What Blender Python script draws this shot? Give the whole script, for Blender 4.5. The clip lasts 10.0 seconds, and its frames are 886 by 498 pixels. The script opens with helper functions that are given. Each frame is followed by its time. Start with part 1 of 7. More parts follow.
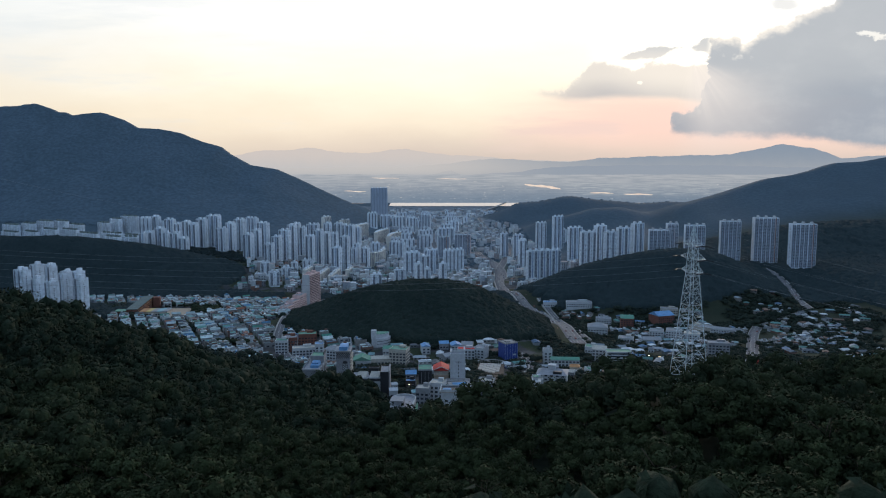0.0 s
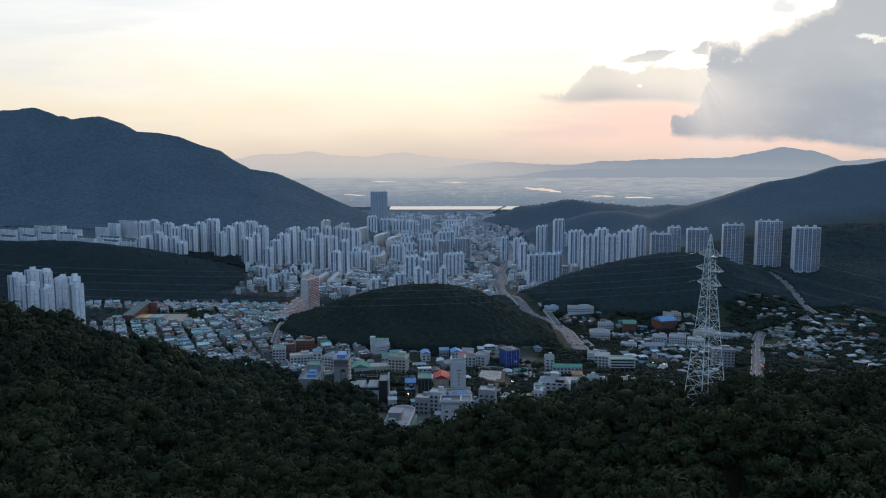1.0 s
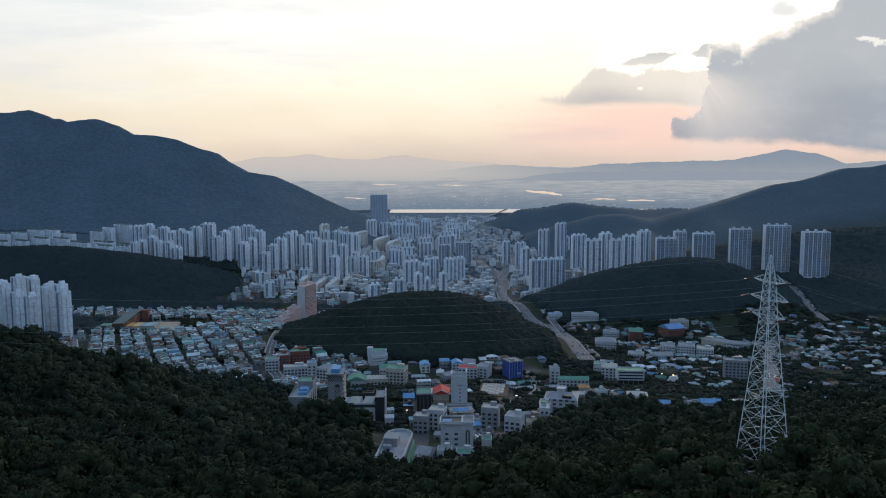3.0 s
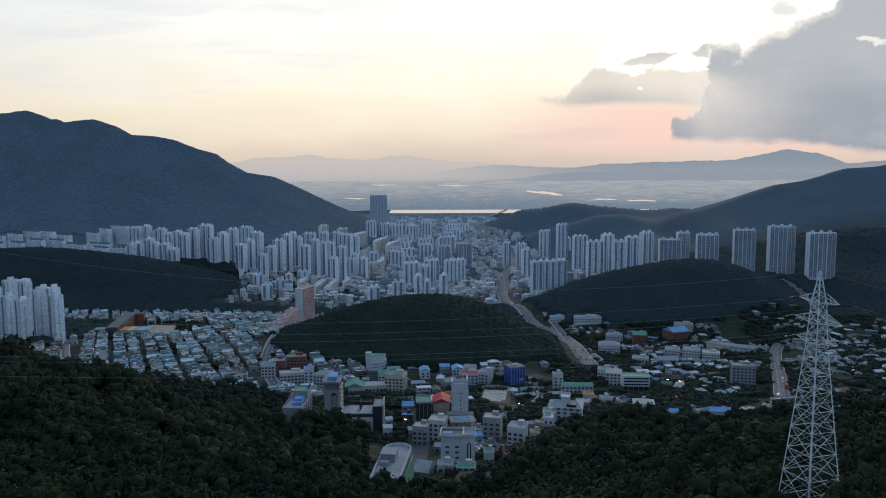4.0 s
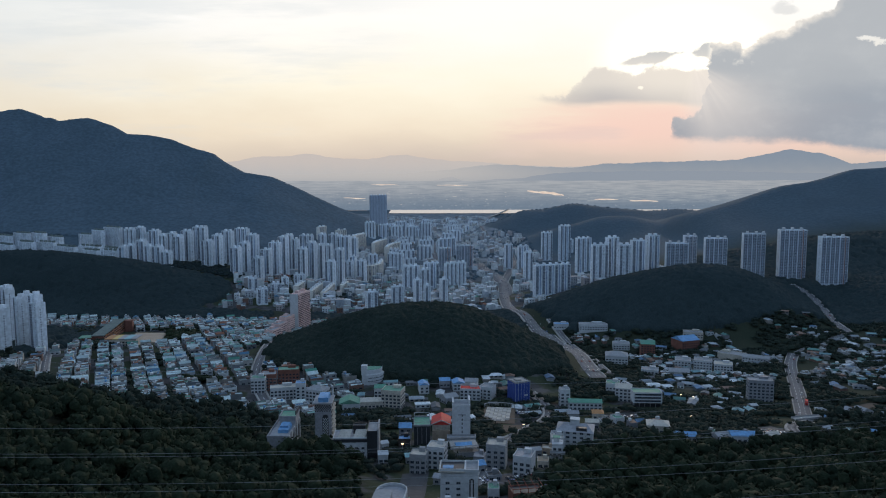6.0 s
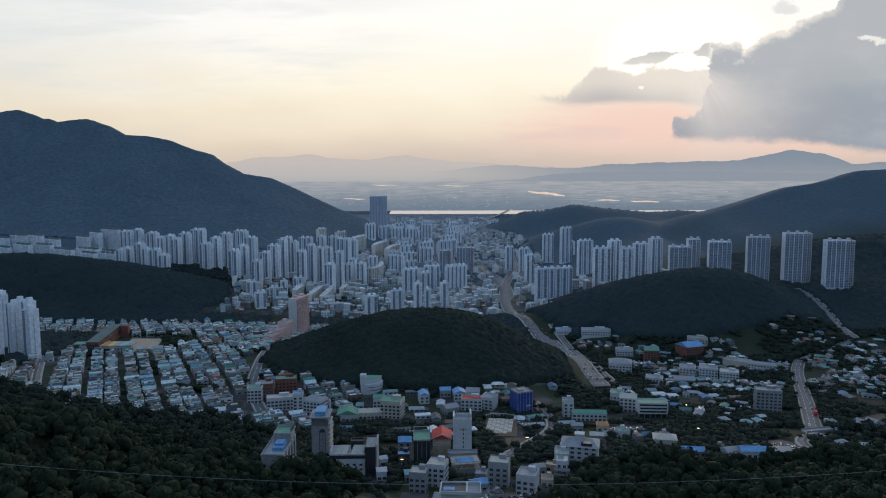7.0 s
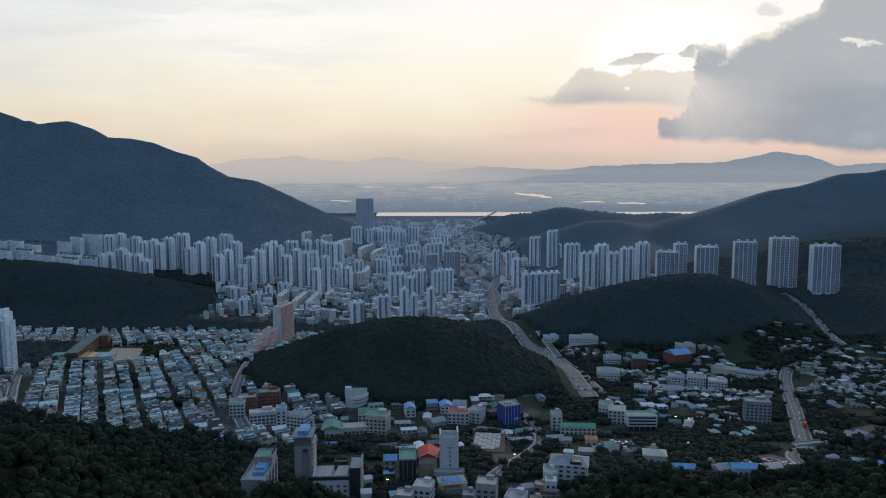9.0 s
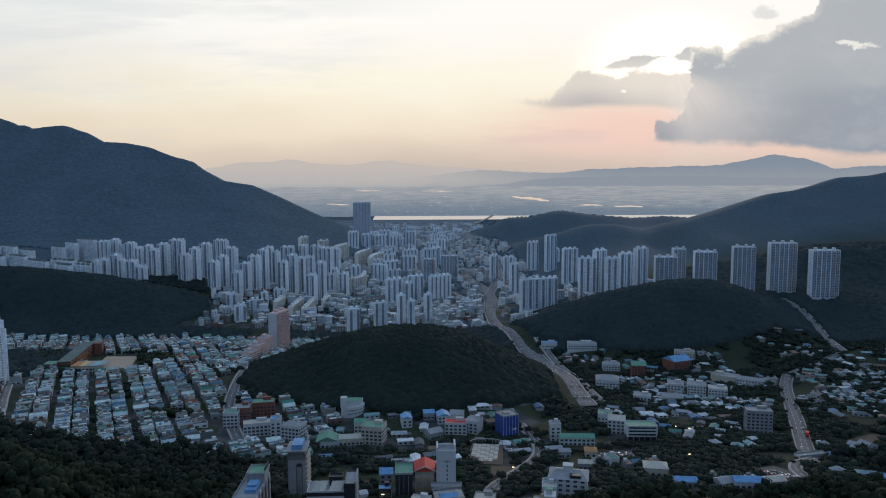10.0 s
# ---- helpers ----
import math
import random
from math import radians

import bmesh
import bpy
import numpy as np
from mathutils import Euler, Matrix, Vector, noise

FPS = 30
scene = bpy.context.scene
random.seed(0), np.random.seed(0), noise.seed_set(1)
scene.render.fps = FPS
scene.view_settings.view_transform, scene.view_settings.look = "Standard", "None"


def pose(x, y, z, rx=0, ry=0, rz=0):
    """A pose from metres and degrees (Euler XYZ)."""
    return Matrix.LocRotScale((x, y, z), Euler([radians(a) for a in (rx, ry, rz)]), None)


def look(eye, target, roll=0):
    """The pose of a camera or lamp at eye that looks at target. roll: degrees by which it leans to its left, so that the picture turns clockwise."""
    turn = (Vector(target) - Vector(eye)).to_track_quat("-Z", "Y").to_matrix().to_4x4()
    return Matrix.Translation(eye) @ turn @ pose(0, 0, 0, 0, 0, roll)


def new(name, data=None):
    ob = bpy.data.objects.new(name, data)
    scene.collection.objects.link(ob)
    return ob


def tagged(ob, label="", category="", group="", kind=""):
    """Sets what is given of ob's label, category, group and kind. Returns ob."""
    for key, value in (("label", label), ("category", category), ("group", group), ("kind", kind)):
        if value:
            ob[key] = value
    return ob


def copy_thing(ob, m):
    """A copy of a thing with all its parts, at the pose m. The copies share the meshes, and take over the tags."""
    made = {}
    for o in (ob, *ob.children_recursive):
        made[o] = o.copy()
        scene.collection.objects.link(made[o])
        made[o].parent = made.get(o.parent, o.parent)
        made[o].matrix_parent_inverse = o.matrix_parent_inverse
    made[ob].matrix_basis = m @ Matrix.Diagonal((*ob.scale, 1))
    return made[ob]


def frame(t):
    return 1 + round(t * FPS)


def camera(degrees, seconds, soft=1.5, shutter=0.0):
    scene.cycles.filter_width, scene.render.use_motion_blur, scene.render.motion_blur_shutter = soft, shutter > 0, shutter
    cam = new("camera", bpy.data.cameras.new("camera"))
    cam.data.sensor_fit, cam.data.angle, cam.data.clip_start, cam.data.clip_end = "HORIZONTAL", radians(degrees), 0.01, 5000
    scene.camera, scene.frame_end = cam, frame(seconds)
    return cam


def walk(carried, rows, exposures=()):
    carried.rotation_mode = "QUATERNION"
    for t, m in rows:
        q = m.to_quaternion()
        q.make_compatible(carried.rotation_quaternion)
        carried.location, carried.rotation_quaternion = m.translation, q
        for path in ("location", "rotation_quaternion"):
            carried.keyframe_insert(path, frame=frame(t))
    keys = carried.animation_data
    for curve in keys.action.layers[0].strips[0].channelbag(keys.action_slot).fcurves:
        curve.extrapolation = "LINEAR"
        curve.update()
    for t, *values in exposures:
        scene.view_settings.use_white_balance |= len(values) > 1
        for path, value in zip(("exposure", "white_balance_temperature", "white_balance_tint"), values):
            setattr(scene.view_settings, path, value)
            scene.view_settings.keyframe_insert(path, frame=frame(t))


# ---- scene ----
cam = camera(62.9, 10.0, soft=1.1)
PATH = [
    (0, (-4.008, 5.247, 203.386), (-4.005, 7.234, 203.161), 0.0),
    (0.5, (-3.986, 11.359, 203.592), (-3.983, 13.347, 203.372), -0.0),
    (1, (-3.552, 17.74, 203.95), (-3.55, 19.728, 203.734), -0.1),
    (1.5, (-3.542, 24.785, 204.082), (-3.54, 26.774, 203.869), -0.1),
    (2, (-3.284, 32.601, 204.224), (-3.282, 34.59, 204.014), -0.1),
    (2.5, (-3.16, 41.055, 204.396), (-3.159, 43.044, 204.187), -0.1),
    (4, (-3.055, 68.111, 205.294), (-3.055, 70.1, 205.086), -0.2),
    (4.5, (-3.073, 77.867, 205.641), (-3.073, 79.856, 205.432), -0.2),
    (5, (-3.104, 88.012, 206.414), (-3.104, 90.001, 206.206), -0.1),
    (5.5, (-3.064, 98.025, 207.429), (-3.064, 100.014, 207.219), -0.1),
    (7, (-3.119, 123.591, 213.979), (-3.121, 125.579, 213.768), -0.1),
    (7.5, (-2.834, 127.6, 215.764), (-2.825, 129.59, 215.555), -0.0),
    (8, (-2.794, 130.3, 217.661), (-2.772, 132.288, 217.448), -0.0),
    (8.5, (-2.572, 132.5, 219.878), (-2.543, 134.488, 219.665), -0.1),
    (9, (-2.416, 135.3, 222.019), (-2.382, 137.289, 221.809), -0.1),
    (9.5, (-2.063, 139.5, 223.947), (-2.026, 141.489, 223.74), -0.1),
    (10, (-1.579, 144.764, 225.455), (-1.538, 146.753, 225.253), -0.2),
]
walk(cam, [(t, look(eye, target, roll)) for t, eye, target, roll in PATH], [(0.0, 0.18), (2.5, 0.13), (5.0, 0.06), (7.5, 0.0), (10.0, -0.03)])


# ---- sky and light ----
class Sum:
    """A value in a node tree, with arithmetic."""
    def __init__(self, tree, socket):
        self.tree, self.socket = tree, socket

    def do(self, op, *others, clamp=False):
        n = self.tree.nodes.new("ShaderNodeMath")
        n.operation, n.use_clamp = op, clamp
        for k, v in enumerate((self, *others)):
            if isinstance(v, Sum):
                self.tree.links.new(v.socket, n.inputs[k])
            else:
                n.inputs[k].default_value = v
        return Sum(self.tree, n.outputs[0])

    def __add__(self, o): return self.do("ADD", o)
    def __sub__(self, o): return self.do("SUBTRACT", o)
    def __mul__(self, o): return self.do("MULTIPLY", o)
    def __truediv__(self, o): return self.do("DIVIDE", o)

    def step(self, a, b):
        n = self.tree.nodes.new("ShaderNodeMapRange")
        n.interpolation_type = "SMOOTHSTEP"
        self.tree.links.new(self.socket, n.inputs[0])
        n.inputs[1].default_value, n.inputs[2].default_value = (a, b) if a < b else (b, a)
        n.inputs[3].default_value, n.inputs[4].default_value = (0, 1) if a < b else (1, 0)
        return Sum(self.tree, n.outputs[0])


def blend(tree, fac, a, b):
    """A colour between a and b (colours or sockets)."""
    n = tree.nodes.new("ShaderNodeMix")
    n.data_type = "RGBA"
    for k, v in ((0, fac), (6, a), (7, b)):
        if isinstance(v, Sum):
            v = v.socket
        if isinstance(v, (tuple, list)):
            n.inputs[k].default_value = (*v, 1)[:4]
        elif isinstance(v, (int, float)):
            n.inputs[k].default_value = v
        else:
            tree.links.new(v, n.inputs[k])
    return n.outputs[2]


SUN_TURN, SUN_UP = 19.5, 9.0      # degrees to the right of the view, and above the horizon


def make_sky():
    world = bpy.data.worlds.new("evening_sky")
    scene.world = world
    world.use_nodes = True
    tree = world.node_tree
    tree.nodes.clear()
    link = tree.links.new
    out, back = tree.nodes.new("ShaderNodeOutputWorld"), tree.nodes.new("ShaderNodeBackground")
    link(back.outputs[0], out.inputs[0])
    coord, split = tree.nodes.new("ShaderNodeTexCoord"), tree.nodes.new("ShaderNodeSeparateXYZ")
    link(coord.outputs["Generated"], split.inputs[0])
    x, y, z = (Sum(tree, split.outputs[k]) for k in range(3))
    clear = tree.nodes.new("ShaderNodeTexSky")
    clear.sky_type, clear.sun_disc = "NISHITA", False
    clear.sun_elevation, clear.sun_rotation = radians(SUN_UP), radians(SUN_TURN)
    clear.air_density, clear.dust_density = 1.2, 2.0
    dim = tree.nodes.new("ShaderNodeMix")
    dim.data_type, dim.blend_type = "RGBA", "MULTIPLY"
    dim.inputs[0].default_value = 1
    link(clear.outputs[0], dim.inputs[6])
    dim.inputs[7].default_value = (0.1, 0.1, 0.1, 1)
    # a thin high veil over the whole sky: bright towards the sun, blue away from it
    front = y.do("MAXIMUM", 0.12)
    u, v = x / front, z / front
    veil = blend(tree, z.step(0.0, 0.9), (0.38, 0.54, 0.78), (0.32, 0.47, 0.72))
    sky = blend(tree, 0.85, dim.outputs[2], veil)

    def cloud_noise(sx, sy, scale, detail, rough=.55, seed=0.0):
        c = tree.nodes.new("ShaderNodeCombineXYZ")
        link((u * sx + seed).socket, c.inputs[0])
        link((v * sy).socket, c.inputs[1])
        n = tree.nodes.new("ShaderNodeTexNoise")
        n.inputs["Scale"].default_value, n.inputs["Detail"].default_value, n.inputs["Roughness"].default_value = scale, detail, rough
        link(c.outputs[0], n.inputs["Vector"])
        return Sum(tree, n.outputs[0]) - 0.5

    soft = cloud_noise(1, 3.2, 5, 4)
    streak = cloud_noise(1, 7, 4, 5, .6, 3.0)
    lump = cloud_noise(1, 1.5, 9, 8, .62, 7.0) * 2.2
    fluff = cloud_noise(1, 1.3, 30, 8, .62, 11.0) * 2.2
    west = y.step(-0.1, 0.75)
    # towards the sun: peach at the horizon, cream above, white at the top
    warm = blend(tree, (v + soft * .03).step(0.0, 0.07), (0.60, 0.51, 0.45), (0.88, 0.75, 0.59))
    warm = blend(tree, (v + soft * .06).step(0.035, 0.13), warm, (1.00, 0.93, 0.76))
    warm = blend(tree, (v + soft * .08).step(0.09, 0.22), warm, (1.02, 0.995, 0.955))
    left = (u + v * .35 + soft * .3).step(-0.06, -0.62)
    warm = blend(tree, left * .85, warm, blend(tree, (v + soft * .06).step(0.04, 0.23), (0.80, 0.69, 0.53), (0.77, 0.80, 0.80)))
    haze = (streak * 1.3 + v * 1.2 + soft * .3).step(0.12, 0.46) * u.step(0.08, -0.25) * .42
    warm = blend(tree, haze, warm, (0.66, 0.71, 0.74))
    trail_u, trail_v = (u + 0.345 + streak * .05) / 0.022, (v - 0.207 + (u + .345) * .12) / 0.0035
    warm = blend(tree, (trail_u * trail_u + trail_v * trail_v).step(1.0, 0.1) * .7, warm, (0.98, 0.97, 0.95))
    rosy = (u + streak * .30 + soft * .2).step(0.02, 0.27) * (v + soft * .03).step(0.115, 0.075) * (v + streak * .02).step(-0.01, 0.06)
    warm = blend(tree, rosy * .8, warm, (0.92, 0.62, 0.54))
    veil_low = (streak * 2.2 + soft * .8).step(0.05, 0.5) * v.step(0.115, 0.07) * u.step(-0.02, 0.12) * .38
    warm = blend(tree, veil_low, warm, (0.70, 0.59, 0.55))
    sky = blend(tree, west * z.step(0.62, 0.25), sky, warm)

    def outline(points):
        """A height that follows u through a few turns of an edge."""
        a, b = points[0][0] - .03, points[-1][0] + .03
        ramp = tree.nodes.new("ShaderNodeValToRGB")
        el = ramp.color_ramp.elements
        while len(el) < len(points):
            el.new(0.5)
        for k, (p, q) in enumerate(points):
            el[k].position = (p - a) / (b - a)
            el[k].color = (q * 3, q * 3, q * 3, 1)
        link(((u + bend_u - a) / (b - a)).socket, ramp.inputs[0])
        n = tree.nodes.new("ShaderNodeSeparateColor")
        link(ramp.outputs[0], n.inputs[0])
        return Sum(tree, n.outputs[0]) / 3

    billow = cloud_noise(1, 1.2, 16, 6, .6, 23.0) * 2.2
    bend_u, bend_v = billow * .020 + fluff * .010, billow * -.016 + lump * .010 + fluff * .011
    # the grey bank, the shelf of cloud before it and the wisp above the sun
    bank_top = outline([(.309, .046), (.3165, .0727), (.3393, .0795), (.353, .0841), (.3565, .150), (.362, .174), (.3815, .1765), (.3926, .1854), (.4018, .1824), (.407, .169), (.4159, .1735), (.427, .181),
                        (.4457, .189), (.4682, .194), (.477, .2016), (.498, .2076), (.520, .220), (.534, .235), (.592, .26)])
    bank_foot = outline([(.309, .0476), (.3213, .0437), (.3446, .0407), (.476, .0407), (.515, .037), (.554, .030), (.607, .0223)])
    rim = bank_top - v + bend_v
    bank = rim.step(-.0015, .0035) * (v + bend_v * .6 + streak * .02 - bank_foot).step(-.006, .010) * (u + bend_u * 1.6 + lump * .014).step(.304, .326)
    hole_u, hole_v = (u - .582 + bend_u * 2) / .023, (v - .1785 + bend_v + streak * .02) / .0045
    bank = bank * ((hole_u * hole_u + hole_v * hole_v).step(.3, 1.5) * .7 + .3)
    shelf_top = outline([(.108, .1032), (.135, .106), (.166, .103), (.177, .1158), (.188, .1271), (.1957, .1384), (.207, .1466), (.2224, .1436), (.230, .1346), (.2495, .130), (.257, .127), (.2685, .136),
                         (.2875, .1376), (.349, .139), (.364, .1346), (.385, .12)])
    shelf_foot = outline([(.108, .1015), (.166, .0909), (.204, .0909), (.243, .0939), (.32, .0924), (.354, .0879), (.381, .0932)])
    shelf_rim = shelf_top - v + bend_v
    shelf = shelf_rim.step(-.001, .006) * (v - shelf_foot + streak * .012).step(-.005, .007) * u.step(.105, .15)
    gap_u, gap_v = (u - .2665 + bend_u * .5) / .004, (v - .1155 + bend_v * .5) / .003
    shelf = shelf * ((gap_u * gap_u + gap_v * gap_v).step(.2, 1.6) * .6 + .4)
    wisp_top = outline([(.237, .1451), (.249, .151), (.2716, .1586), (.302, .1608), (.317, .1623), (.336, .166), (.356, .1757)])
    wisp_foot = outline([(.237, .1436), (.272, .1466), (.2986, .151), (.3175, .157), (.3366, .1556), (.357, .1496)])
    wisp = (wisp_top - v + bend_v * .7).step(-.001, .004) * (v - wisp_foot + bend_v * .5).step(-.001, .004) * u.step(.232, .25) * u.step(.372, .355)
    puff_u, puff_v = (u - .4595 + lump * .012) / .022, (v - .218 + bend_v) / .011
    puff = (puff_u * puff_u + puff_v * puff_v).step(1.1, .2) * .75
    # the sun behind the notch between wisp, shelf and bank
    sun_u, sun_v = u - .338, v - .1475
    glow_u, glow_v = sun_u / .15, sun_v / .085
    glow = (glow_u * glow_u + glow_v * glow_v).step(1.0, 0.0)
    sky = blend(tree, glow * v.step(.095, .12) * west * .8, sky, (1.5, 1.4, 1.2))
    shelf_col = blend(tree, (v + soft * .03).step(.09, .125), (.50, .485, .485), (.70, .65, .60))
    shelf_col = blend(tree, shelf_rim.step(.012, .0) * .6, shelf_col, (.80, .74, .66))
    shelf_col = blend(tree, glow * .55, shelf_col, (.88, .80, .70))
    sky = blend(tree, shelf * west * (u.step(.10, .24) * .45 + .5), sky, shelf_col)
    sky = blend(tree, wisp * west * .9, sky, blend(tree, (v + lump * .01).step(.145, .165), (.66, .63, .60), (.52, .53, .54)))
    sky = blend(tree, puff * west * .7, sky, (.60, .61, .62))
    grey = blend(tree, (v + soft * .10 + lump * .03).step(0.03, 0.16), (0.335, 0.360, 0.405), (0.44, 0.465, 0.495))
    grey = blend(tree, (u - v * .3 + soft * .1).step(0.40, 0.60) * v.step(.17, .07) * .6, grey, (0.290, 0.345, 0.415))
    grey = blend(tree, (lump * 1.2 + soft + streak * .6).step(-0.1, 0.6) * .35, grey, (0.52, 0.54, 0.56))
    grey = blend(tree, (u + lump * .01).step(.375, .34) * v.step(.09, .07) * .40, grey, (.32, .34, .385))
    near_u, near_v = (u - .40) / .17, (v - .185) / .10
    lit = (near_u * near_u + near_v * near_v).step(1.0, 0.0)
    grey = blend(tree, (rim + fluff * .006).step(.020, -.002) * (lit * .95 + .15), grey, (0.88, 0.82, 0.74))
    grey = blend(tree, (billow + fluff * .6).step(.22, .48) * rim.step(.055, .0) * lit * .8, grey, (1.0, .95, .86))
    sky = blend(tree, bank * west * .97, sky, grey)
    # beams that fan out below the sun
    angle = sun_u.do("ARCTAN2", sun_v * -1)
    c = tree.nodes.new("ShaderNodeCombineXYZ")
    link((angle * 3.2).socket, c.inputs[0])
    n = tree.nodes.new("ShaderNodeTexNoise")
    n.inputs["Scale"].default_value, n.inputs["Detail"].default_value = 1.6, 3
    link(c.outputs[0], n.inputs["Vector"])
    reach = (sun_u * sun_u + sun_v * sun_v).do("SQRT")
    beam = Sum(tree, n.outputs[0]).step(.22, .85) * reach.step(.11, .01) * angle.step(-.5, .25) * angle.step(1.4, .7) * sun_v.step(.004, -.012)
    sky = blend(tree, beam * west * .7, sky, (0.98, 0.89, 0.79))
    spread = reach.step(.20, .02) * angle.step(-.3, .3) * angle.step(1.6, .8) * sun_v.step(.0, -.03) * .6
    sky = blend(tree, spread * west, sky, (0.80, 0.73, 0.68))
    link(sky, back.inputs[0])
    back.inputs[1].default_value = 1.0
    sun = bpy.data.lights.new("sun", "SUN")
    sun.energy, sun.angle, sun.color = 0.55, radians(12), (1.0, 0.80, 0.62)
    ob = new("sun", sun)
    a, e = radians(SUN_TURN), radians(SUN_UP + 3)
    ob.matrix_world = look((0, 0, 0), (-math.sin(a) * math.cos(e), -math.cos(a) * math.cos(e), -math.sin(e)))


make_sky()


# ---- materials ----
def material(name, colour, rough=.8, metal=0.0, second=None, grain=4.0, patch=.25, amount=.5, bump=0.0, bump_scale=3.0, spread=0.0, island=False, palette=None, spec=.3, emit=None, coords="Object", vary=.36, deep=.3):
    """A surface with grain and patches. second: the colour of its patches. spread: how far pieces differ in lightness. palette: colours that pieces take by chance."""
    m = bpy.data.materials.new(name)
    m.use_nodes = True
    tree = m.node_tree
    link, bsdf = tree.links.new, tree.nodes["Principled BSDF"]
    coord = tree.nodes.new("ShaderNodeTexCoord")

    def noise_at(scale, detail=4.0):
        n = tree.nodes.new("ShaderNodeTexNoise")
        n.inputs["Scale"].default_value, n.inputs["Detail"].default_value = scale, detail
        link(coord.outputs[coords], n.inputs["Vector"])
        return Sum(tree, n.outputs[0])

    base = colour
    if palette or spread:
        if island:
            chance = tree.nodes.new("ShaderNodeNewGeometry").outputs["Random Per Island"]
        else:
            chance = tree.nodes.new("ShaderNodeObjectInfo").outputs["Random"]
    if palette:
        ramp = tree.nodes.new("ShaderNodeValToRGB")
        ramp.color_ramp.interpolation = "CONSTANT"
        el = ramp.color_ramp.elements
        while len(el) < len(palette):
            el.new(0.5)
        for k, c in enumerate(palette):
            el[k].position, el[k].color = k / len(palette), (*c, 1)
        link(chance, ramp.inputs[0])
        base = ramp.outputs[0]
    dark = second or tuple(c * .62 for c in colour)
    if palette:
        n = tree.nodes.new("ShaderNodeMix")
        n.data_type, n.blend_type = "RGBA", "MULTIPLY"
        n.inputs[0].default_value = 1
        link(base, n.inputs[6])
        n.inputs[7].default_value = (.62, .62, .60, 1)
        dark = n.outputs[2]
    col = blend(tree, noise_at(patch, 3).step(.38, .68) * amount, base, dark)
    fine = noise_at(grain, 5)
    hsv = tree.nodes.new("ShaderNodeHueSaturation")
    link(col, hsv.inputs["Color"])
    value = fine.step(.25, .75) * vary + (1 - vary / 2)
    if spread and not palette:
        value = value * ((Sum(tree, chance) - .5) * spread + 1)
    elif spread:
        value = value * ((Sum(tree, chance) * 37.0).do("FRACT") * spread + 1 - spread / 2)
    link(value.socket, hsv.inputs["Value"])
    link(hsv.outputs[0], bsdf.inputs["Base Color"])
    link((fine * .2 + (rough - .1)).do("ADD", 0, clamp=True).socket, bsdf.inputs["Roughness"])
    bsdf.inputs["Metallic"].default_value = metal
    bsdf.inputs["Specular IOR Level"].default_value = spec
    if bump:
        b = tree.nodes.new("ShaderNodeBump")
        b.inputs["Strength"].default_value, b.inputs["Distance"].default_value = bump, deep
        link(noise_at(bump_scale, 4).socket, b.inputs["Height"])
        link(b.outputs[0], bsdf.inputs["Normal"])
    if emit:
        bsdf.inputs["Emission Color"].default_value, bsdf.inputs["Emission Strength"].default_value = (*emit[:3], 1), emit[3]
    return m


LEAF_NEAR = material("near_canopy_leaves", (.037, .048, .023), .8, second=(.016, .025, .015), vary=.55, bump=.7, bump_scale=1.6, deep=.5, grain=1.2, patch=.05, amount=.9, spread=.18, island=True, spec=.06)
LEAF = material("leaves", (.039, .051, .022), .75, second=(.017, .026, .014), vary=.6, bump=.7, bump_scale=2.2, deep=.5, grain=2.2, patch=.12, amount=.8, spread=.5, island=False, spec=.06)
# leaf copies for knoll and hills, haze put in as extra blue
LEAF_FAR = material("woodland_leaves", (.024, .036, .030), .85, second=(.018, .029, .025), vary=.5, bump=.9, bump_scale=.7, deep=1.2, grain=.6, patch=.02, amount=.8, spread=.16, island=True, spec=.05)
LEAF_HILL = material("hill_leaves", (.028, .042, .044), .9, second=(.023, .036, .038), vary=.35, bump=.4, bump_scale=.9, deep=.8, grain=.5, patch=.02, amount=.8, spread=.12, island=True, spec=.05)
LEAF_MASS = material("canopy_leaves", (.026, .037, .021), .8, second=(.017, .027, .017), vary=.5, bump=.7, bump_scale=1.3, deep=.6, grain=1.0, patch=.04, amount=.9, spread=.16, island=True, spec=.06)
LEAF_VALLEY = material("valley_leaves", (.028, .039, .030), .85, second=(.020, .029, .024), vary=.7, bump=.7, bump_scale=1.2, deep=.8, grain=1.2, patch=.04, amount=.8, spread=.3, island=True, spec=.05)
BARK = material("bark", (.09, .07, .05), .9, grain=6, patch=1, bump=.4)
WHITE = material("white_render", (.49, .515, .535), .75, second=(.36, .38, .39), grain=.5, patch=.05, amount=.45, vary=.22)
PALE = material("pale_concrete", (.29, .30, .31), .85, second=(.20, .21, .22), grain=.5, patch=.06, amount=.5, vary=.28)
CREAM = material("cream_render", (.48, .45, .39), .8, grain=.8, patch=.1, amount=.4)
GREY = material("grey_cladding", (.27, .28, .30), .6, grain=.8, patch=.1, amount=.4)
DARK = material("dark_cladding", (.035, .037, .042), .4, grain=.5, patch=.1, amount=.4)
PINK = material("pink_render", (.64, .46, .43), .8, grain=.8, patch=.1, amount=.4)
BRICK = material("brick_red_render", (.20, .088, .066), .85, grain=1.2, patch=.15, amount=.5)
ORANGE = material("ochre_render", (.42, .22, .10), .85, grain=1.2, patch=.15, amount=.4)
GLASS = material("window_glass", (.030, .040, .055), .22, grain=.3, patch=.2, spread=.8, island=True, spec=.5)
# glass lightened so that its colour carries the haze over the apartments
APT_GLASS = material("apartment_glass", (.10, .125, .16), .3, grain=.3, patch=.2, spread=.6, island=True, spec=.5)
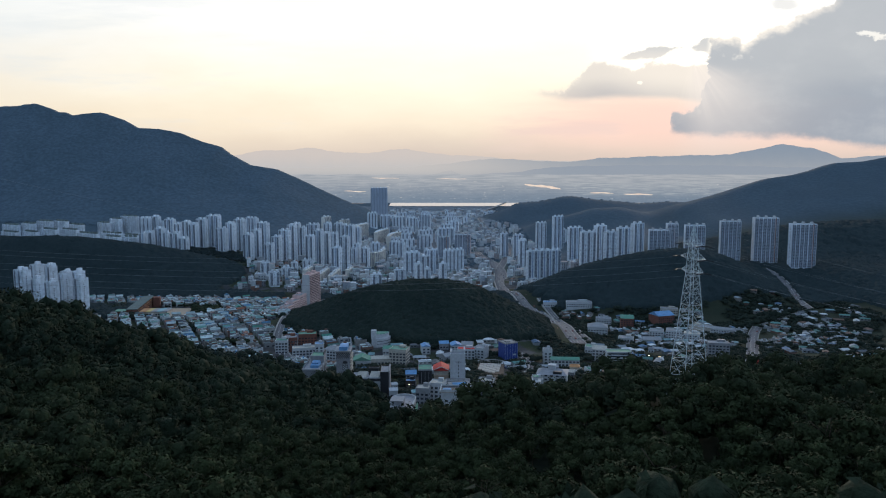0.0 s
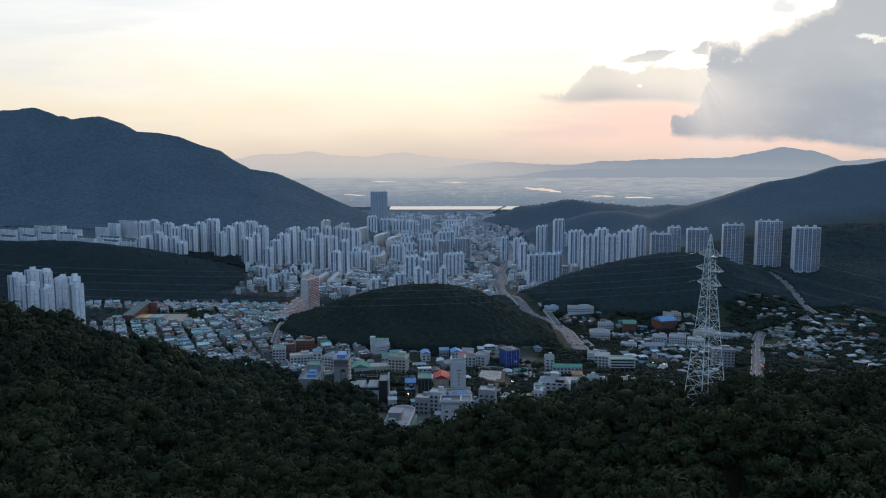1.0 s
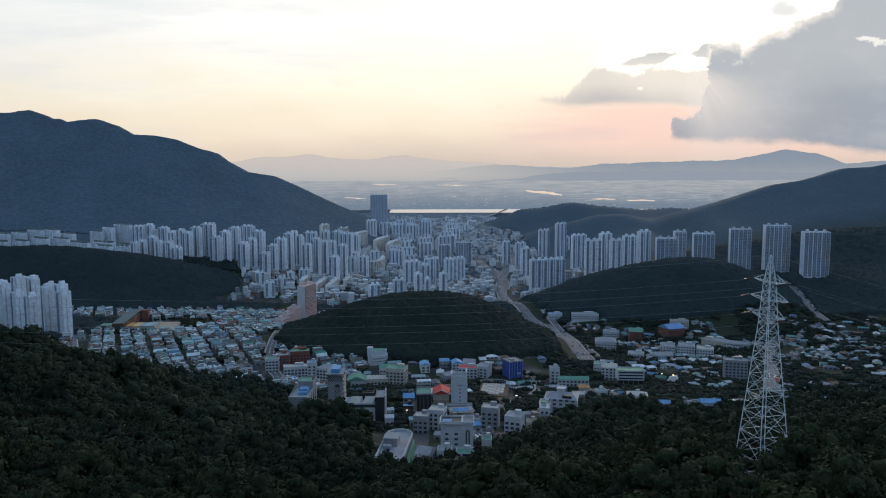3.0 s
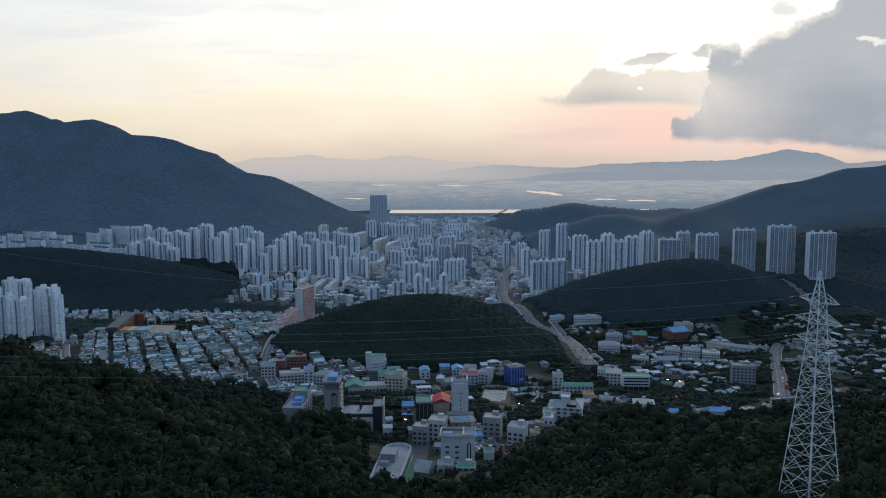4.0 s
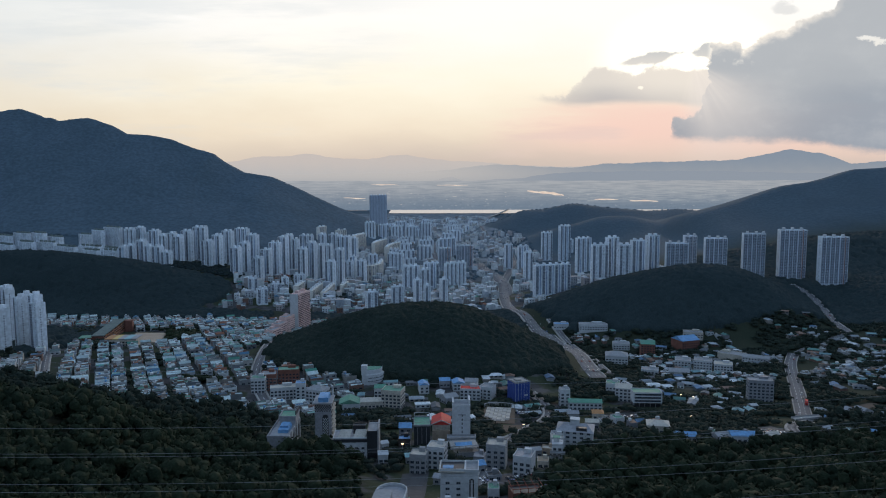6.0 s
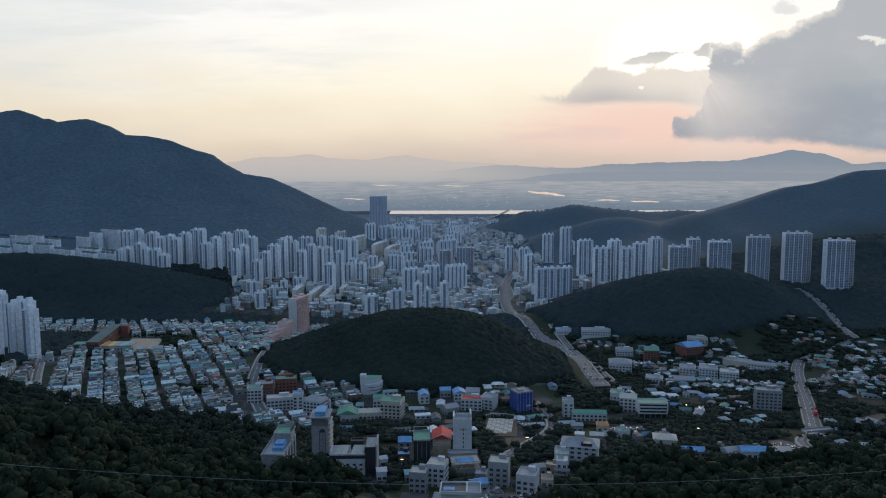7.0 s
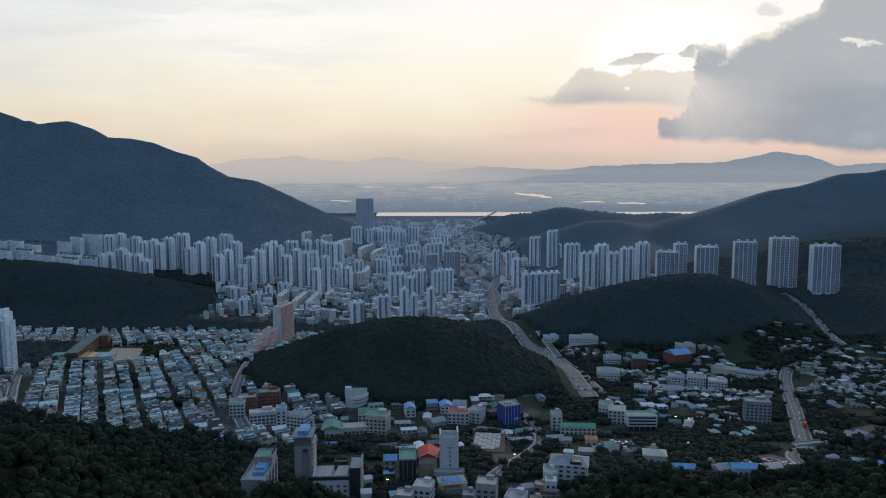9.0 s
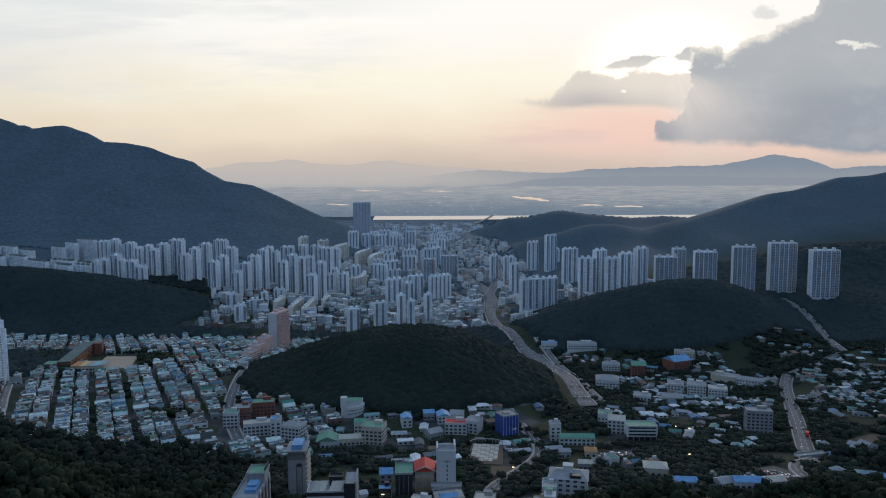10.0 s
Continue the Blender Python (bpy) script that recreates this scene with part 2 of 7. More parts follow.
ROOF_FELT = material("grey_green_roof_felt", (.15, .19, .18), .97, second=(.11, .13, .13), grain=.6, patch=.08, amount=.6, spec=.05)
GREEN_ROOF = material("green_roof_coating", (.10, .27, .19), .7, second=(.16, .28, .22), grain=.8, patch=.15, amount=.7)
BLUE_ROOF = material("blue_roof_sheet", (.14, .32, .55), .55, grain=.8, patch=.15, amount=.5)
BLUE_NET = material("blue_site_netting", (.03, .06, .24), .7, second=(.05, .09, .30), grain=2, patch=.2, amount=.7)
RED_ROOF = material("orange_red_roof_sheet", (.56, .052, .040), .7, grain=.6, patch=.12, amount=.4)
ASPHALT = material("asphalt", (.15, .15, .155), .9, second=(.11, .11, .115), grain=2, patch=.12, amount=.6)
CONCRETE = material("concrete", (.34, .33, .31), .9, second=(.24, .23, .22), grain=1, patch=.1, amount=.6)
PAINT = material("road_paint", (.7, .7, .68), .7)
YELLOW = material("ochre_yellow_sheet", (.55, .42, .16), .7, grain=.8, patch=.15, amount=.5)
TEAL = material("teal_sheet", (.22, .40, .44), .7, grain=.8, patch=.15, amount=.5)
SAND = material("sandy_ground", (.36, .29, .22), .95, second=(.28, .22, .16), grain=.6, patch=.06, amount=.6)
YARD = material("worn_dark_asphalt", (.075, .075, .078), .92, second=(.05, .05, .054), grain=1.6, patch=.12, amount=.7)
EARTH = material("bare_brown_earth", (.105, .078, .058), .95, second=(.07, .055, .042), grain=.6, patch=.06, amount=.6)
STEEL = material("galvanised_steel", (.56, .66, .69), .5, metal=.15, second=(.50, .55, .57), grain=3, patch=.6, amount=.5, spec=.5)
WIRE = material("aluminium_wire", (.22, .23, .24), .5, metal=.3)
RUBBER = material("dark_rubber", (.02, .02, .02), .7)
CAR_PAINT = material("car_paint", (.5, .5, .5), .3, spec=.5, palette=[(.75, .75, .75), (.6, .62, .64), (.05, .05, .055), (.72, .72, .70), (.18, .19, .2), (.35, .36, .38), (.4, .05, .04), (.06, .1, .25)])
ROOFS = material("flat_roof_coating", (.4, .4, .4), .75, grain=.8, patch=.15, amount=.6, spread=.4,
                 palette=[(.33, .44, .46), (.06, .22, .17), (.52, .63, .63), (.12, .15, .15), (.12, .33, .28), (.45, .55, .55), (.09, .20, .30), (.06, .08, .09), (.37, .48, .49), (.06, .12, .11), (.20, .38, .35), (.53, .64, .63), (.16, .09, .06), (.48, .57, .58)])
ROOFS_MASS = material("roof_coating_mass", (.4, .4, .4), .75, grain=.8, patch=.15, amount=.6, spread=.4, island=True,
                      palette=[(.34, .44, .45), (.07, .23, .18), (.48, .58, .58), (.12, .16, .16), (.14, .31, .28), (.39, .48, .49), (.08, .19, .29), (.07, .09, .10), (.35, .44, .45), (.19, .33, .32), (.24, .10, .06), (.45, .55, .55)])
WALLS = material("house_walls", (.5, .5, .5), .85, grain=.8, patch=.2, amount=.5, spread=.25,
                 palette=[(.34, .37, .39), (.18, .18, .17), (.24, .26, .27), (.16, .10, .08), (.28, .27, .25), (.14, .16, .17), (.54, .58, .60), (.30, .33, .35)])
WALLS_MASS = material("house_walls_mass", (.5, .5, .5), .85, grain=.8, patch=.2, amount=.5, spread=.25, island=True,
                      palette=[(.40, .43, .45), (.23, .22, .21), (.30, .32, .33), (.18, .11, .09), (.35, .35, .33), (.18, .19, .21), (.53, .56, .58), (.37, .40, .42)])
# pale palettes: haze over the distant city is put into wall and roof colours
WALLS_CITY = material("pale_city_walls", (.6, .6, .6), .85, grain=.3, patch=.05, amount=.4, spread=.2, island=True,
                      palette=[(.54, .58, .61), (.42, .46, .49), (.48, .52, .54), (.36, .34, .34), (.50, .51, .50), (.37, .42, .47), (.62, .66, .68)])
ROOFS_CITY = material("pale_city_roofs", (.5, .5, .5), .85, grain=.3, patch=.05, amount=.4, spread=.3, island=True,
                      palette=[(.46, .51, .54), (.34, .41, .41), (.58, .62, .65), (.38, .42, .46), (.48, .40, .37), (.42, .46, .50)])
ROOFS_SHED = material("worn_shed_roofs", (.4, .4, .4), .8, grain=.8, patch=.2, amount=.7, spread=.5, island=True,
                      palette=[(.26, .30, .33), (.10, .22, .20), (.40, .44, .46), (.14, .16, .18), (.18, .30, .32), (.30, .34, .37), (.10, .18, .28), (.12, .13, .14), (.52, .56, .58), (.20, .13, .10)])
SHED_ROOFS = material("single_shed_roofs", (.4, .4, .4), .8, grain=.8, patch=.2, amount=.7, spread=.5,
                      palette=[(.26, .30, .33), (.10, .22, .20), (.44, .48, .50), (.14, .16, .18), (.18, .30, .32), (.32, .36, .39), (.10, .18, .28), (.12, .13, .14), (.56, .60, .62), (.20, .13, .10)])
# still paler glass for far slabs and towers, haze put into the colour
HAZE_GLASS = material("pale_apartment_glass", (.30, .35, .41), .4, grain=.3, patch=.2, spread=.4, island=True, spec=.4)
# the mild blue of this white render stands in for city haze
APT_WALL = material("apartment_render", (.66, .72, .77), .8, second=(.55, .61, .66), grain=.3, patch=.03, amount=.5, spread=.2)


# ---- the lie of the land ----
def lerp_table(v, table):
    return np.interp(v, [a for a, _ in table], [b for _, b in table])


def rise(v):
    """0 below 0, 1 above 1, smooth between."""
    v = np.clip(v, 0.0, 1.0)
    return v * v * (3 - 2 * v)


VALLEY = [(-500, 205), (0, 168), (150, 137), (300, 97), (400, 61), (470, 38), (530, 29), (600, 20), (750, -3), (900, -18), (1050, -34),
          (1250, -40), (1500, -43), (1800, -52), (3400, -45), (3900, -31), (4180, -26), (4640, -26)]
WEST_RIDGE = [(-4200, 325), (-2600, 385), (-1900, 395), (-1493, 411), (-1417, 420), (-1370, 404), (-1342, 391), (-1314, 389), (-1295, 378), (-1190, 389), (-1115, 363), (-1069, 336), (-993, 333), (-917, 318), (-851, 291),
              (-785, 272), (-748, 244), (-682, 207), (-586, 192), (-510, 158), (-415, 112), (-338, 77), (-271, 52), (-180, 0), (-60, -46)]
EAST_RIDGE = [(640, -46), (705, 40), (752, 83), (870, 117), (920, 134), (1020, 168), (1103, 180), (1170, 198), (1219, 216), (1317, 222), (1700, 295), (2300, 375), (4200, 325)]
LOW_RIDGE = [(60, -46), (127, -20), (196, 2), (265, 29), (323, 54), (403, 58), (495, 77), (542, 82), (634, 68), (842, 51), (958, 58), (1074, 50), (1300, 60)]
MID_RIDGE = [(220, -46), (337, 6), (414, 25), (530, 58), (626, 62), (704, 45), (801, 26), (1000, -20)]


def wave(x, y):
    """Uneven ground, about plus or minus 1."""
    return (np.sin(x * .013 + 1.3 * np.sin(y * .009)) + np.sin(y * .017 + 1.7 * np.sin(x * .011 + 2)) * .8
            + np.sin(x * .041 + y * .031) * .35 + np.sin(x * .067 - y * .083 + 1) * .2) / 2.0


def mound(x, y, cx, cy, sx, sy, turn=0.0):
    c, s = math.cos(turn), math.sin(turn)
    u, v = ((x - cx) * c + (y - cy) * s) / sx, ((y - cy) * c - (x - cx) * s) / sy
    return np.exp(-(u * u + v * v) ** 1.25)


def ground(x, y):
    """The ground's height."""
    x, y = np.asarray(x, float), np.asarray(y, float)
    z = (lerp_table(y, VALLEY) + lerp_table(y - 40, VALLEY) + lerp_table(y + 40, VALLEY)) / 3
    near = 1 - rise((y - 380) / 330)
    # the wooded slope that the camera flies over, with a gully down its middle
    z = z + near * (np.where(x > -12, .066, .085) * np.abs(x + 12) - 3 + 4 * wave(x * 2, y * 2))
    z = z + 37 * rise((-x - 70) / 170) * rise((y - 120) / 200) * (1 - rise((y - 420) / 290))
    z = z + 24 * rise((-x - 330) / 200) * (1 - rise((y - 640) / 230))
    z = z + 6.5 * mound(x, y, 66, 190, 80, 45) + 4.4 * rise((x - 26) / 24) * np.exp(-((y - 192) / 42) ** 2)
    z = z + 3.6 * mound(x, y, 58, 183, 17, 15)
    z = z + 10 * mound(x, y, -90, 504, 38, 36) - 5.5 * mound(x, y, -8, 350, 42, 58)
    # higher ground on both sides of the valley
    away = 1 - rise((y - 2500) / 700)
    z = z + 60 * rise((x - 280) / 350) * rise((y - 900) / 350) * away
    z = z + 26 * rise((-x - 90) / 300) * rise((y - 480) / 200) * (1 - rise((y - 1090) / 250))
    z = z + 40 * mound(x, y, 345, 1480, 170, 140)
    z = z + 70 * rise((-x - 120) / 480) * rise((y - 1250) / 350) * away
    # the hills
    z = z + 72 * mound(x, y, -28, 968, np.where(x > -28, 152, 168), 140, .12)
    z = z + 80 * mound(x, y, 365, 1250, np.where(x > 365, 160, 215), 118, -.08) - 34 * mound(x, y, 610, 1200, 90, 110)
    z = z + 60 * rise((-x - 335) / 440) * np.exp(-((y - 1440) / 78) ** 2)
    z = z + 55 * mound(x, y, 930, 1640, 330, 150)
    # the mountains
    rough = 1 + .05 * wave(x * 1.3, y * .8)
    west = np.maximum(lerp_table(x, WEST_RIDGE) - z, 0)
    up = np.clip((y - 1880) / 680, 0, 1)
    z = z + west * np.where(y < 2560, up ** 1.25 * (1 - (1 - rough) * (1 - up) * 3), np.exp(-np.clip((y - 2560) / 380, 0, 9) ** 2))
    east = np.maximum(lerp_table(x, EAST_RIDGE) - z, 0)
    up = np.clip((y - 1560) / 700, 0, 1)
    z = z + east * np.where(y < 2260, up ** 1.15 * (1 - (1 - rough) * (1 - up) * 3), np.exp(-np.clip((y - 2260) / 420, 0, 9) ** 2))
    low = np.maximum(lerp_table(x, LOW_RIDGE) - z, 0)
    z = z + low * np.exp(-((y - 3050) / 260) ** 2)
    mid = np.maximum(lerp_table(x, MID_RIDGE) - z, 0)
    z = z + mid * np.exp(-((y - 2560) / 170) ** 2)
    return z + .8 * wave(x, y)


# ---- building blocks ----
def mesh_of(name, verts, faces, mats, index=None, smooth=False):
    me = bpy.data.meshes.new(name)
    me.from_pydata(verts, [], faces)
    for m in (mats if isinstance(mats, (list, tuple)) else [mats]):
        me.materials.append(m)
    if index is not None:
        me.polygons.foreach_set("material_index", index)
    if smooth:
        me.polygons.foreach_set("use_smooth", [True] * len(me.polygons))
    me.update()
    return me


def quads_mesh(name, verts, mat, sides=4):
    """A mesh from an array of n x sides x 3 corners, each face loose."""
    verts = np.asarray(verts, np.float32)
    n = len(verts)
    me = bpy.data.meshes.new(name)
    me.vertices.add(n * sides)
    me.vertices.foreach_set("co", verts.reshape(-1))
    me.loops.add(n * sides)
    me.loops.foreach_set("vertex_index", np.arange(n * sides, dtype=np.int32))
    me.polygons.add(n)
    me.polygons.foreach_set("loop_start", np.arange(0, n * sides, sides, dtype=np.int32))
    me.materials.append(mat)
    me.update(calc_edges=True)
    return me


def grid_mesh(name, verts, faces, mats, smooth=True):
    """A mesh from vertex and quad arrays."""
    verts, faces = np.asarray(verts, np.float32), np.asarray(faces, np.int32)
    me = bpy.data.meshes.new(name)
    me.vertices.add(len(verts))
    me.vertices.foreach_set("co", verts.reshape(-1))
    k = faces.shape[1]
    me.loops.add(faces.size)
    me.loops.foreach_set("vertex_index", faces.reshape(-1))
    me.polygons.add(len(faces))
    me.polygons.foreach_set("loop_start", np.arange(0, faces.size, k, dtype=np.int32))
    for m in (mats if isinstance(mats, (list, tuple)) else [mats]):
        me.materials.append(m)
    if smooth:
        me.polygons.foreach_set("use_smooth", np.ones(len(faces), bool))
    me.update(calc_edges=True)
    return me


class Solid:
    """Collects boxes and prisms into one mesh."""
    def __init__(self):
        self.v, self.f = [], []

    def add(self, verts, faces):
        k = len(self.v)
        self.v += [tuple(p) for p in verts]
        self.f += [tuple(k + i for i in f) for f in faces]
        return self

    def box(self, x0, x1, y0, y1, z0, z1):
        return self.add([(x0, y0, z0), (x1, y0, z0), (x1, y1, z0), (x0, y1, z0), (x0, y0, z1), (x1, y0, z1), (x1, y1, z1), (x0, y1, z1)],
                        [(3, 2, 1, 0), (4, 5, 6, 7), (0, 1, 5, 4), (1, 2, 6, 5), (2, 3, 7, 6), (3, 0, 4, 7)])

    def prism(self, outline, z0, z1):
        n = len(outline)
        self.add([(x, y, z0) for x, y in outline] + [(x, y, z1) for x, y in outline],
                 [tuple(range(n - 1, -1, -1)), tuple(range(n, 2 * n))] + [(i, (i + 1) % n, n + (i + 1) % n, n + i) for i in range(n)])
        return self

    def gable(self, x0, x1, y0, y1, z0, z1):
        """A pitched roof with its ridge along x."""
        m = (y0 + y1) / 2
        return self.add([(x0, y0, z0), (x1, y0, z0), (x1, y1, z0), (x0, y1, z0), (x0, m, z1), (x1, m, z1)],
                        [(3, 2, 1, 0), (0, 1, 5, 4), (2, 3, 4, 5), (1, 2, 5), (3, 0, 4)])

    def hip(self, x0, x1, y0, y1, z0, z1, inset=.35):
        m, d = (y0 + y1) / 2, (x1 - x0) * inset
        return self.add([(x0, y0, z0), (x1, y0, z0), (x1, y1, z0), (x0, y1, z0), (x0 + d, m, z1), (x1 - d, m, z1)],
                        [(3, 2, 1, 0), (0, 1, 5, 4), (2, 3, 4, 5), (1, 2, 5), (3, 0, 4)])

    def ring(self, outline, inner, z0, z1):
        """A closed wall between two outlines."""
        n = len(outline)
        v = [(x, y, z) for z in (z0, z1) for o in (outline, inner) for x, y in o]
        f = []
        for i in range(n):
            j = (i + 1) % n
            f += [(i, j, 2 * n + j, 2 * n + i), (2 * n + i, 2 * n + j, 3 * n + j, 3 * n + i), (3 * n + i, 3 * n + j, n + j, n + i), (n + i, n + j, j, i)]
        return self.add(v, f)

    def parapet(self, x0, x1, y0, y1, z0, z1, t=.3):
        return self.ring([(x0, y0), (x1, y0), (x1, y1), (x0, y1)], [(x0 + t, y0 + t), (x1 - t, y0 + t), (x1 - t, y1 - t), (x0 + t, y1 - t)], z0, z1)

    def tub(self, outline, inner, z0, z1, z2):
        """Walls with a roof edge that stands proud of the flat roof: one closed body."""
        n = len(outline)
        v = [(x, y, z0) for x, y in outline] + [(x, y, z2) for x, y in outline] + [(x, y, z2) for x, y in inner] + [(x, y, z1) for x, y in inner]
        f = [tuple(range(n - 1, -1, -1)), tuple(range(3 * n, 4 * n))]
        for i in range(n):
            j = (i + 1) % n
            f += [(i, j, n + j, n + i), (n + i, n + j, 2 * n + j, 2 * n + i), (2 * n + i, 2 * n + j, 3 * n + j, 3 * n + i)]
        return self.add(v, f)

    def walled(self, x0, x1, y0, y1, z0, z1, edge=.9, t=.3):
        return self.tub([(x0, y0), (x1, y0), (x1, y1), (x0, y1)], [(x0 + t, y0 + t), (x1 - t, y0 + t), (x1 - t, y1 - t), (x0 + t, y1 - t)], z0, z1, z1 + edge)

    def tube(self, pts, r, n=4):
        """A bent rod through points."""
        k = len(self.v)
        for i, p in enumerate(pts):
            a = Vector(pts[min(i + 1, len(pts) - 1)]) - Vector(pts[max(i - 1, 0)])
            s = a.cross((0, 0, 1)).normalized()
            t = s.cross(a).normalized()
            for j in range(n):
                q = Vector(p) + s * (r * math.cos(6.2832 * j / n)) + t * (r * math.sin(6.2832 * j / n))
                self.v.append(tuple(q))
        for i in range(len(pts) - 1):
            for j in range(n):
                self.f.append((k + i * n + j, k + i * n + (j + 1) % n, k + (i + 1) * n + (j + 1) % n, k + (i + 1) * n + j))
        return self

    def drum(self, cx, cy, z0, z1, r0, r1, n=12):
        ring = [(math.cos(2 * math.pi * i / n), math.sin(2 * math.pi * i / n)) for i in range(n)]
        self.add([(cx + r0 * a, cy + r0 * b, z0) for a, b in ring] + [(cx + r1 * a, cy + r1 * b, z1) for a, b in ring],
                 [tuple(range(n - 1, -1, -1)), tuple(range(n, 2 * n))] + [(i, (i + 1) % n, n + (i + 1) % n, n + i) for i in range(n)])
        return self

    def beam(self, a, b, w, d=None):
        """A bar between two points."""
        a, b = Vector(a), Vector(b)
        way = (b - a).normalized()
        s = way.cross((0, 0, 1))
        s = s.normalized() if s.length > 1e-4 else Vector((1, 0, 0))
        t = s.cross(way).normalized()
        s, t = s * w / 2, t * (d or w) / 2
        return self.add([a - s - t, a + s - t, a + s + t, a - s + t, b - s - t, b + s - t, b + s + t, b - s + t],
                        [(3, 2, 1, 0), (4, 5, 6, 7), (0, 1, 5, 4), (1, 2, 6, 5), (2, 3, 7, 6), (3, 0, 4, 7)])

    def mesh(self, name, mat):
        return mesh_of(name, self.v, self.f, mat)


def thing(name, m, label, category, group="", kind=""):
    ob = new(name)
    ob.empty_display_size = 1.0
    ob.matrix_basis = m
    return tagged(ob, label, category, group, kind)


def part(name, solid, mat, parent, label="", kind=""):
    me = solid.mesh(name, mat) if isinstance(solid, Solid) else solid
    ob = new(name, me)
    ob.parent = parent
    if label or kind:
        tagged(ob, label, kind=kind)
    return ob


def g(x, y):
    return float(ground(x, y))


# ---- the ground: one sheet from the slope below the camera to the river and beyond ----
def spaced(bands):
    out = []
    for a, b, step in bands:
        out += list(np.arange(a, b, step))
    return np.array(out + [bands[-1][1]], float)


def in_town(x, y):
    """1 on built-up ground, 0 in the woods."""
    x, y = np.asarray(x, float), np.asarray(y, float)
    west = rise((x + 470) / 40) * rise((-95 - x) / 40) * rise((y - (655 + 60 * rise((-x - 290) / 90))) / 30) * rise((1320 - y) / 60)
    west = np.maximum(west, rise((x + 760) / 60) * rise((-300 - x) / 60) * rise((y - 1095) / 30) * rise((1322 - y) / 40))
    mid = rise((x + 150) / 50) * rise((330 - x) / 70) * rise((y - (350 + np.where(x < 0, np.minimum(np.clip(-40 - x, 0, None) * 12, 188), np.minimum(np.clip(x - 25, 0, None) * 4.2, 205)))) / 24) * rise((900 - y) / 60)
    east = rise((x - 110) / 60) * rise((700 - x) / 80) * rise((y - 640) / 60) * rise((1180 - y) / 60) * .75
    far = rise((y - 1330) / 60) * rise((x + 1100) / 150) * rise((520 - x) / 150) * rise((4285 - y) / 40) * rise((330 - x + np.clip(1900 - y, 0, 400)) / 100)
    town = np.maximum(np.maximum(west, mid), np.maximum(east, far))
    knoll = mound(x, y, -28, 968, np.where(x > -28, 152, 168), 140, .12) + mound(x, y, 365, 1250, np.where(x > 365, 160, 215), 118, -.08)
    high = np.where(y > 1900, rise((ground(x, y) + 15) / 15), 0)
    left = rise((-x - 320) / 200) * np.exp(-((y - 1440) / 95) ** 2)
    return np.clip(town * (1 - rise(knoll * 3 - .15)) * (1 - high) * (1 - rise(left * 3 - .5)), 0, 1)


def make_ground():
    xs = spaced([(-4300, -1700, 120), (-1700, -500, 20), (-500, 500, 9), (500, 1600, 22), (1600, 4300, 120)])
    ys = spaced([(-600, 0, 40), (0, 1000, 8), (1000, 2000, 18), (2000, 3200, 26), (3200, 4640, 60)])
    X, Y = np.meshgrid(xs, ys)
    Z = ground(X, Y)
    n, k = len(xs), len(ys)
    i, j = np.meshgrid(np.arange(n - 1), np.arange(k - 1))
    a = (j * n + i).ravel()
    me = grid_mesh("ground", np.stack([X, Y, Z], -1).reshape(-1, 3), np.stack([a, a + 1, a + n + 1, a + n], 1), [])
    att = me.attributes.new("town", "FLOAT", "POINT")
    att.data.foreach_set("value", (in_town(X, Y) * np.where((X > 170) & (Y < 1250), .42, 1)).ravel().astype(np.float32))
    # wood masks the distant forest floor that takes the haze-blue colour
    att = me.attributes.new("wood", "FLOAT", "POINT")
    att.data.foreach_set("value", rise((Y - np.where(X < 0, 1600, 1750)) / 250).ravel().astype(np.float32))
    m = material("earth_and_streets", (.027, .036, .024), .95, second=(.036, .042, .027), grain=.5, patch=.03, amount=.7, spec=.1)
    tree = m.node_tree
    bsdf = tree.nodes["Principled BSDF"]
    woods = bsdf.inputs["Base Color"].links[0].from_socket
    town = tree.nodes.new("ShaderNodeAttribute")
    town.attribute_name = "town"
    coord = tree.nodes.new("ShaderNodeTexCoord")

    def at(scale):
        nn = tree.nodes.new("ShaderNodeTexNoise")
        nn.inputs["Scale"].default_value, nn.inputs["Detail"].default_value = scale, 5
        tree.links.new(coord.outputs["Object"], nn.inputs["Vector"])
        return Sum(tree, nn.outputs[0])

    street = blend(tree, at(.05).step(.4, .62), (.046, .047, .051), (.088, .088, .088))
    street = blend(tree, at(.021).step(.45, .52) * .92, street, (.030, .042, .020))
    street = blend(tree, at(.4).step(.5, .8) * .5, street, (.09, .09, .09))
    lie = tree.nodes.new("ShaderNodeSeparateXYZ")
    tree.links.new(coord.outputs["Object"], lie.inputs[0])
    # streets turn paler and bluer with distance, haze painted into the base colour
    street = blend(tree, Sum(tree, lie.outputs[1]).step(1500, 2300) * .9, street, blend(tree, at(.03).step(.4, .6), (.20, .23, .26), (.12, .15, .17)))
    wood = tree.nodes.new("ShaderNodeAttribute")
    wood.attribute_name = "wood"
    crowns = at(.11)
    # haze over the far forest is painted into its base colour as blue
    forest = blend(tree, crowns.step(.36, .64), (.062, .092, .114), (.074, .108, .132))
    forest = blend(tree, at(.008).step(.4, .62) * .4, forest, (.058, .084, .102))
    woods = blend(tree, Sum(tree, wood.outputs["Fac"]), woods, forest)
    bump = tree.nodes.new("ShaderNodeBump")
    bump.inputs["Strength"].default_value, bump.inputs["Distance"].default_value = .35, 5.0
    tree.links.new((crowns * Sum(tree, wood.outputs["Fac"])).socket, bump.inputs["Height"])
    tree.links.new(bump.outputs[0], bsdf.inputs["Normal"])
    mask = Sum(tree, town.outputs["Fac"]) + (at(.03) - .5) * .8
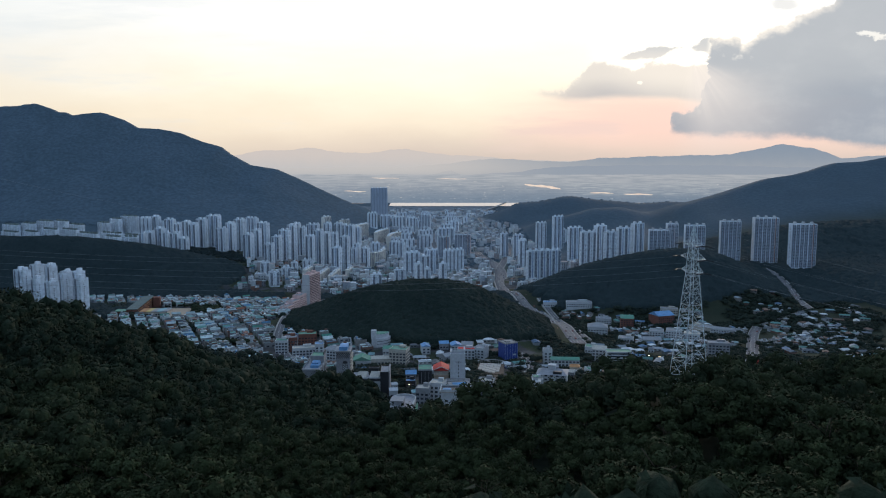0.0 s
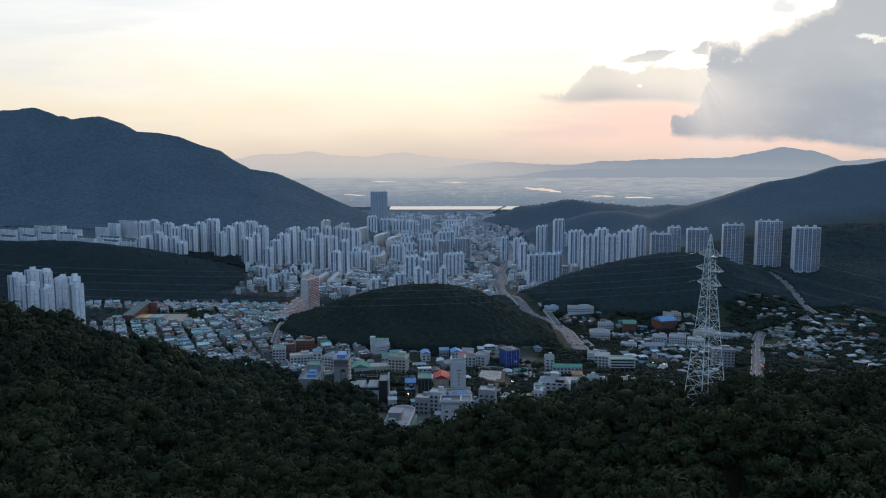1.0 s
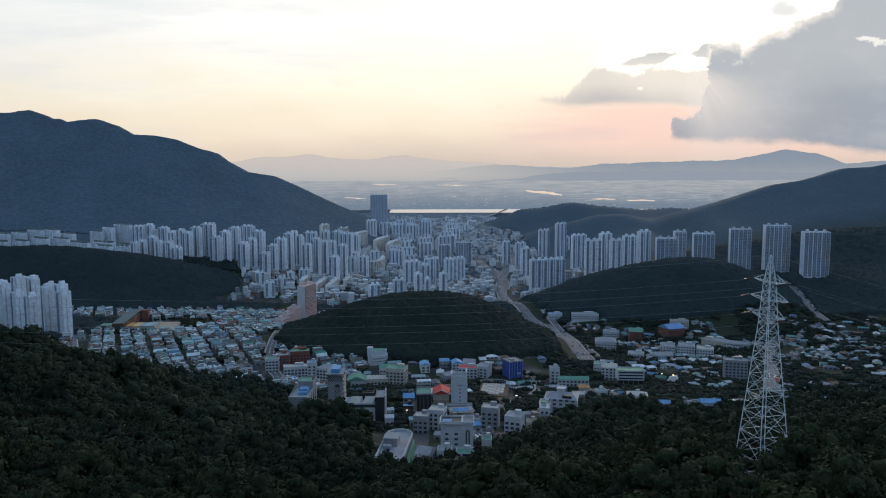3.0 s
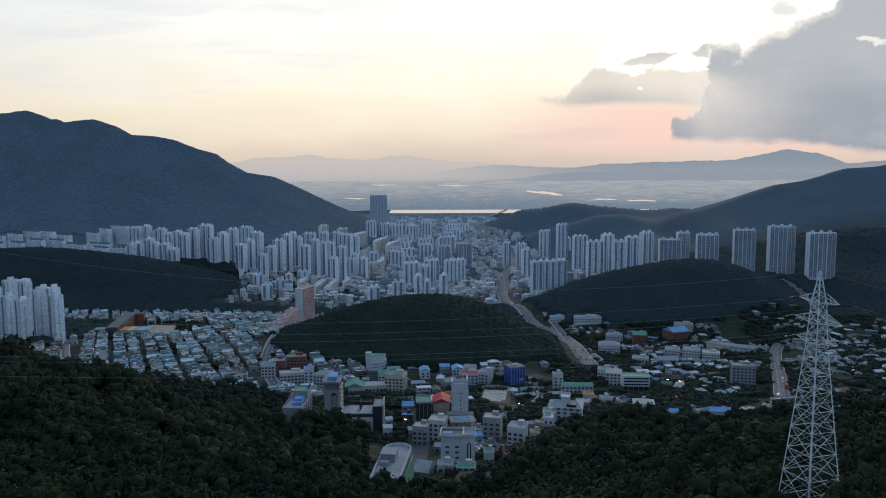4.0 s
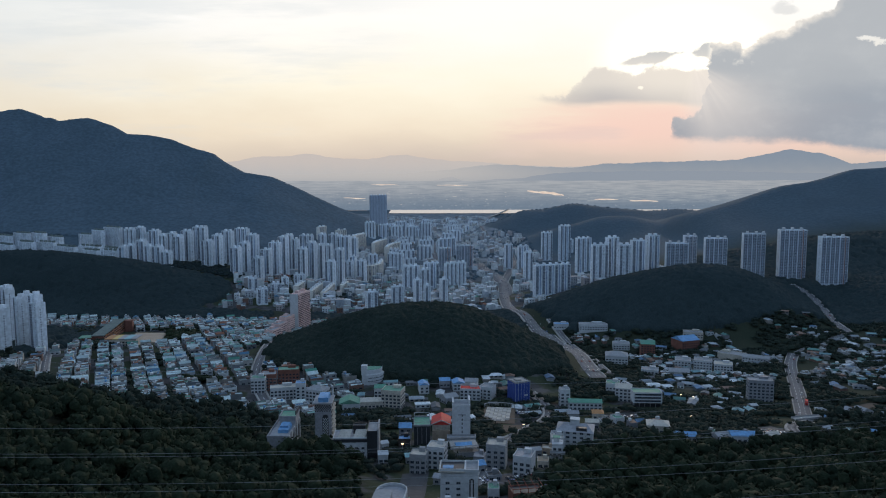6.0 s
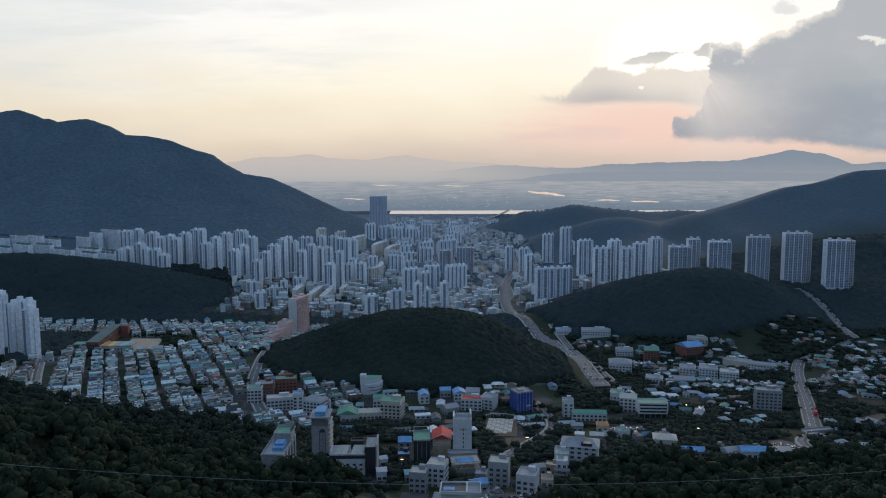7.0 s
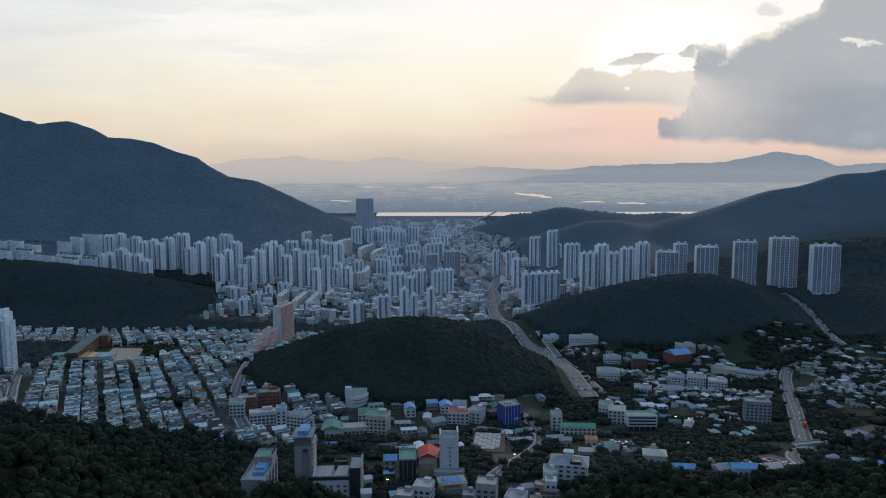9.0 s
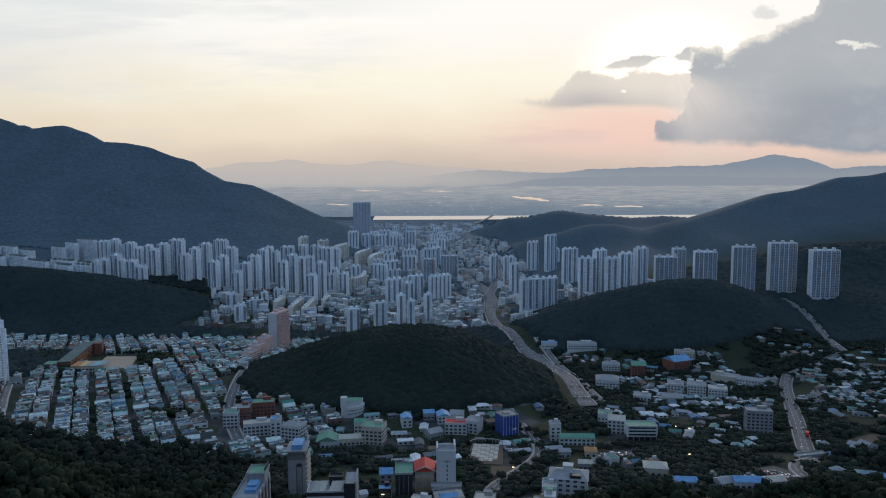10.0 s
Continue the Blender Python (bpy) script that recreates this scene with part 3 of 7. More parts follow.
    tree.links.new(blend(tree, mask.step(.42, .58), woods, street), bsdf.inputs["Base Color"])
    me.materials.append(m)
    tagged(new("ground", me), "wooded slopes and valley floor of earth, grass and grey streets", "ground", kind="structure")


make_ground()


# ---- the river, the far plain and the far ranges ----
def make_distance():
    # emission stands in for the sky's reflection on the water
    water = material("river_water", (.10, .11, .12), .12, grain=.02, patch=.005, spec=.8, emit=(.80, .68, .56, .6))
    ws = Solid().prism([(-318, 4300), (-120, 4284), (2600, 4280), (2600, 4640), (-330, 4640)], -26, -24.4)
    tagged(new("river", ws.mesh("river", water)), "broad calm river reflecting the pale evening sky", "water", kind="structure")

    # haze is painted into the emission colour, blended by height and along x
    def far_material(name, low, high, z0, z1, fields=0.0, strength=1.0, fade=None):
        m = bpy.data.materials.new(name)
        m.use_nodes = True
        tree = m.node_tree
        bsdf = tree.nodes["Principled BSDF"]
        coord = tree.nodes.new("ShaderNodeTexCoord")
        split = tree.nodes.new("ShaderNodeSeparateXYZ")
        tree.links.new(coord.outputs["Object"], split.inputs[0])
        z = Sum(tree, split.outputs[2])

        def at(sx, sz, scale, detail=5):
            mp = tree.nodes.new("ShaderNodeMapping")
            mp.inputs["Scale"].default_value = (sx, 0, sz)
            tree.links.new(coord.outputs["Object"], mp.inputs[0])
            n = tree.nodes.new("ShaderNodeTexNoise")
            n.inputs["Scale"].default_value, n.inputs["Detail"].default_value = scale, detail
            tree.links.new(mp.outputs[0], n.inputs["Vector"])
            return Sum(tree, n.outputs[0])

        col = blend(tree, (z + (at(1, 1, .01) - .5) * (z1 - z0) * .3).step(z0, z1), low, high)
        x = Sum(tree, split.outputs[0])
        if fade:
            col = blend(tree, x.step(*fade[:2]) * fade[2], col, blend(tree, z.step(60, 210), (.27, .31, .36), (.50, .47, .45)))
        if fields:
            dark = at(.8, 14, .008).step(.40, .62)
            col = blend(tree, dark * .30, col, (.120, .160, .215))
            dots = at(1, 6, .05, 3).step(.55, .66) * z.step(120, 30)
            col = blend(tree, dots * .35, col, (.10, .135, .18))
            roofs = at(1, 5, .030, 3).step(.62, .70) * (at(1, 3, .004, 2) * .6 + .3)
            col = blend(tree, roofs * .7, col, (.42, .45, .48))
            # glints of water and greenhouses, painted as bright dashes
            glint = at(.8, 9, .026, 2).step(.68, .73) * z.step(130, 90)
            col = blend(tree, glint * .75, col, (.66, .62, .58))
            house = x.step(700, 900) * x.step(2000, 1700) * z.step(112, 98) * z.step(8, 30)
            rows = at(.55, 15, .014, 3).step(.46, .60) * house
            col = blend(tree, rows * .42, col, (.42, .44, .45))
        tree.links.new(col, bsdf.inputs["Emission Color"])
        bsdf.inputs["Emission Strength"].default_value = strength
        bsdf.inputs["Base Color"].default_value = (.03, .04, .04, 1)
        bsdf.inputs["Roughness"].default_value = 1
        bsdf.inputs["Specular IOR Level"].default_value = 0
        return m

    def sheet(name, crest, depth, foot, mat, label, seed, rough=4.0, back=8):
        """A range: a crest line through a few summits, a broken slope to its foot in front, and a slope behind."""
        xs = np.arange(-4200, 4201, 12.0)
        top = np.interp(xs, [a for a, _ in crest], [b for _, b in crest])
        top = top + rough * (np.sin(xs * .021 + seed) + .6 * np.sin(xs * .053 + seed * 2) + .4 * np.sin(xs * .11 + seed * 3)) * .5
        rows = []
        for s in np.linspace(0, 1, 7):
            y = depth - back * (1 - s) + 4 * np.sin(xs * .03 + s * 9 + seed) * s * (1 - s) * 4
            rows.append(np.stack([xs, y, foot + (top - foot) * s ** .9], 1))
        rows.append(np.stack([xs, np.full_like(xs, depth + 12), np.full_like(xs, foot)], 1))
        n = len(xs)
        a = (np.arange(n - 1)[None] + n * np.arange(len(rows) - 1)[:, None]).ravel()
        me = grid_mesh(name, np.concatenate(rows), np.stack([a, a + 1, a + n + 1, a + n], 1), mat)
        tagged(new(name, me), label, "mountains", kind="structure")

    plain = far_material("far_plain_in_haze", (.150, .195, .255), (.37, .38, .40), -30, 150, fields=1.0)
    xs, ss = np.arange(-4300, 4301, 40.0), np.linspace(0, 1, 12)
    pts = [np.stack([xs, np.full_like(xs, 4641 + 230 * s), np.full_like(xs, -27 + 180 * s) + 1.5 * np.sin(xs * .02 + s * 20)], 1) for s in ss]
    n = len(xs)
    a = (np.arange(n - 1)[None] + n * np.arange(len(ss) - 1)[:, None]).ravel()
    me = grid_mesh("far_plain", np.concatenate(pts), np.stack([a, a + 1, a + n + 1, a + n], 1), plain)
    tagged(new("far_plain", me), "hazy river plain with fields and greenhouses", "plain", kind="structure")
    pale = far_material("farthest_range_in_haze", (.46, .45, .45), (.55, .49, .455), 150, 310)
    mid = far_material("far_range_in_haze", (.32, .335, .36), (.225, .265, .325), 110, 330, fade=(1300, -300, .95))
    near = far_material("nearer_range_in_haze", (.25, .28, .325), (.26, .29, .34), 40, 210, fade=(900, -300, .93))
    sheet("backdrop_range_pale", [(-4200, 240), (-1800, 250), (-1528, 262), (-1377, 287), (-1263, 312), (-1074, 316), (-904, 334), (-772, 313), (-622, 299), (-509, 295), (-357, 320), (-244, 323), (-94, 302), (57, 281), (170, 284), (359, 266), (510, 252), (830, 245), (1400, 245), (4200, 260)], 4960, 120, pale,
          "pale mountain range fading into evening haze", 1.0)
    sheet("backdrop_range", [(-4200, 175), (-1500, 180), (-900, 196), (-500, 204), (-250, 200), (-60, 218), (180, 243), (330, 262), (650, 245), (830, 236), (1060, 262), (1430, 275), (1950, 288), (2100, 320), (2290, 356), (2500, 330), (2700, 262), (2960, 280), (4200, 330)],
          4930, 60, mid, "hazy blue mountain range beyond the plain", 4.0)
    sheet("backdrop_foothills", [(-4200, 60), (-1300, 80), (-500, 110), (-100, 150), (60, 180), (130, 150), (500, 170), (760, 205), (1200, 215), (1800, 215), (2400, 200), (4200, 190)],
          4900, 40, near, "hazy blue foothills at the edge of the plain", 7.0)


make_distance()


def far_water():
    """Arms of the river on the far plain, the reflected sky put in as emission."""
    m = bpy.data.materials.new("far_water_in_haze")
    m.use_nodes = True
    b = m.node_tree.nodes["Principled BSDF"]
    n = m.node_tree.nodes.new("ShaderNodeTexNoise")
    n.inputs["Scale"].default_value = .02
    c = m.node_tree.nodes.new("ShaderNodeTexCoord")
    m.node_tree.links.new(c.outputs["Object"], n.inputs["Vector"])
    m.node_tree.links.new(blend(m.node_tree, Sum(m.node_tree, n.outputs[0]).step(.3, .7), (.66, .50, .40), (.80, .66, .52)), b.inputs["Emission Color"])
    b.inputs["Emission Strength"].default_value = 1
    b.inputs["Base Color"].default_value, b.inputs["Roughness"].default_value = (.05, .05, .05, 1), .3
    for line in ([(540, .64, .02), (610, .60, .03), (700, .56, .045), (770, .49, .02)], [(960, .36, .008), (1020, .35, .022), (1110, .345, .008)], [(1180, .30, .008), (1240, .31, .02), (1300, .30, .02), (1360, .29, .008)],
                 [(-470, .88, .004), (-400, .87, .014), (-290, .865, .004)], [(-40, .85, .004), (60, .845, .012), (160, .84, .004)], [(-640, .42, .006), (-560, .40, .014), (-500, .40, .006)]):
        xs = np.linspace(line[0][0], line[-1][0], 16)
        s = np.interp(xs, [p[0] for p in line], [p[1] for p in line]) + .006 * np.sin(xs * .05)
        h = np.interp(xs, [p[0] for p in line], [p[2] for p in line]) * (1 + .25 * np.sin(xs * .09))
        rows = [np.stack([xs, 4641 + 230 * q - 2.5, -27 + 180 * q], 1) for q in (s - h, s + h)]
        a = np.arange(15)
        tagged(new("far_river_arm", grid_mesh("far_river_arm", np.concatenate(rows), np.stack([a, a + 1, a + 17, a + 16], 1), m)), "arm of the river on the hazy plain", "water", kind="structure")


far_water()


# ---- roads ----
OCCUPIED = []      # x, y, reach of what already stands


def clear_of(x, y, r):
    return all((x - a) ** 2 + (y - b) ** 2 > (r + c) ** 2 for a, b, c in OCCUPIED)


def smooth_line(points, step=8.0):
    """Even points along a smooth line through a few turns."""
    p = np.array(points, float)
    for _ in range(3):
        q = [p[0]]
        for a, b in zip(p[:-1], p[1:]):
            q += [a * .75 + b * .25, a * .25 + b * .75]
        p = np.array(q + [p[-1]])
    d = np.r_[0, np.cumsum(np.hypot(*np.diff(p, axis=0).T))]
    s = np.arange(0, d[-1], step)
    return np.stack([np.interp(s, d, p[:, 0]), np.interp(s, d, p[:, 1])], 1)


def road_heights(line, lift):
    z = ground(line[:, 0], line[:, 1])
    for _ in range(12):
        z[1:-1] = (z[:-2] + z[1:-1] * 2 + z[2:]) / 4
    return np.maximum(z, ground(line[:, 0], line[:, 1])) + lift


def strip(line, z, offset0, offset1, thick):
    """A slab along a line, between two sideways offsets."""
    way = np.gradient(line, axis=0)
    way /= np.hypot(way[:, 0], way[:, 1])[:, None]
    side = np.stack([way[:, 1], -way[:, 0]], 1)
    a, b = line + side * offset0, line + side * offset1
    n = len(line)
    v = np.concatenate([np.c_[a, z], np.c_[b, z], np.c_[a, z - thick], np.c_[b, z - thick]])
    i = np.arange(n - 1)
    f = np.concatenate([np.stack(q, 1) for q in ((i, i + 1, n + i + 1, n + i), (2 * n + i, 2 * n + i + 1, i + 1, i), (n + i, n + i + 1, 3 * n + i + 1, 3 * n + i))])
    return v, f[:, ::-1]


ROADS = {}


def road(name, label, points, width, walk=2.0, lift=.6, lanes=2):
    line = smooth_line(points)
    z = road_heights(line, lift)
    ROADS[name] = (line, z, width)
    ob = tagged(new("road", grid_mesh("road", *strip(line, z, -width / 2, width / 2, 2.5), ASPHALT, smooth=False)), label, "road", kind="structure")
    for s in (-1, 1):
        k = new("kerb", grid_mesh("kerb", *strip(line, z + .15, *sorted((s * width / 2, s * (width / 2 + walk))), 2.5), CONCRETE, smooth=False))
        k.parent = ob
    verts, faces, count = [], [], 0
    for lane in range(1, lanes):
        off = -width / 2 + width * lane / lanes
        for a in range(0, len(line) - 2, 2):
            v, f = strip(line[a:a + 2], z[a:a + 2] + .012, off - .14, off + .14, .01)
            verts.append(v), faces.append(f + count)
            count += len(v)
    paint = new("lane_marking", grid_mesh("lane_marking", np.concatenate(verts), np.concatenate(faces), PAINT, smooth=False))
    paint.parent = ob
    for x, y in line[::2]:
        OCCUPIED.append((x, y, width / 2 + walk + 1))
    return ob


road("avenue", "wide asphalt avenue with traffic running down the valley", [(92, 2130), (104, 2020), (120, 1944), (134, 1850), (138, 1735), (123, 1564), (119, 1436), (121, 1340), (135, 1215), (150, 1110), (156, 1000), (152, 905), (156, 850)], 27, lanes=7)
road("slip_road", "narrow slip road beside the avenue", [(160, 1200), (173, 1110), (179, 1010), (176, 930), (180, 870)], 7, lanes=2)
road("bridge_road", "straight grey asphalt road between trees", [(446, 1018), (432, 994), (418, 968), (394, 914), (354, 820), (326, 756), (296, 690), (280, 655)], 12, walk=1.0, lanes=3)
road("link_lane", "narrow lane linking the hill road with the valley", [(552, 1085), (525, 1066), (499, 1050), (467, 1034), (446, 1018)], 4, walk=.4, lift=.3, lanes=2)
road("hill_road", "concrete road climbing round the foot of a hill", [(596, 1345), (603, 1304), (602, 1270), (590, 1217), (566, 1143), (552, 1085)], 13, lanes=3)
road("far_street", "long street through the distant city", [(130, 1600), (40, 1850), (-20, 2150), (-40, 2500), (0, 3000), (60, 3500)], 14, lanes=3)
road("far_avenue", "long avenue towards the river", [(140, 1800), (210, 2200), (200, 2600), (150, 2950), (160, 3400), (210, 3800)], 16, lanes=3)
road("village_street", "grey village street between rows of houses", [(-160, 735), (-195, 820), (-205, 900), (-215, 1000), (-230, 1120)], 8, lanes=2)
road("lane", "narrow lane at the edge of the village", [(-372, 760), (-420, 850), (-460, 930), (-500, 1030)], 6, lanes=2)
road("town_lane", "narrow lane winding between small buildings", [(18, 496), (22, 530), (30, 560), (36, 600), (60, 640), (85, 690), (90, 740), (80, 790)], 6, lanes=2)
road("east_lane", "narrow lane past sheds and parked cars", [(250, 600), (262, 650), (290, 668), (320, 700)], 6, lanes=2)


# ---- apartment blocks ----
FLOOR = 2.8
APT = {}
BAY = {0: 6.2, 1: 6.6, 2: 7.4, 3: 5.4, 4: 6.6, 5: 7.0}      # the width of a bay in each style
CREAM_WALL = material("cream_apartment_render", (.66, .65, .60), .8, second=(.54, .54, .50), grain=.3, patch=.03, amount=.5, spread=.15)
STRIPE = material("blue_stripe_paint", (.16, .26, .42), .7, grain=.4, patch=.05, amount=.3)
TAN = material("brown_red_panel", (.26, .14, .11), .7, grain=.4, patch=.05, amount=.4)
# band paint, lightened in place of haze before the blocks
BAND = material("grey_blue_band_paint", (.47, .53, .60), .75, second=(.40, .46, .53), grain=.3, patch=.03, amount=.5, spread=.3)
SLATE = material("slate_blue_panel", (.42, .48, .56), .6, grain=.4, patch=.05, amount=.4)


def quad_x(x0, x1, y, z0, z1):
    return [(x0, y, z0), (x1, y, z0), (x1, y, z1), (x0, y, z1)]


def quad_y(x, y0, y1, z0, z1):
    return [(x, y0, z0), (x, y1, z0), (x, y1, z1), (x, y0, z1)]


def apartment(bays, floors, style, label, group):
    """A slab of flats: staggered bays, rows of windows, stair heads and tanks on the roof."""
    bw, depth, h = BAY[style], {0: 12, 1: 13, 2: 19, 3: 11, 4: 22, 5: 11}[style], floors * FLOOR
    w = bays * bw
    top = thing("apartment_block", Matrix(), label, "apartment block", group)
    wall, stripe, win, pier, band = Solid(), Solid(), [], Solid(), Solid()
    front = []
    for b in range(bays):
        x0 = -w / 2 + b * bw
        y0 = -depth / 2 + (1.1 if b % 2 else 0)
        front += [(x0, y0), (x0 + bw, y0)]
        pier.box(x0 - .2, x0 + .2, -depth / 2 - .5, -depth / 2 + 1.4, -6, h + .6)
        if style == 1 and b % 2:
            stripe.box(x0 + bw * .40, x0 + bw * .60, y0 - .14, y0 - .002, 0, h)
        if style == 2:
            band.box(x0 + .4, x0 + bw - .5, y0 - .1, y0 - .002, 0, h - 2)
            if b == bays - 2:
                stripe.box(x0 + bw - .45, x0 + bw + 1.6, y0 - .25, y0 - .002, 0, h + 1.4)
        elif b % 2 == 0 and style != 5:
            band.box(x0 + bw * .08, x0 + bw * .92, y0 - .1, y0 - .002, 1, h - 1.2)
        if style not in (2, 5) and b % 2 == 0:
            win.append(quad_x(x0 + bw * .43, x0 + bw * .57, y0 - .13, 2, h - 2))
        for f in range(1, floors):
            z = f * FLOOR
            if style == 2:
                k = (f * 7 + b * 3) % 5
                win.append(quad_x(x0 + .7, x0 + bw * (.36 + .03 * k), y0 - .13, z + .45, z + 2.3))
                win.append(quad_x(x0 + bw * (.44 + .03 * k), x0 + bw * .86, y0 - .13, z + .45, z + 2.3))
            elif style == 5:
                win.append(quad_x(x0 + bw * .10, x0 + bw * .44, y0 - .03, z + .8, z + 2.1))
                win.append(quad_x(x0 + bw * .54, x0 + bw * .90, y0 - .03, z + .8, z + 2.1))
            else:
                if b % 2 == 0:
                    win.append(quad_x(x0 + bw * .13, x0 + bw * .40, y0 - .13, z + .4, z + 2.4))
                    win.append(quad_x(x0 + bw * .60, x0 + bw * .87, y0 - .13, z + .4, z + 2.4))
                else:
                    win.append(quad_x(x0 + bw * .42, x0 + bw * .58, y0 - .03, z + 1.0, z + 2.0))
            win.append(quad_x(x0 + bw - .9, x0 + .9, depth / 2 + .03, z + .5, z + 2.4))
    outline = front + [(w / 2, depth / 2), (-w / 2, depth / 2)]
    inner = [(x * (1 - .7 / w), y * .94) for x, y in outline]
    wall.tub(outline, inner, -9, h, h + 1.2)
    for s in (-1, 1):
        for f in range(1, floors - 2):
            z = f * FLOOR
            win.append(quad_y(s * (w / 2 + .03), *((-1.2, .2) if s > 0 else (.2, -1.2)), z + .9, z + 2.1))
    if style == 2:
        stripe.box(w / 2 + .004, w / 2 + .22, -depth / 2 + 1.5, depth / 2 - 8, 0, h + .8)
    for b in range(0, bays, 2):
        x = min(-w / 2 + (b + 1) * bw, w / 2 - 2.7)
        core = Solid().prism([(x - 2.3, -1.6), (x + 2.3, -1.6), (x + 2.3, 1.2), (x + 1.4, 4.4), (x - 1.4, 4.4), (x - 2.3, 1.2)], h + .01, h + 4.6)
        part("stair_head", core, ROOF_FELT if style == 5 else APT_WALL if style != 2 else WHITE, top)
    part("wall", wall, SLATE if style == 4 else APT_WALL, top)
    if band.v:
        part("panel", band, BAND if style not in (2, 4) else SLATE, top, "grey-blue window bands", "stuff")
    part("pier", pier, SLATE if style == 4 else APT_WALL, top, kind="stuff")
    part("glazing", quads_mesh("glazing", win, HAZE_GLASS if style in (4, 5) else APT_GLASS), None, top, "rows of small windows", "stuff")
    if stripe.v:
        part("stripe", stripe, STRIPE if style == 1 else TAN, top, "coloured vertical stripe")
    return top


def place_apartment(x, y, w, floors, style, turn, label, group):
    bw = BAY[style]
    w = max(9, (w - 12 * math.sin(radians(abs(turn)))) / math.cos(radians(turn)))
    key = (max(2, round(w / bw)), max(4, round(floors)), style)
    m = pose(x, y, g(x, y), 0, 0, turn)
    if key in APT:
        ob = copy_thing(APT[key], m)
        tagged(ob, label, "", group)
    else:
        ob = APT[key] = apartment(*key, label, group)
        ob.matrix_basis = m
    OCCUPIED.append((x, y, w * .5 + 3))
    return ob


def estate(rows, styles, turns, label, group):
    for k, (x, y, w, floors) in enumerate(rows):
        place_apartment(x, y, w, floors, styles[k % len(styles)], turns[k % len(turns)], label, group)


estate([(-647, 1560, 14, 12), (-639, 1575, 21, 13), (-622, 1590, 25, 16), (-596, 1560, 19, 13), (-572, 1545, 23, 13), (-551, 1535, 21, 10), (-565, 1640, 23, 19), (-553, 1660, 28, 23), (-535, 1690, 34, 26), (-490, 1600, 27, 19), (-482, 1640, 25, 23), (-472, 1680, 29, 26), (-421, 1560, 24, 20), (-411, 1590, 22, 23), (-408, 1640, 28, 28), (-376, 1560, 22, 16), (-369, 1600, 22, 21), (-360, 1640, 25, 26), (-351, 1680, 23, 30), (-306, 1660, 21, 25), (-292, 1690, 22, 30), (-279, 1720, 21, 28), (-240, 1620, 23, 21), (-225, 1650, 23, 30)],
       (1, 0, 1, 0), (-24, -20, -28, -24), "tall white and pale blue apartment slab below the mountain", "estate below the mountain")
estate([(-756, 1840, 34, 20), (-733, 1850, 29, 21), (-690, 1830, 29, 19), (-658, 1800, 21, 16), (-634, 1790, 22, 18), (-510, 1930, 42, 18), (-359, 1770, 23, 29), (-342, 1770, 19, 27), (-342, 1900, 33, 26), (-303, 1900, 22, 30), (-273, 1900, 25, 32), (-246, 1880, 32, 33), (-274, 1810, 20, 26), (-220, 1770, 22, 17), (-212, 1785, 19, 21), (-191, 1770, 21, 19)],
       (0, 0, 1), (-22, -30), "white apartment slab behind the front row of towers", "estate below the mountain")
estate([(-1006, 1760, 49, 17), (-964, 1755, 49, 19), (-922, 1750, 48, 19), (-883, 1745, 49, 16), (-1052, 1765, 57, 16), (-962, 1690, 54, 11), (-915, 1685, 54, 13), (-867, 1680, 56, 13), (-1011, 1690, 58, 11), (-800, 1630, 65, 11), (-753, 1640, 59, 11), (-703, 1625, 49, 10), (-725, 1585, 48, 9), (-684, 1580, 45, 9), (-856, 1830, 40, 16), (-835, 1850, 36, 19), (-804, 1860, 54, 21), (-698, 1840, 44, 17)],
       (5,), (-32, -28, -34), "low white apartment slab with dark stair heads behind the wooded hill", "white slabs behind the hill")
estate([(-73, 1660, 40, 20), (-44, 1660, 24, 17),
        (-30, 1718, 32, 20), (24, 1718, 50, 20), (-57, 2384, 48, 15), (-8, 2418, 38, 13), (-196, 2444, 38, 15), (-231, 2368, 34, 17), (-156, 2526, 44, 15), (-115, 2554, 36, 18)],
       (0, 0, 1, 3), (30, 24, 12, 34), "cream-white apartment slab in the middle of the city", "estate in the middle of the city")
estate([(-126, 1330, 20, 17), (-84, 1372, 26, 18), (-50, 1420, 14, 20), (-32, 1402, 16, 17), (-2, 1440, 14, 19), (-367, 1476, 22, 9), (-333, 1410, 24, 10), (-323, 1472, 20, 8), (-318, 1536, 16, 8), (-298, 1578, 26, 9)],
       (0, 3), (28, 22), "slim white apartment tower behind the knoll", "slim towers behind the knoll")
estate([(170, 2024, 24, 23), (203, 1966, 28, 24), (195, 1790, 22, 26), (203, 1470, 70, 20), (298, 2204, 32, 29), (345, 2180, 36, 36), (353, 1938, 44, 31), (295, 1482, 30, 27), (338, 1562, 26, 31),
        (332, 1442, 28, 26), (368, 1482, 30, 26), (402, 1502, 32, 27), (376, 2280, 30, 15)],
       (1, 1, 0, 1, 0), (18, 10, 24), "white apartment tower with dark vertical window bands", "towers beside the avenue")
estate([(416, 1402, 40, 24), (467, 1482, 22, 25), (482, 1392, 42, 27), (554, 1402, 42, 29), (618, 1392, 48, 31), (666, 1344, 44, 29)],
       (2,), (-8, -6, -10, -12), "new slate-blue and white apartment tower with brown stripes", "new towers above the hill")
estate([(-530, 905, 26, 24), (-542, 960, 18, 26), (-538, 985, 20, 25), (-524, 1000, 18, 22), (-472, 930, 16, 23), (-476, 872, 16, 19), (-510, 902, 15, 20), (-462, 915, 15, 20), (-491, 932, 16, 22), (-560, 1010, 40, 24), (-600, 940, 40, 24)],
       (3, 0), (-35, -30, -38), "white apartment tower with grey window columns on the wooded slope", "towers on the slope")


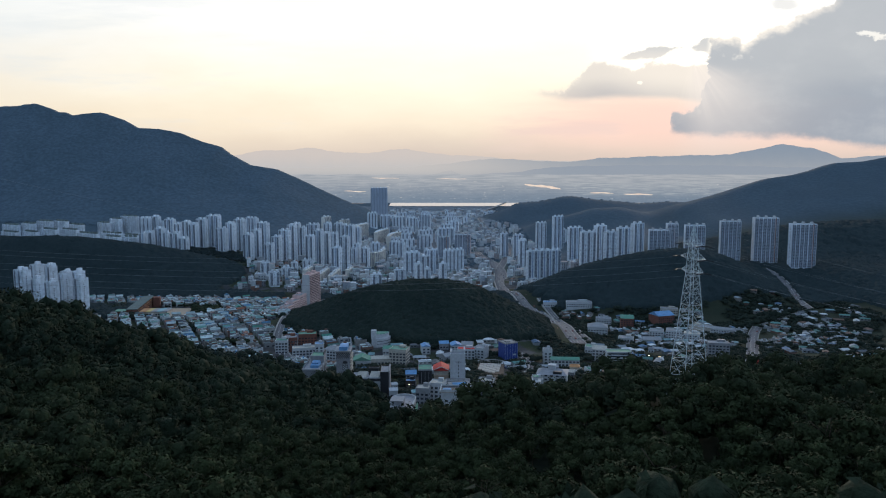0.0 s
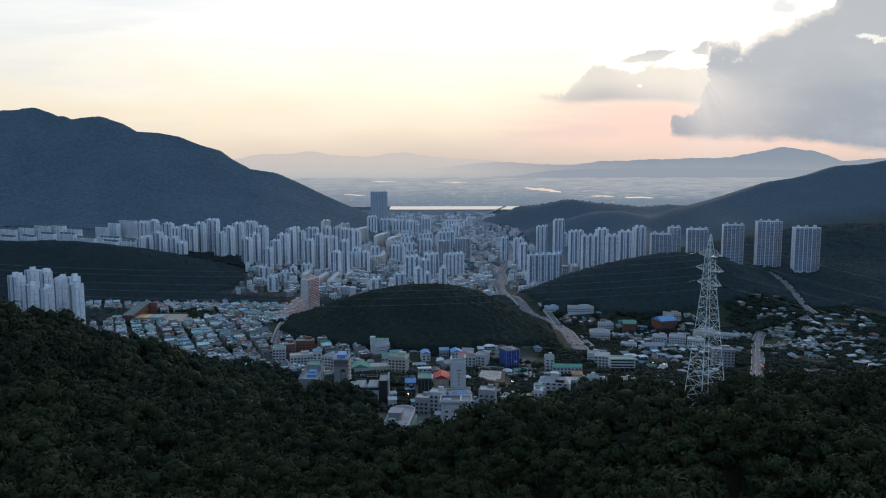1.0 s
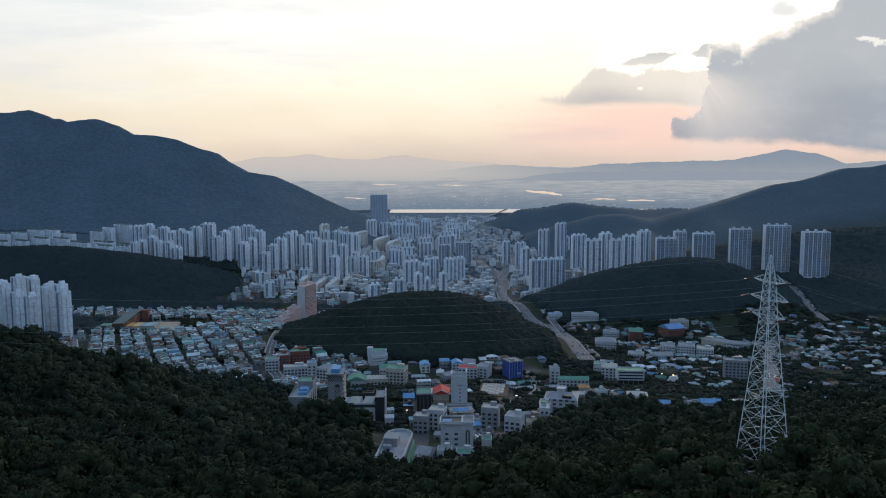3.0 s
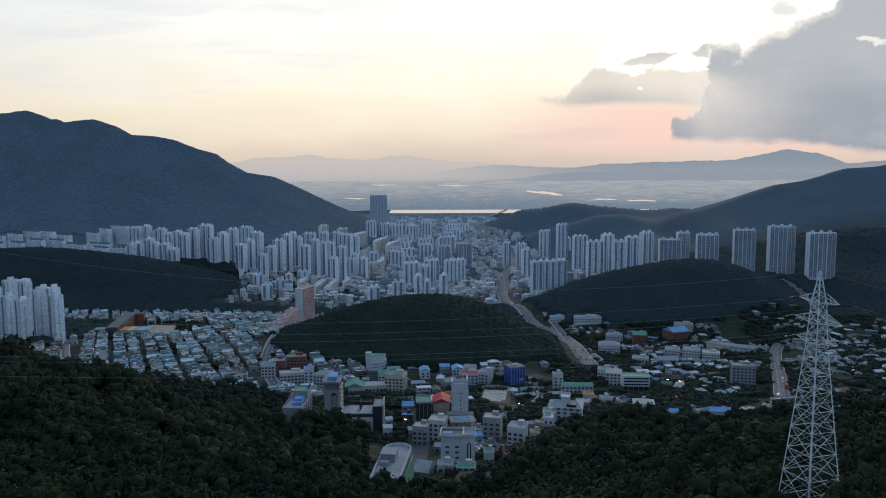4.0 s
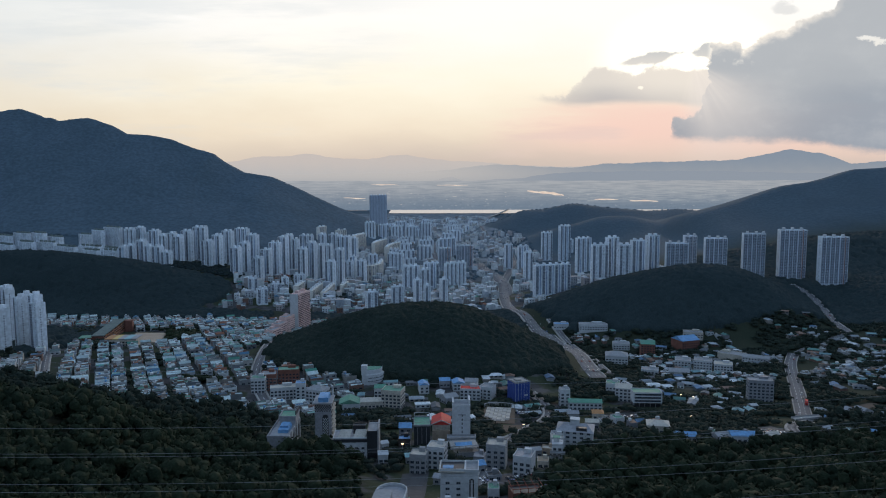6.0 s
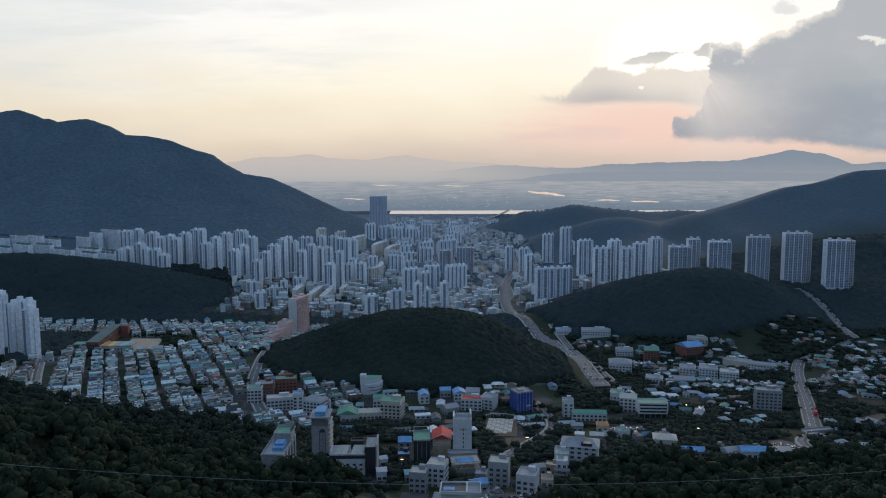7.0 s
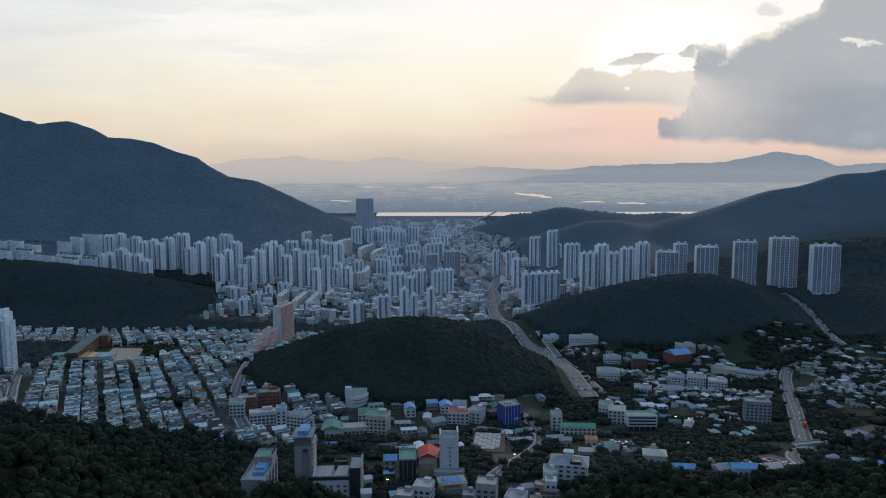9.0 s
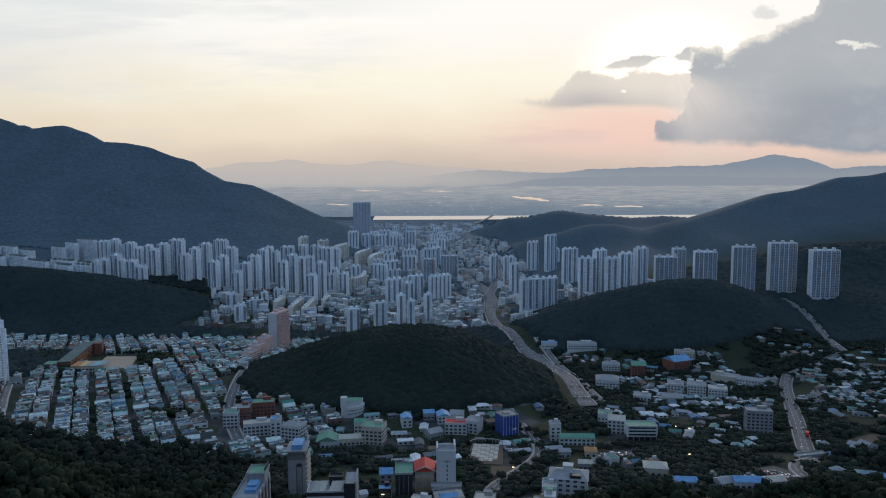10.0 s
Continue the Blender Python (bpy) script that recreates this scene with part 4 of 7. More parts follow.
def far_towers():
    rng = random.Random(5)
    for x, y in ((-322, 3450), (-283, 3462)):
        place_apartment(x, y, 40, (104 - g(x, y)) / 2.8, 4, 4, "tall dark blue twin tower standing over the distant city", "twin towers")
    spots = 0
    while spots < 62:
        x, y = rng.uniform(-250, 380), rng.uniform(1950, 3750)
        if in_town(x, y) < .6 or not clear_of(x, y, 16) or (y < 2600 and x > 40) or (x > 100 and y < 3000):
            continue
        place_apartment(x, y, rng.choice((20, 28, 36, 44)), rng.choice((9, 12, 15, 18, 22)) if y < 2900 else rng.choice((7, 9, 11)) if y < 3300 else rng.choice((5, 6)), rng.choice((0, 1, 0, 3)), rng.choice((-20, 8, 15, 30)), "pale apartment block in the distant city", "distant city blocks")
        spots += 1


def curved_slab(points, floors, label, wall_mat=None, depth=11):
    """A slab of flats that bends along a line, in stepped bays."""
    line = smooth_line(points, 6.4)
    z0 = min(g(*p) for p in line)
    h = floors * FLOOR
    mid = line.mean(0)
    top = thing("curved_apartment_block", pose(mid[0], mid[1], z0), label, "apartment block", "curved slabs in the middle of the city")
    head, win = Solid(), []
    for i in range(len(line) - 1):
        a, b = line[i] - mid, line[i + 1] - mid
        way = (b - a) / np.hypot(*(b - a))
        n = np.array((way[1], -way[0])) * depth / 2
        step = .8 if i % 2 else 0
        q = [a + n * (1 - step * .15), b + n * (1 - step * .15), b - n, a - n]
        if way[0] * n[1] - way[1] * n[0] > 0:
            q = q[::-1]
        top_h = h + (1.2 if i % 2 else .6)
        part("bay", Solid().prism([tuple(p) for p in q], -8, top_h), wall_mat or APT_WALL, top)
        if i % 3 == 1:
            c = (a + b) / 2
            head.prism([tuple(c + way * u * 2.4 + n * v * .45) for u, v in ((-1, 1), (1, 1), (1, -1), (-1, -1))][::-1], top_h + .01, top_h + 3.6)
        out = n / np.hypot(*n)
        for s in (1, -1):
            f0, f1 = (a + way * .9, b - way * .9)
            off = n * (1 - step * .15 if s > 0 else -1) + out * .06 * s
            for f in range(floors):
                p, r = f0 + off, f1 + off
                zz = f * FLOOR + .6
                quad = [(p[0], p[1], zz), (r[0], r[1], zz), (r[0], r[1], zz + 1.7), (p[0], p[1], zz + 1.7)]
                win.append(quad if s > 0 else quad[::-1])
    part("stair_head", head, APT_WALL, top, kind="stuff")
    part("glazing", quads_mesh("glazing", win, APT_GLASS), None, top, "rows of dark windows", "stuff")
    OCCUPIED.extend([(x, y, 8) for x, y in line])


for pts, floors in (([(-188, 1822), (-172, 1822), (-160, 1850), (-158, 1900), (-160, 1940)], 13), ([(-248, 1904), (-222, 1896), (-198, 1890)], 12),
                    ([(-161, 2105), (-160, 2165), (-150, 2215), (-132, 2250)], 15), ([(-200, 2140), (-196, 2190), (-186, 2235), (-172, 2270)], 14),
                    ([(-262, 2156), (-250, 2205), (-236, 2250)], 13), ([(-311, 2180), (-285, 2200)], 14), ([(-357, 2150), (-340, 2190)], 14)):
    curved_slab(pts, floors, "cream-white apartment slab that curves along the hillside", CREAM_WALL)
for pts in ([(-258, 1480), (-256, 1530), (-254, 1580)], [(-234, 1480), (-233, 1535), (-232, 1590)], [(-290, 1500), (-288, 1560)], [(-214, 1600), (-212, 1660)]):
    curved_slab(pts, 6, "long low cream apartment slab seen end on", CREAM_WALL, 10)
for x, y, w in ((2, 2010, 30), (56, 2070, 44)):
    ob = place_apartment(x, y, w, 21, 2, -8, "dark slate apartment tower with red-brown edges", "dark towers beside the avenue")
far_towers()


# ---- buildings of the near town ----
def window_rows(x0, x1, y, z0, floors, n, fw=.55, fh=1.4, pitch=3.1, facing="x"):
    """Windows of one wall as loose panes, set a little proud of it."""
    out = []
    for f in range(floors):
        z = z0 + f * pitch + .9
        for k in range(n):
            a = x0 + (x1 - x0) * (k + .5 - fw / 2) / n
            b = x0 + (x1 - x0) * (k + .5 + fw / 2) / n
            out.append(quad_x(a, b, y, z, z + fh) if facing == "x" else quad_y(y, a, b, z, z + fh))
    return out


PANES = {}


def pane(parent, x, y, z, w, h, turn, mat=None):
    """One window: a frame with a recessed pane, as a part of its building."""
    key = (round(w, 2), round(h, 2))
    if key not in PANES:
        fr = Solid().box(-w / 2 - .12, -w / 2, -.1, .02, -.12, h + .12).box(w / 2, w / 2 + .12, -.1, .02, -.12, h + .12)
        fr.box(-w / 2, w / 2, -.1, .02, -.12, 0).box(-w / 2, w / 2, -.1, .02, h, h + .12).box(-.04, .04, -.07, .02, 0, h)
        gl = Solid().box(-w / 2 + .001, w / 2 - .001, -.05, .015, .001, h - .001)
        PANES[key] = fr.mesh("window_frame", PALE), gl.mesh("pane", GLASS)
    a = new("window", PANES[key][0])
    a.parent, a.matrix_basis = parent, pose(x, y, z, 0, 0, turn)
    b = new("pane", PANES[key][1])
    b.parent = a
    return a


def wall_windows(parent, x0, x1, y, z0, floors, n, w=2.1, h=1.6, pitch=3.1, turn=0):
    for f in range(floors):
        for k in range(n):
            p = x0 + (x1 - x0) * (k + .5) / n
            if turn == 0:
                pane(parent, p, y - .01, z0 + .9 + f * pitch, w, h, 0)
            elif turn > 0:
                pane(parent, y + .01, p, z0 + .9 + f * pitch, w, h, 90)
            else:
                pane(parent, y - .01, p, z0 + .9 + f * pitch, w, h, -90)


def block(x, y, w, h, d, turn, wall_mat, roof_mat, label, category="building", roof="flat", name="town_building", windows=True, group="", sink=6):
    """A plain town building of a few storeys, its ground line at its middle."""
    top = thing(name, pose(x, y, g(x, y), 0, 0, turn), label, category, group)
    wall, cap = Solid(), Solid()
    if roof == "flat":
        wall.walled(-w / 2, w / 2, -d / 2, d / 2, -sink, h)
        cap.box(-w / 2 + .31, w / 2 - .31, -d / 2 + .31, d / 2 - .31, h + .01, h + .2)
        sx = w * .18
        part('stair_room', Solid().box(w * .15 - sx, w * .15 + sx, d * .12, d * .4, h + .21, h + 2.8), wall_mat, top)
    else:
        wall.box(-w / 2, w / 2, -d / 2, d / 2, -sink, h)
    if roof == "gable":
        cap.gable(-w / 2 - .4, w / 2 + .4, -d / 2 - .5, d / 2 + .5, h, h + d * .22)
    elif roof == "cross":
        m = Solid().gable(-d / 2 - .5, d / 2 + .5, -w / 2 - .4, w / 2 + .4, h, h + w * .22)
        cap.add([(b, a, c) for a, b, c in m.v], [tuple(reversed(f)) for f in m.f])
    elif roof == "hip":
        cap.hip(-w / 2 - .5, w / 2 + .5, -d / 2 - .5, d / 2 + .5, h, h + d * .2)
    part("wall", wall, wall_mat, top)
    part("roof", cap, roof_mat, top)
    if windows:
        floors = max(1, int((h - .3) / 3.1))
        n = max(2, round(w / 3.6))
        if y < 800 and name == "town_building":
            wall_windows(top, -w / 2, w / 2, -d / 2, 0, floors, n)
            side = 1 if x < 0 else -1
            wall_windows(top, -d / 2, d / 2, side * w / 2, 0, floors, max(2, round(d / 4)), turn=side)
        else:
            panes = window_rows(-w / 2, w / 2, -d / 2 - .03, 0, floors, n)
            part("glazing", quads_mesh("glazing", panes, GLASS), None, top, kind="stuff")
    OCCUPIED.append((x, y, max(w, d) * .55 + 1))
    if y < 830:
        OCCUPIED.append((x - (x + 3) * .012, y - d * .5 - 5, w * .42 + 2.5))
    return top


def hotel_with_pool():
    x, y = -96.6, 519
    z = g(x, y)
    top = thing("hotel_building", pose(x, y, z, 0, 0, 0), "pale grey hotel with white side fins and blue roof pool", "building")
    h = 60.4 - z
    w = Solid().box(-6, 6, -16, 16, -6, h).parapet(-6.2, 6.2, -16.2, 16.2, h, h + 1.3, .4)
    part("wall", w, GREY, top, "pale grey rendered wall")
    part("roof", Solid().box(-5.79, 5.79, -15.79, 15.79, h + .01, h + .25), PALE, top)
    for k in range(5):
        part("fin", Solid().box(6.21, 6.6, -15.8 + k * 7.4, -14.4 + k * 7.4, -5, h + 1.2), WHITE, top, "white vertical fin")
    for k in range(4):
        part("window", Solid().box(6.205, 6.4, -14.2 + k * 7.4, -8.6 + k * 7.4, 2, h - 2), DARK, top, "tall dark window strip")
    part("penthouse", Solid().box(-3.4, 6.1, 4, 15.7, h + .25, h + 5.0).parapet(-3.8, 6.4, 3.6, 16.1, h + 5.0, h + 5.9, .35), PALE, top)
    part("penthouse_roof", Solid().box(-3.44, 6.04, 3.96, 15.74, h + 5.01, h + 5.2), GREEN_ROOF, top, "green coated penthouse roof")
    part("roof_sign", Solid().box(5.6, 6.0, 6, 15.5, h + 5.95, h + 8), DARK, top)
    part("pool", Solid().box(-1.5, 4.4, -9, 2, h + .25, h + 2.2).box(-1.0, 3.9, -5.5, 1.5, h + 2.2, h + 3.3), BLUE_ROOF, top, "blue covered roof pool")
    part("annex", Solid().box(6.62, 10, -10, 14, -6, 5), PALE, top)
    OCCUPIED.extend([(x, y - 9, 9), (x, y + 2, 9), (x, y + 12, 9)])


def checkered_tower():
    x, y = -86, 598
    z = g(x, y)
    top = thing("hotel_tower", pose(x, y, z, 0, 0, 2), "grey hotel tower with black and white checkered arch", "building")
    h = 30.6
    part("wall", Solid().box(-5.6, 5.6, -8, 9, -6, h), GREY, top, "warm grey wall panels")
    arch = [(-2.1, -4), (2.1, -4)] + [(2.1 * math.cos(a), h - 9.6 + 2.1 * math.sin(a)) for a in np.linspace(0, math.pi, 9)]
    part("arch_panel", Solid().add([(a + 1.6, -8.16, b) for a, b in arch] + [(a + 1.6, -8.002, b) for a, b in arch],
                                   [tuple(range(len(arch)))] + [(i, i + len(arch), (i + 1) % len(arch) + len(arch), (i + 1) % len(arch)) for i in range(len(arch))]), DARK, top, "tall black arched panel")
    checks = Solid()
    for r in range(25):
        for c in range(5):
            if (r + c) % 2 == 0:
                checks.box(-.1 + c * .7, .55 + c * .7, -8.26, -8.162, r * .95 - 3, r * .95 - 2.2)
    part("arch_checkwork", checks, WHITE, top, "white checks", "stuff")
    band = Solid()
    for r in range(5):
        for c in range(14):
            if (r + c) % 2 == 0:
                band.box(-5.4 + c * .78, -4.65 + c * .78, -8.1, -8.002, h - 5.6 + r * .95, h - 4.7 + r * .95)
    part("band_checkwork", band, DARK, top, "dark checks below the eaves", "stuff")
    part("eaves_slab", Solid().box(-6.8, 6.4, -9.4, 9.4, h + .002, h + .8), PALE, top)
    part("roof_room", Solid().box(-3.2, 3.6, -7, 6, h + .8, h + 4.0), BLUE_ROOF, top, "light blue roof room")
    ring = Solid()
    pts = [(5.0, 2 + 7 * math.cos(a), h + .8 + 8.5 * math.sin(a)) for a in np.linspace(0, math.pi / 2, 10)]
    for a, b in zip(pts[:-1], pts[1:]):
        ring.beam(a, b, 1.2, 1.0)
    part("crest", ring, WHITE, top, "curved white roof crest")
    for f in range(9):
        part("balcony", Solid().box(5.602, 6.9, -7, 8.5, f * 3.1 + .6, f * 3.1 + 1.6), CREAM, top, "cream balcony band")
    for f in range(9):
        part("window", Solid().box(5.602, 5.75, -6.5, 8, f * 3.1 + 1.7, f * 3.1 + 3.3), GLASS, top)
    OCCUPIED.append((x, y, 10))


def low_dark_building():
    x, y = -62.4, 568
    z = g(x, y)
    top = thing("office_building", pose(x, y, z, 0, 0, 2), "white and charcoal building with slanted roof panels", "building")
    part("wall", Solid().box(-12.6, 9.6, -7, 8, -6, 11.6).parapet(-12.6, 9.6, -7, 8, 13.8, 14.8, .4), WHITE, top)
    part("band", Solid().box(-12.7, 9.6, -7.1, 8.1, 11.602, 13.8), DARK, top, "charcoal band under the roof edge")
    part("roof", Solid().box(-12.19, 9.19, -6.59, 7.59, 13.81, 14.0), GREY, top)
    for k in range(2):
        part("roof_panel", Solid().add([(-9.5 + k * 10, -5, 14.02), (-2 + k * 10, -5, 14.02), (-.5 + k * 10, 1, 17.6), (-8 + k * 10, 1, 17.6), (-9.5 + k * 10, -4.7, 14.02), (-2 + k * 10, -4.7, 14.02), (-.5 + k * 10, 1.3, 17.4), (-8 + k * 10, 1.3, 17.4)],
                                       [(0, 1, 2, 3), (7, 6, 5, 4), (0, 4, 5, 1), (1, 5, 6, 2), (2, 6, 7, 3), (3, 7, 4, 0)]), CREAM, top, "slanted cream roof panel")
    part("dark_wing", Solid().box(9.61, 16.2, -8, 12, -6, 18.4).parapet(9.61, 16.2, -8, 12, 18.4, 19.4, .4), DARK, top, "charcoal stair wing")
    part("wing_roof", Solid().box(10.02, 15.79, -7.59, 11.59, 18.41, 18.6), PALE, top)
    part("wing_fin", Solid().box(16.21, 17.1, -8, 12, -6, 20.5), PALE, top)
    wall_windows(top, -12, 9, -7, 0, 3, 5, 1.8, 1.2)
    part('roof_room', Solid().box(0, 8, 2, 7.5, 14.01, 19).parapet(-.2, 8.2, 1.8, 7.7, 19.001, 19.8, .3), DARK, top, 'charcoal roof room')
    OCCUPIED.extend([(x - 6, y, 8), (x + 6, y, 8), (x + 13, y + 3, 8), (x - 8, y - 14, 7), (x + 4, y - 14, 7), (x - 8, y - 24, 4), (x + 3, y - 23, 4)])


def arena():
    x, y = -27.2, 404
    z = g(x, y)
    h = 68.4 - z
    top = thing("round_fronted_building", pose(x, y, z, 0, 0, -6), "round-ended concrete building with a pale flat roof", "building")

    def outline(r, l):
        return [(-r, -l), (r, -l)] + [(r * math.cos(a), l * .5 + r * math.sin(a)) for a in np.linspace(0, math.pi, 15)]

    part("wall", Solid().prism(outline(6.9, 24), -8, h), PALE, top)
    part("roof", Solid().prism(outline(6.3, 23.4), h + .005, h + .2), GREY, top)
    rim = Solid()
    o = outline(6.6, 23.7)
    for a, b in zip(o, o[1:] + o[:1]):
        rim.beam((*a, h + .7), (*b, h + .7), .5, 1.4)
    part("parapet", rim, WHITE, top)
    part("roof_house", Solid().box(-5.5, 1.5, -4, 4.5, h + .2, h + 4).box(-5.8, 1.8, -4.3, 4.8, h + 4, h + 4.4), PALE, top)
    part("roof_unit", Solid().box(-5, -1, -9, -6, h + .2, h + 2.2), GREY, top)
    part("screen", Solid().box(7.7, 8.3, -24, 10, -6, h - 1), GREEN_ROOF, top, "green mesh screen along the side")
    OCCUPIED.extend([(x, y + s, 9) for s in (-24, -12, 0, 12, 18)])


def white_hospital():
    x, y = 5.2, 468.5
    z = g(x, y)
    h = 58.4 - z
    top = thing("white_building", pose(x, y, z, 0, 0, -3), "white six-storey building with a dark roof terrace", "building")
    part("wall", Solid().box(-9.5, 3, -8, 3, -6, h).parapet(-9.9, 3, -8.4, 3.4, h + .6, h + 1.7, .4), WHITE, top)
    part("roof_edge", Solid().box(-10.4, 3, -8.9, 3.9, h + .002, h + .6), CREAM, top)
    part("terrace", Solid().box(-9.49, 2.6, -7.99, 2.99, h + .61, h + .75), DARK, top, "dark roof terrace")
    part("terrace_pool", Solid().box(-8.5, -3, -5.5, -2, h + .75, h + 1.2), BLUE_ROOF, top, "blue terrace tank")
    part("stair_tower", Solid().box(3.01, 9.5, -8.8, 3, -6, h + .4).parapet(3.01, 9.9, -9.2, 3.4, h + .4, h + 1.8, .4), WHITE, top)
    part("tower_roof", Solid().box(3.42, 9.49, -8.79, 2.99, h + .41, h + .6), PALE, top)
    part("arch_window", Solid().box(5.2, 5.9, -8.95, -8.802, 3, h - 3.4).box(5.9, 6.9, -8.95, -8.802, h - 3.8, h - 3.0).box(6.9, 7.6, -8.95, -8.802, 3, h - 3.4), DARK, top, "dark arch line on the stair tower")
    part("fascia", Solid().box(3.1, 9.4, -8.9, -8.803, 0, 1.5), GREY, top)
    wall_windows(top, -8.6, 2.4, -8, .2, 5, 2, 1.9, 1.1)
    wall_windows(top, -8, 2.5, 9.5, .2, 5, 3, 1.6, 1.2, turn=1)
    OCCUPIED.extend([(x, y, 12), (x + 3, y - 14, 10), (x - 2, y - 24, 9), (x + 1, y - 36, 9)])


def white_tower():
    x, y = 9.4, 604
    z = g(x, y)
    h = 46.2 - z
    top = thing("white_tower", pose(x, y, z, 0, 0, 0), "slim white tower over a low colonnaded wing", "building")
    part("wall", Solid().box(-6.3, 6.3, -4, 9, -6, h - 1), WHITE, top)
    part("parapet", Solid().parapet(-6.3, 6.3, -4, 9, h - .999, h + 1.2, .5).box(-6.3, -5.2, -2, 9, h + 1.2, h + 2.6).box(5.2, 6.3, -2, 9, h + 1.2, h + 4.2), WHITE, top)
    part("roof", Solid().box(-5.79, 5.79, -3.49, 8.49, h - .99, h - .7), PALE, top)
    for k in range(5):
        part("slit_window", Solid().box(.2, 1.0, -4.1, -4.002, h - 19 + k * 3.0, h - 17.4 + k * 3.0), DARK, top, "narrow dark window")
    part("emblem", Solid().box(-2.2, 3.2, -4.12, -4.002, h - 6.2, h - 5.5).drum(.5, -4.08, h - 4.9, h - 3.6, .04, .04, 8), GREY, top, "grey emblem and sign bars")
    part("wing", Solid().box(-10, 10, -11, -4.01, -6, 7.4).parapet(-10, 10, -11, -4.01, 7.4, 8.3, .4), PALE, top)
    for k in range(11):
        part("column", Solid().box(-9.4 + k * 1.55, -8.9 + k * 1.55, -11.7, -11.002, 0, 6.6), WHITE, top)
    part("porch_glass", Solid().box(-9.5, 7.5, -11.08, -11.002, .5, 6), DARK, top, "dark porch glass")
    OCCUPIED.append((x, y, 14))


def red_hall():
    x, y = -4.4, 614
    z = g(x, y)
    h = 31.5 - z
    top = thing("assembly_hall", pose(x, y, z), "low hall with a bright orange-red pitched roof", "hall")
    part("wall", Solid().box(-6.6, 6.0, -8, 8, -6, h), CREAM, top)
    m = Solid().gable(-9.4, 9, -7.4, 6.8, h, h + 3.2)
    part("roof", Solid().add([(b, a, c) for a, b, c in m.v], [tuple(reversed(f)) for f in m.f]), RED_ROOF, top, "bright orange-red metal roof")
    part("verge", Solid().beam((-7.5, -9.55, h + .1), (-.3, -9.55, h + 3.4), .4, .5).beam((-.3, -9.55, h + 3.4), (6.9, -9.55, h + .1), .4, .5), WHITE, top, "white verge board")
    part("porch", Solid().box(-6.5, 6, -11, -8.01, -6, h - 4), SAND, top)
    OCCUPIED.append((x, y, 11))


def black_building():
    x, y = -18.2, 600
    z = g(x, y)
    h = 35.4 - z
    top = thing("black_building", pose(x, y, z, 0, 0, 2), "black glass building with a green roof terrace", "building")
    part("wall", Solid().box(-5.5, 5.5, -9, 9, -6, h), DARK, top)
    part("parapet", Solid().parapet(-5.7, 5.7, -9.2, 9.2, h + .002, h + 1.2, .35), PALE, top)
    part("roof", Solid().box(-5.34, 5.34, -8.84, 8.84, h + .005, h + .25), GREEN_ROOF, top, "green coated roof")
    for k in range(3):
        part("mullion", Solid().box(-3.2 + k * 3, -2.9 + k * 3, -9.3, -9.01, -2, h - 1), GREY, top)
    part("base_canopy", Solid().box(-7, 6.5, -12, -9.01, 1.8, 2.4), PALE, top)
    part("roof_frame", Solid().box(-5.6, -5.2, 7, 9.2, h + 1.2, h + 3.4).box(5.2, 5.6, 7, 9.2, h + 1.2, h + 3.4).box(-5.6, 5.6, 8.8, 9.2, h + 3.4, h + 3.8), PALE, top)
    OCCUPIED.append((x, y, 12))


def grey_roofed_block():
    x, y = 88, 592
    z = g(x, y)
    h = 34 - z
    top = thing("white_office", pose(x, y, z, 0, 0, -14), "white four-storey building with a grey hipped roof", "building")
    part("wall", Solid().box(-12, 12, -9, 9, -6, h), WHITE, top)
    part("roof", Solid().hip(-12.8, 12.8, -9.8, 9.8, h + .002, h + 3.4, .2), GREY, top, "grey hipped roof")
    part("roof_house", Solid().box(-3.5, 2.5, -2, 3.5, h + 1, h + 6).box(-3.8, 2.8, -2.3, 3.8, h + 6, h + 6.3), WHITE, top)
    part("roof_well", Solid().box(1, 8, -8, -4.5, h + .3, h + 2.6), DARK, top)
    wall_windows(top, -11.5, 11.5, -9, 0, 4, 5, 2.2, 1.3)
    wall_windows(top, -8, 8, -12, 0, 4, 4, 2.0, 1.3, turn=-1)
    part("green_annex", Solid().box(12.3, 22, -8, -1, -6, 4).parapet(12.3, 22, -8, -1, 4, 4.8, .3), GREEN_ROOF, top, "low green-roofed annex")
    OCCUPIED.append((x, y, 17))


def blue_site():
    x, y = 66, 756
    z = g(x, y)
    top = thing("building_under_netting", pose(x, y, z, 0, 0, 24), "building site wrapped in dark blue netting", "building site")
    part("netting", Solid().box(-7.5, 7.5, -7.5, 7.5, -5, 19), BLUE_NET, top)
    part("top_deck", Solid().box(-6.8, 6.8, -6.8, 6.8, 19.01, 19.6).box(-4, 1, -3, 3, 19.6, 21).parapet(-7.5, 7.5, -7.5, 7.5, 19.005, 20.2, .15), CONCRETE, top, "bare concrete top deck")
    for k in range(6):
        part("scaffold_pole", Solid().box(-7.7 + k * 3, -7.6 + k * 3, -7.75, -7.55, -5, 20.5), STEEL, top)
    part("banner", Solid().box(1.5, 5.5, -7.62, -7.51, 6.5, 8), WHITE, top, "white banner on the netting")
    OCCUPIED.append((x, y, 11))


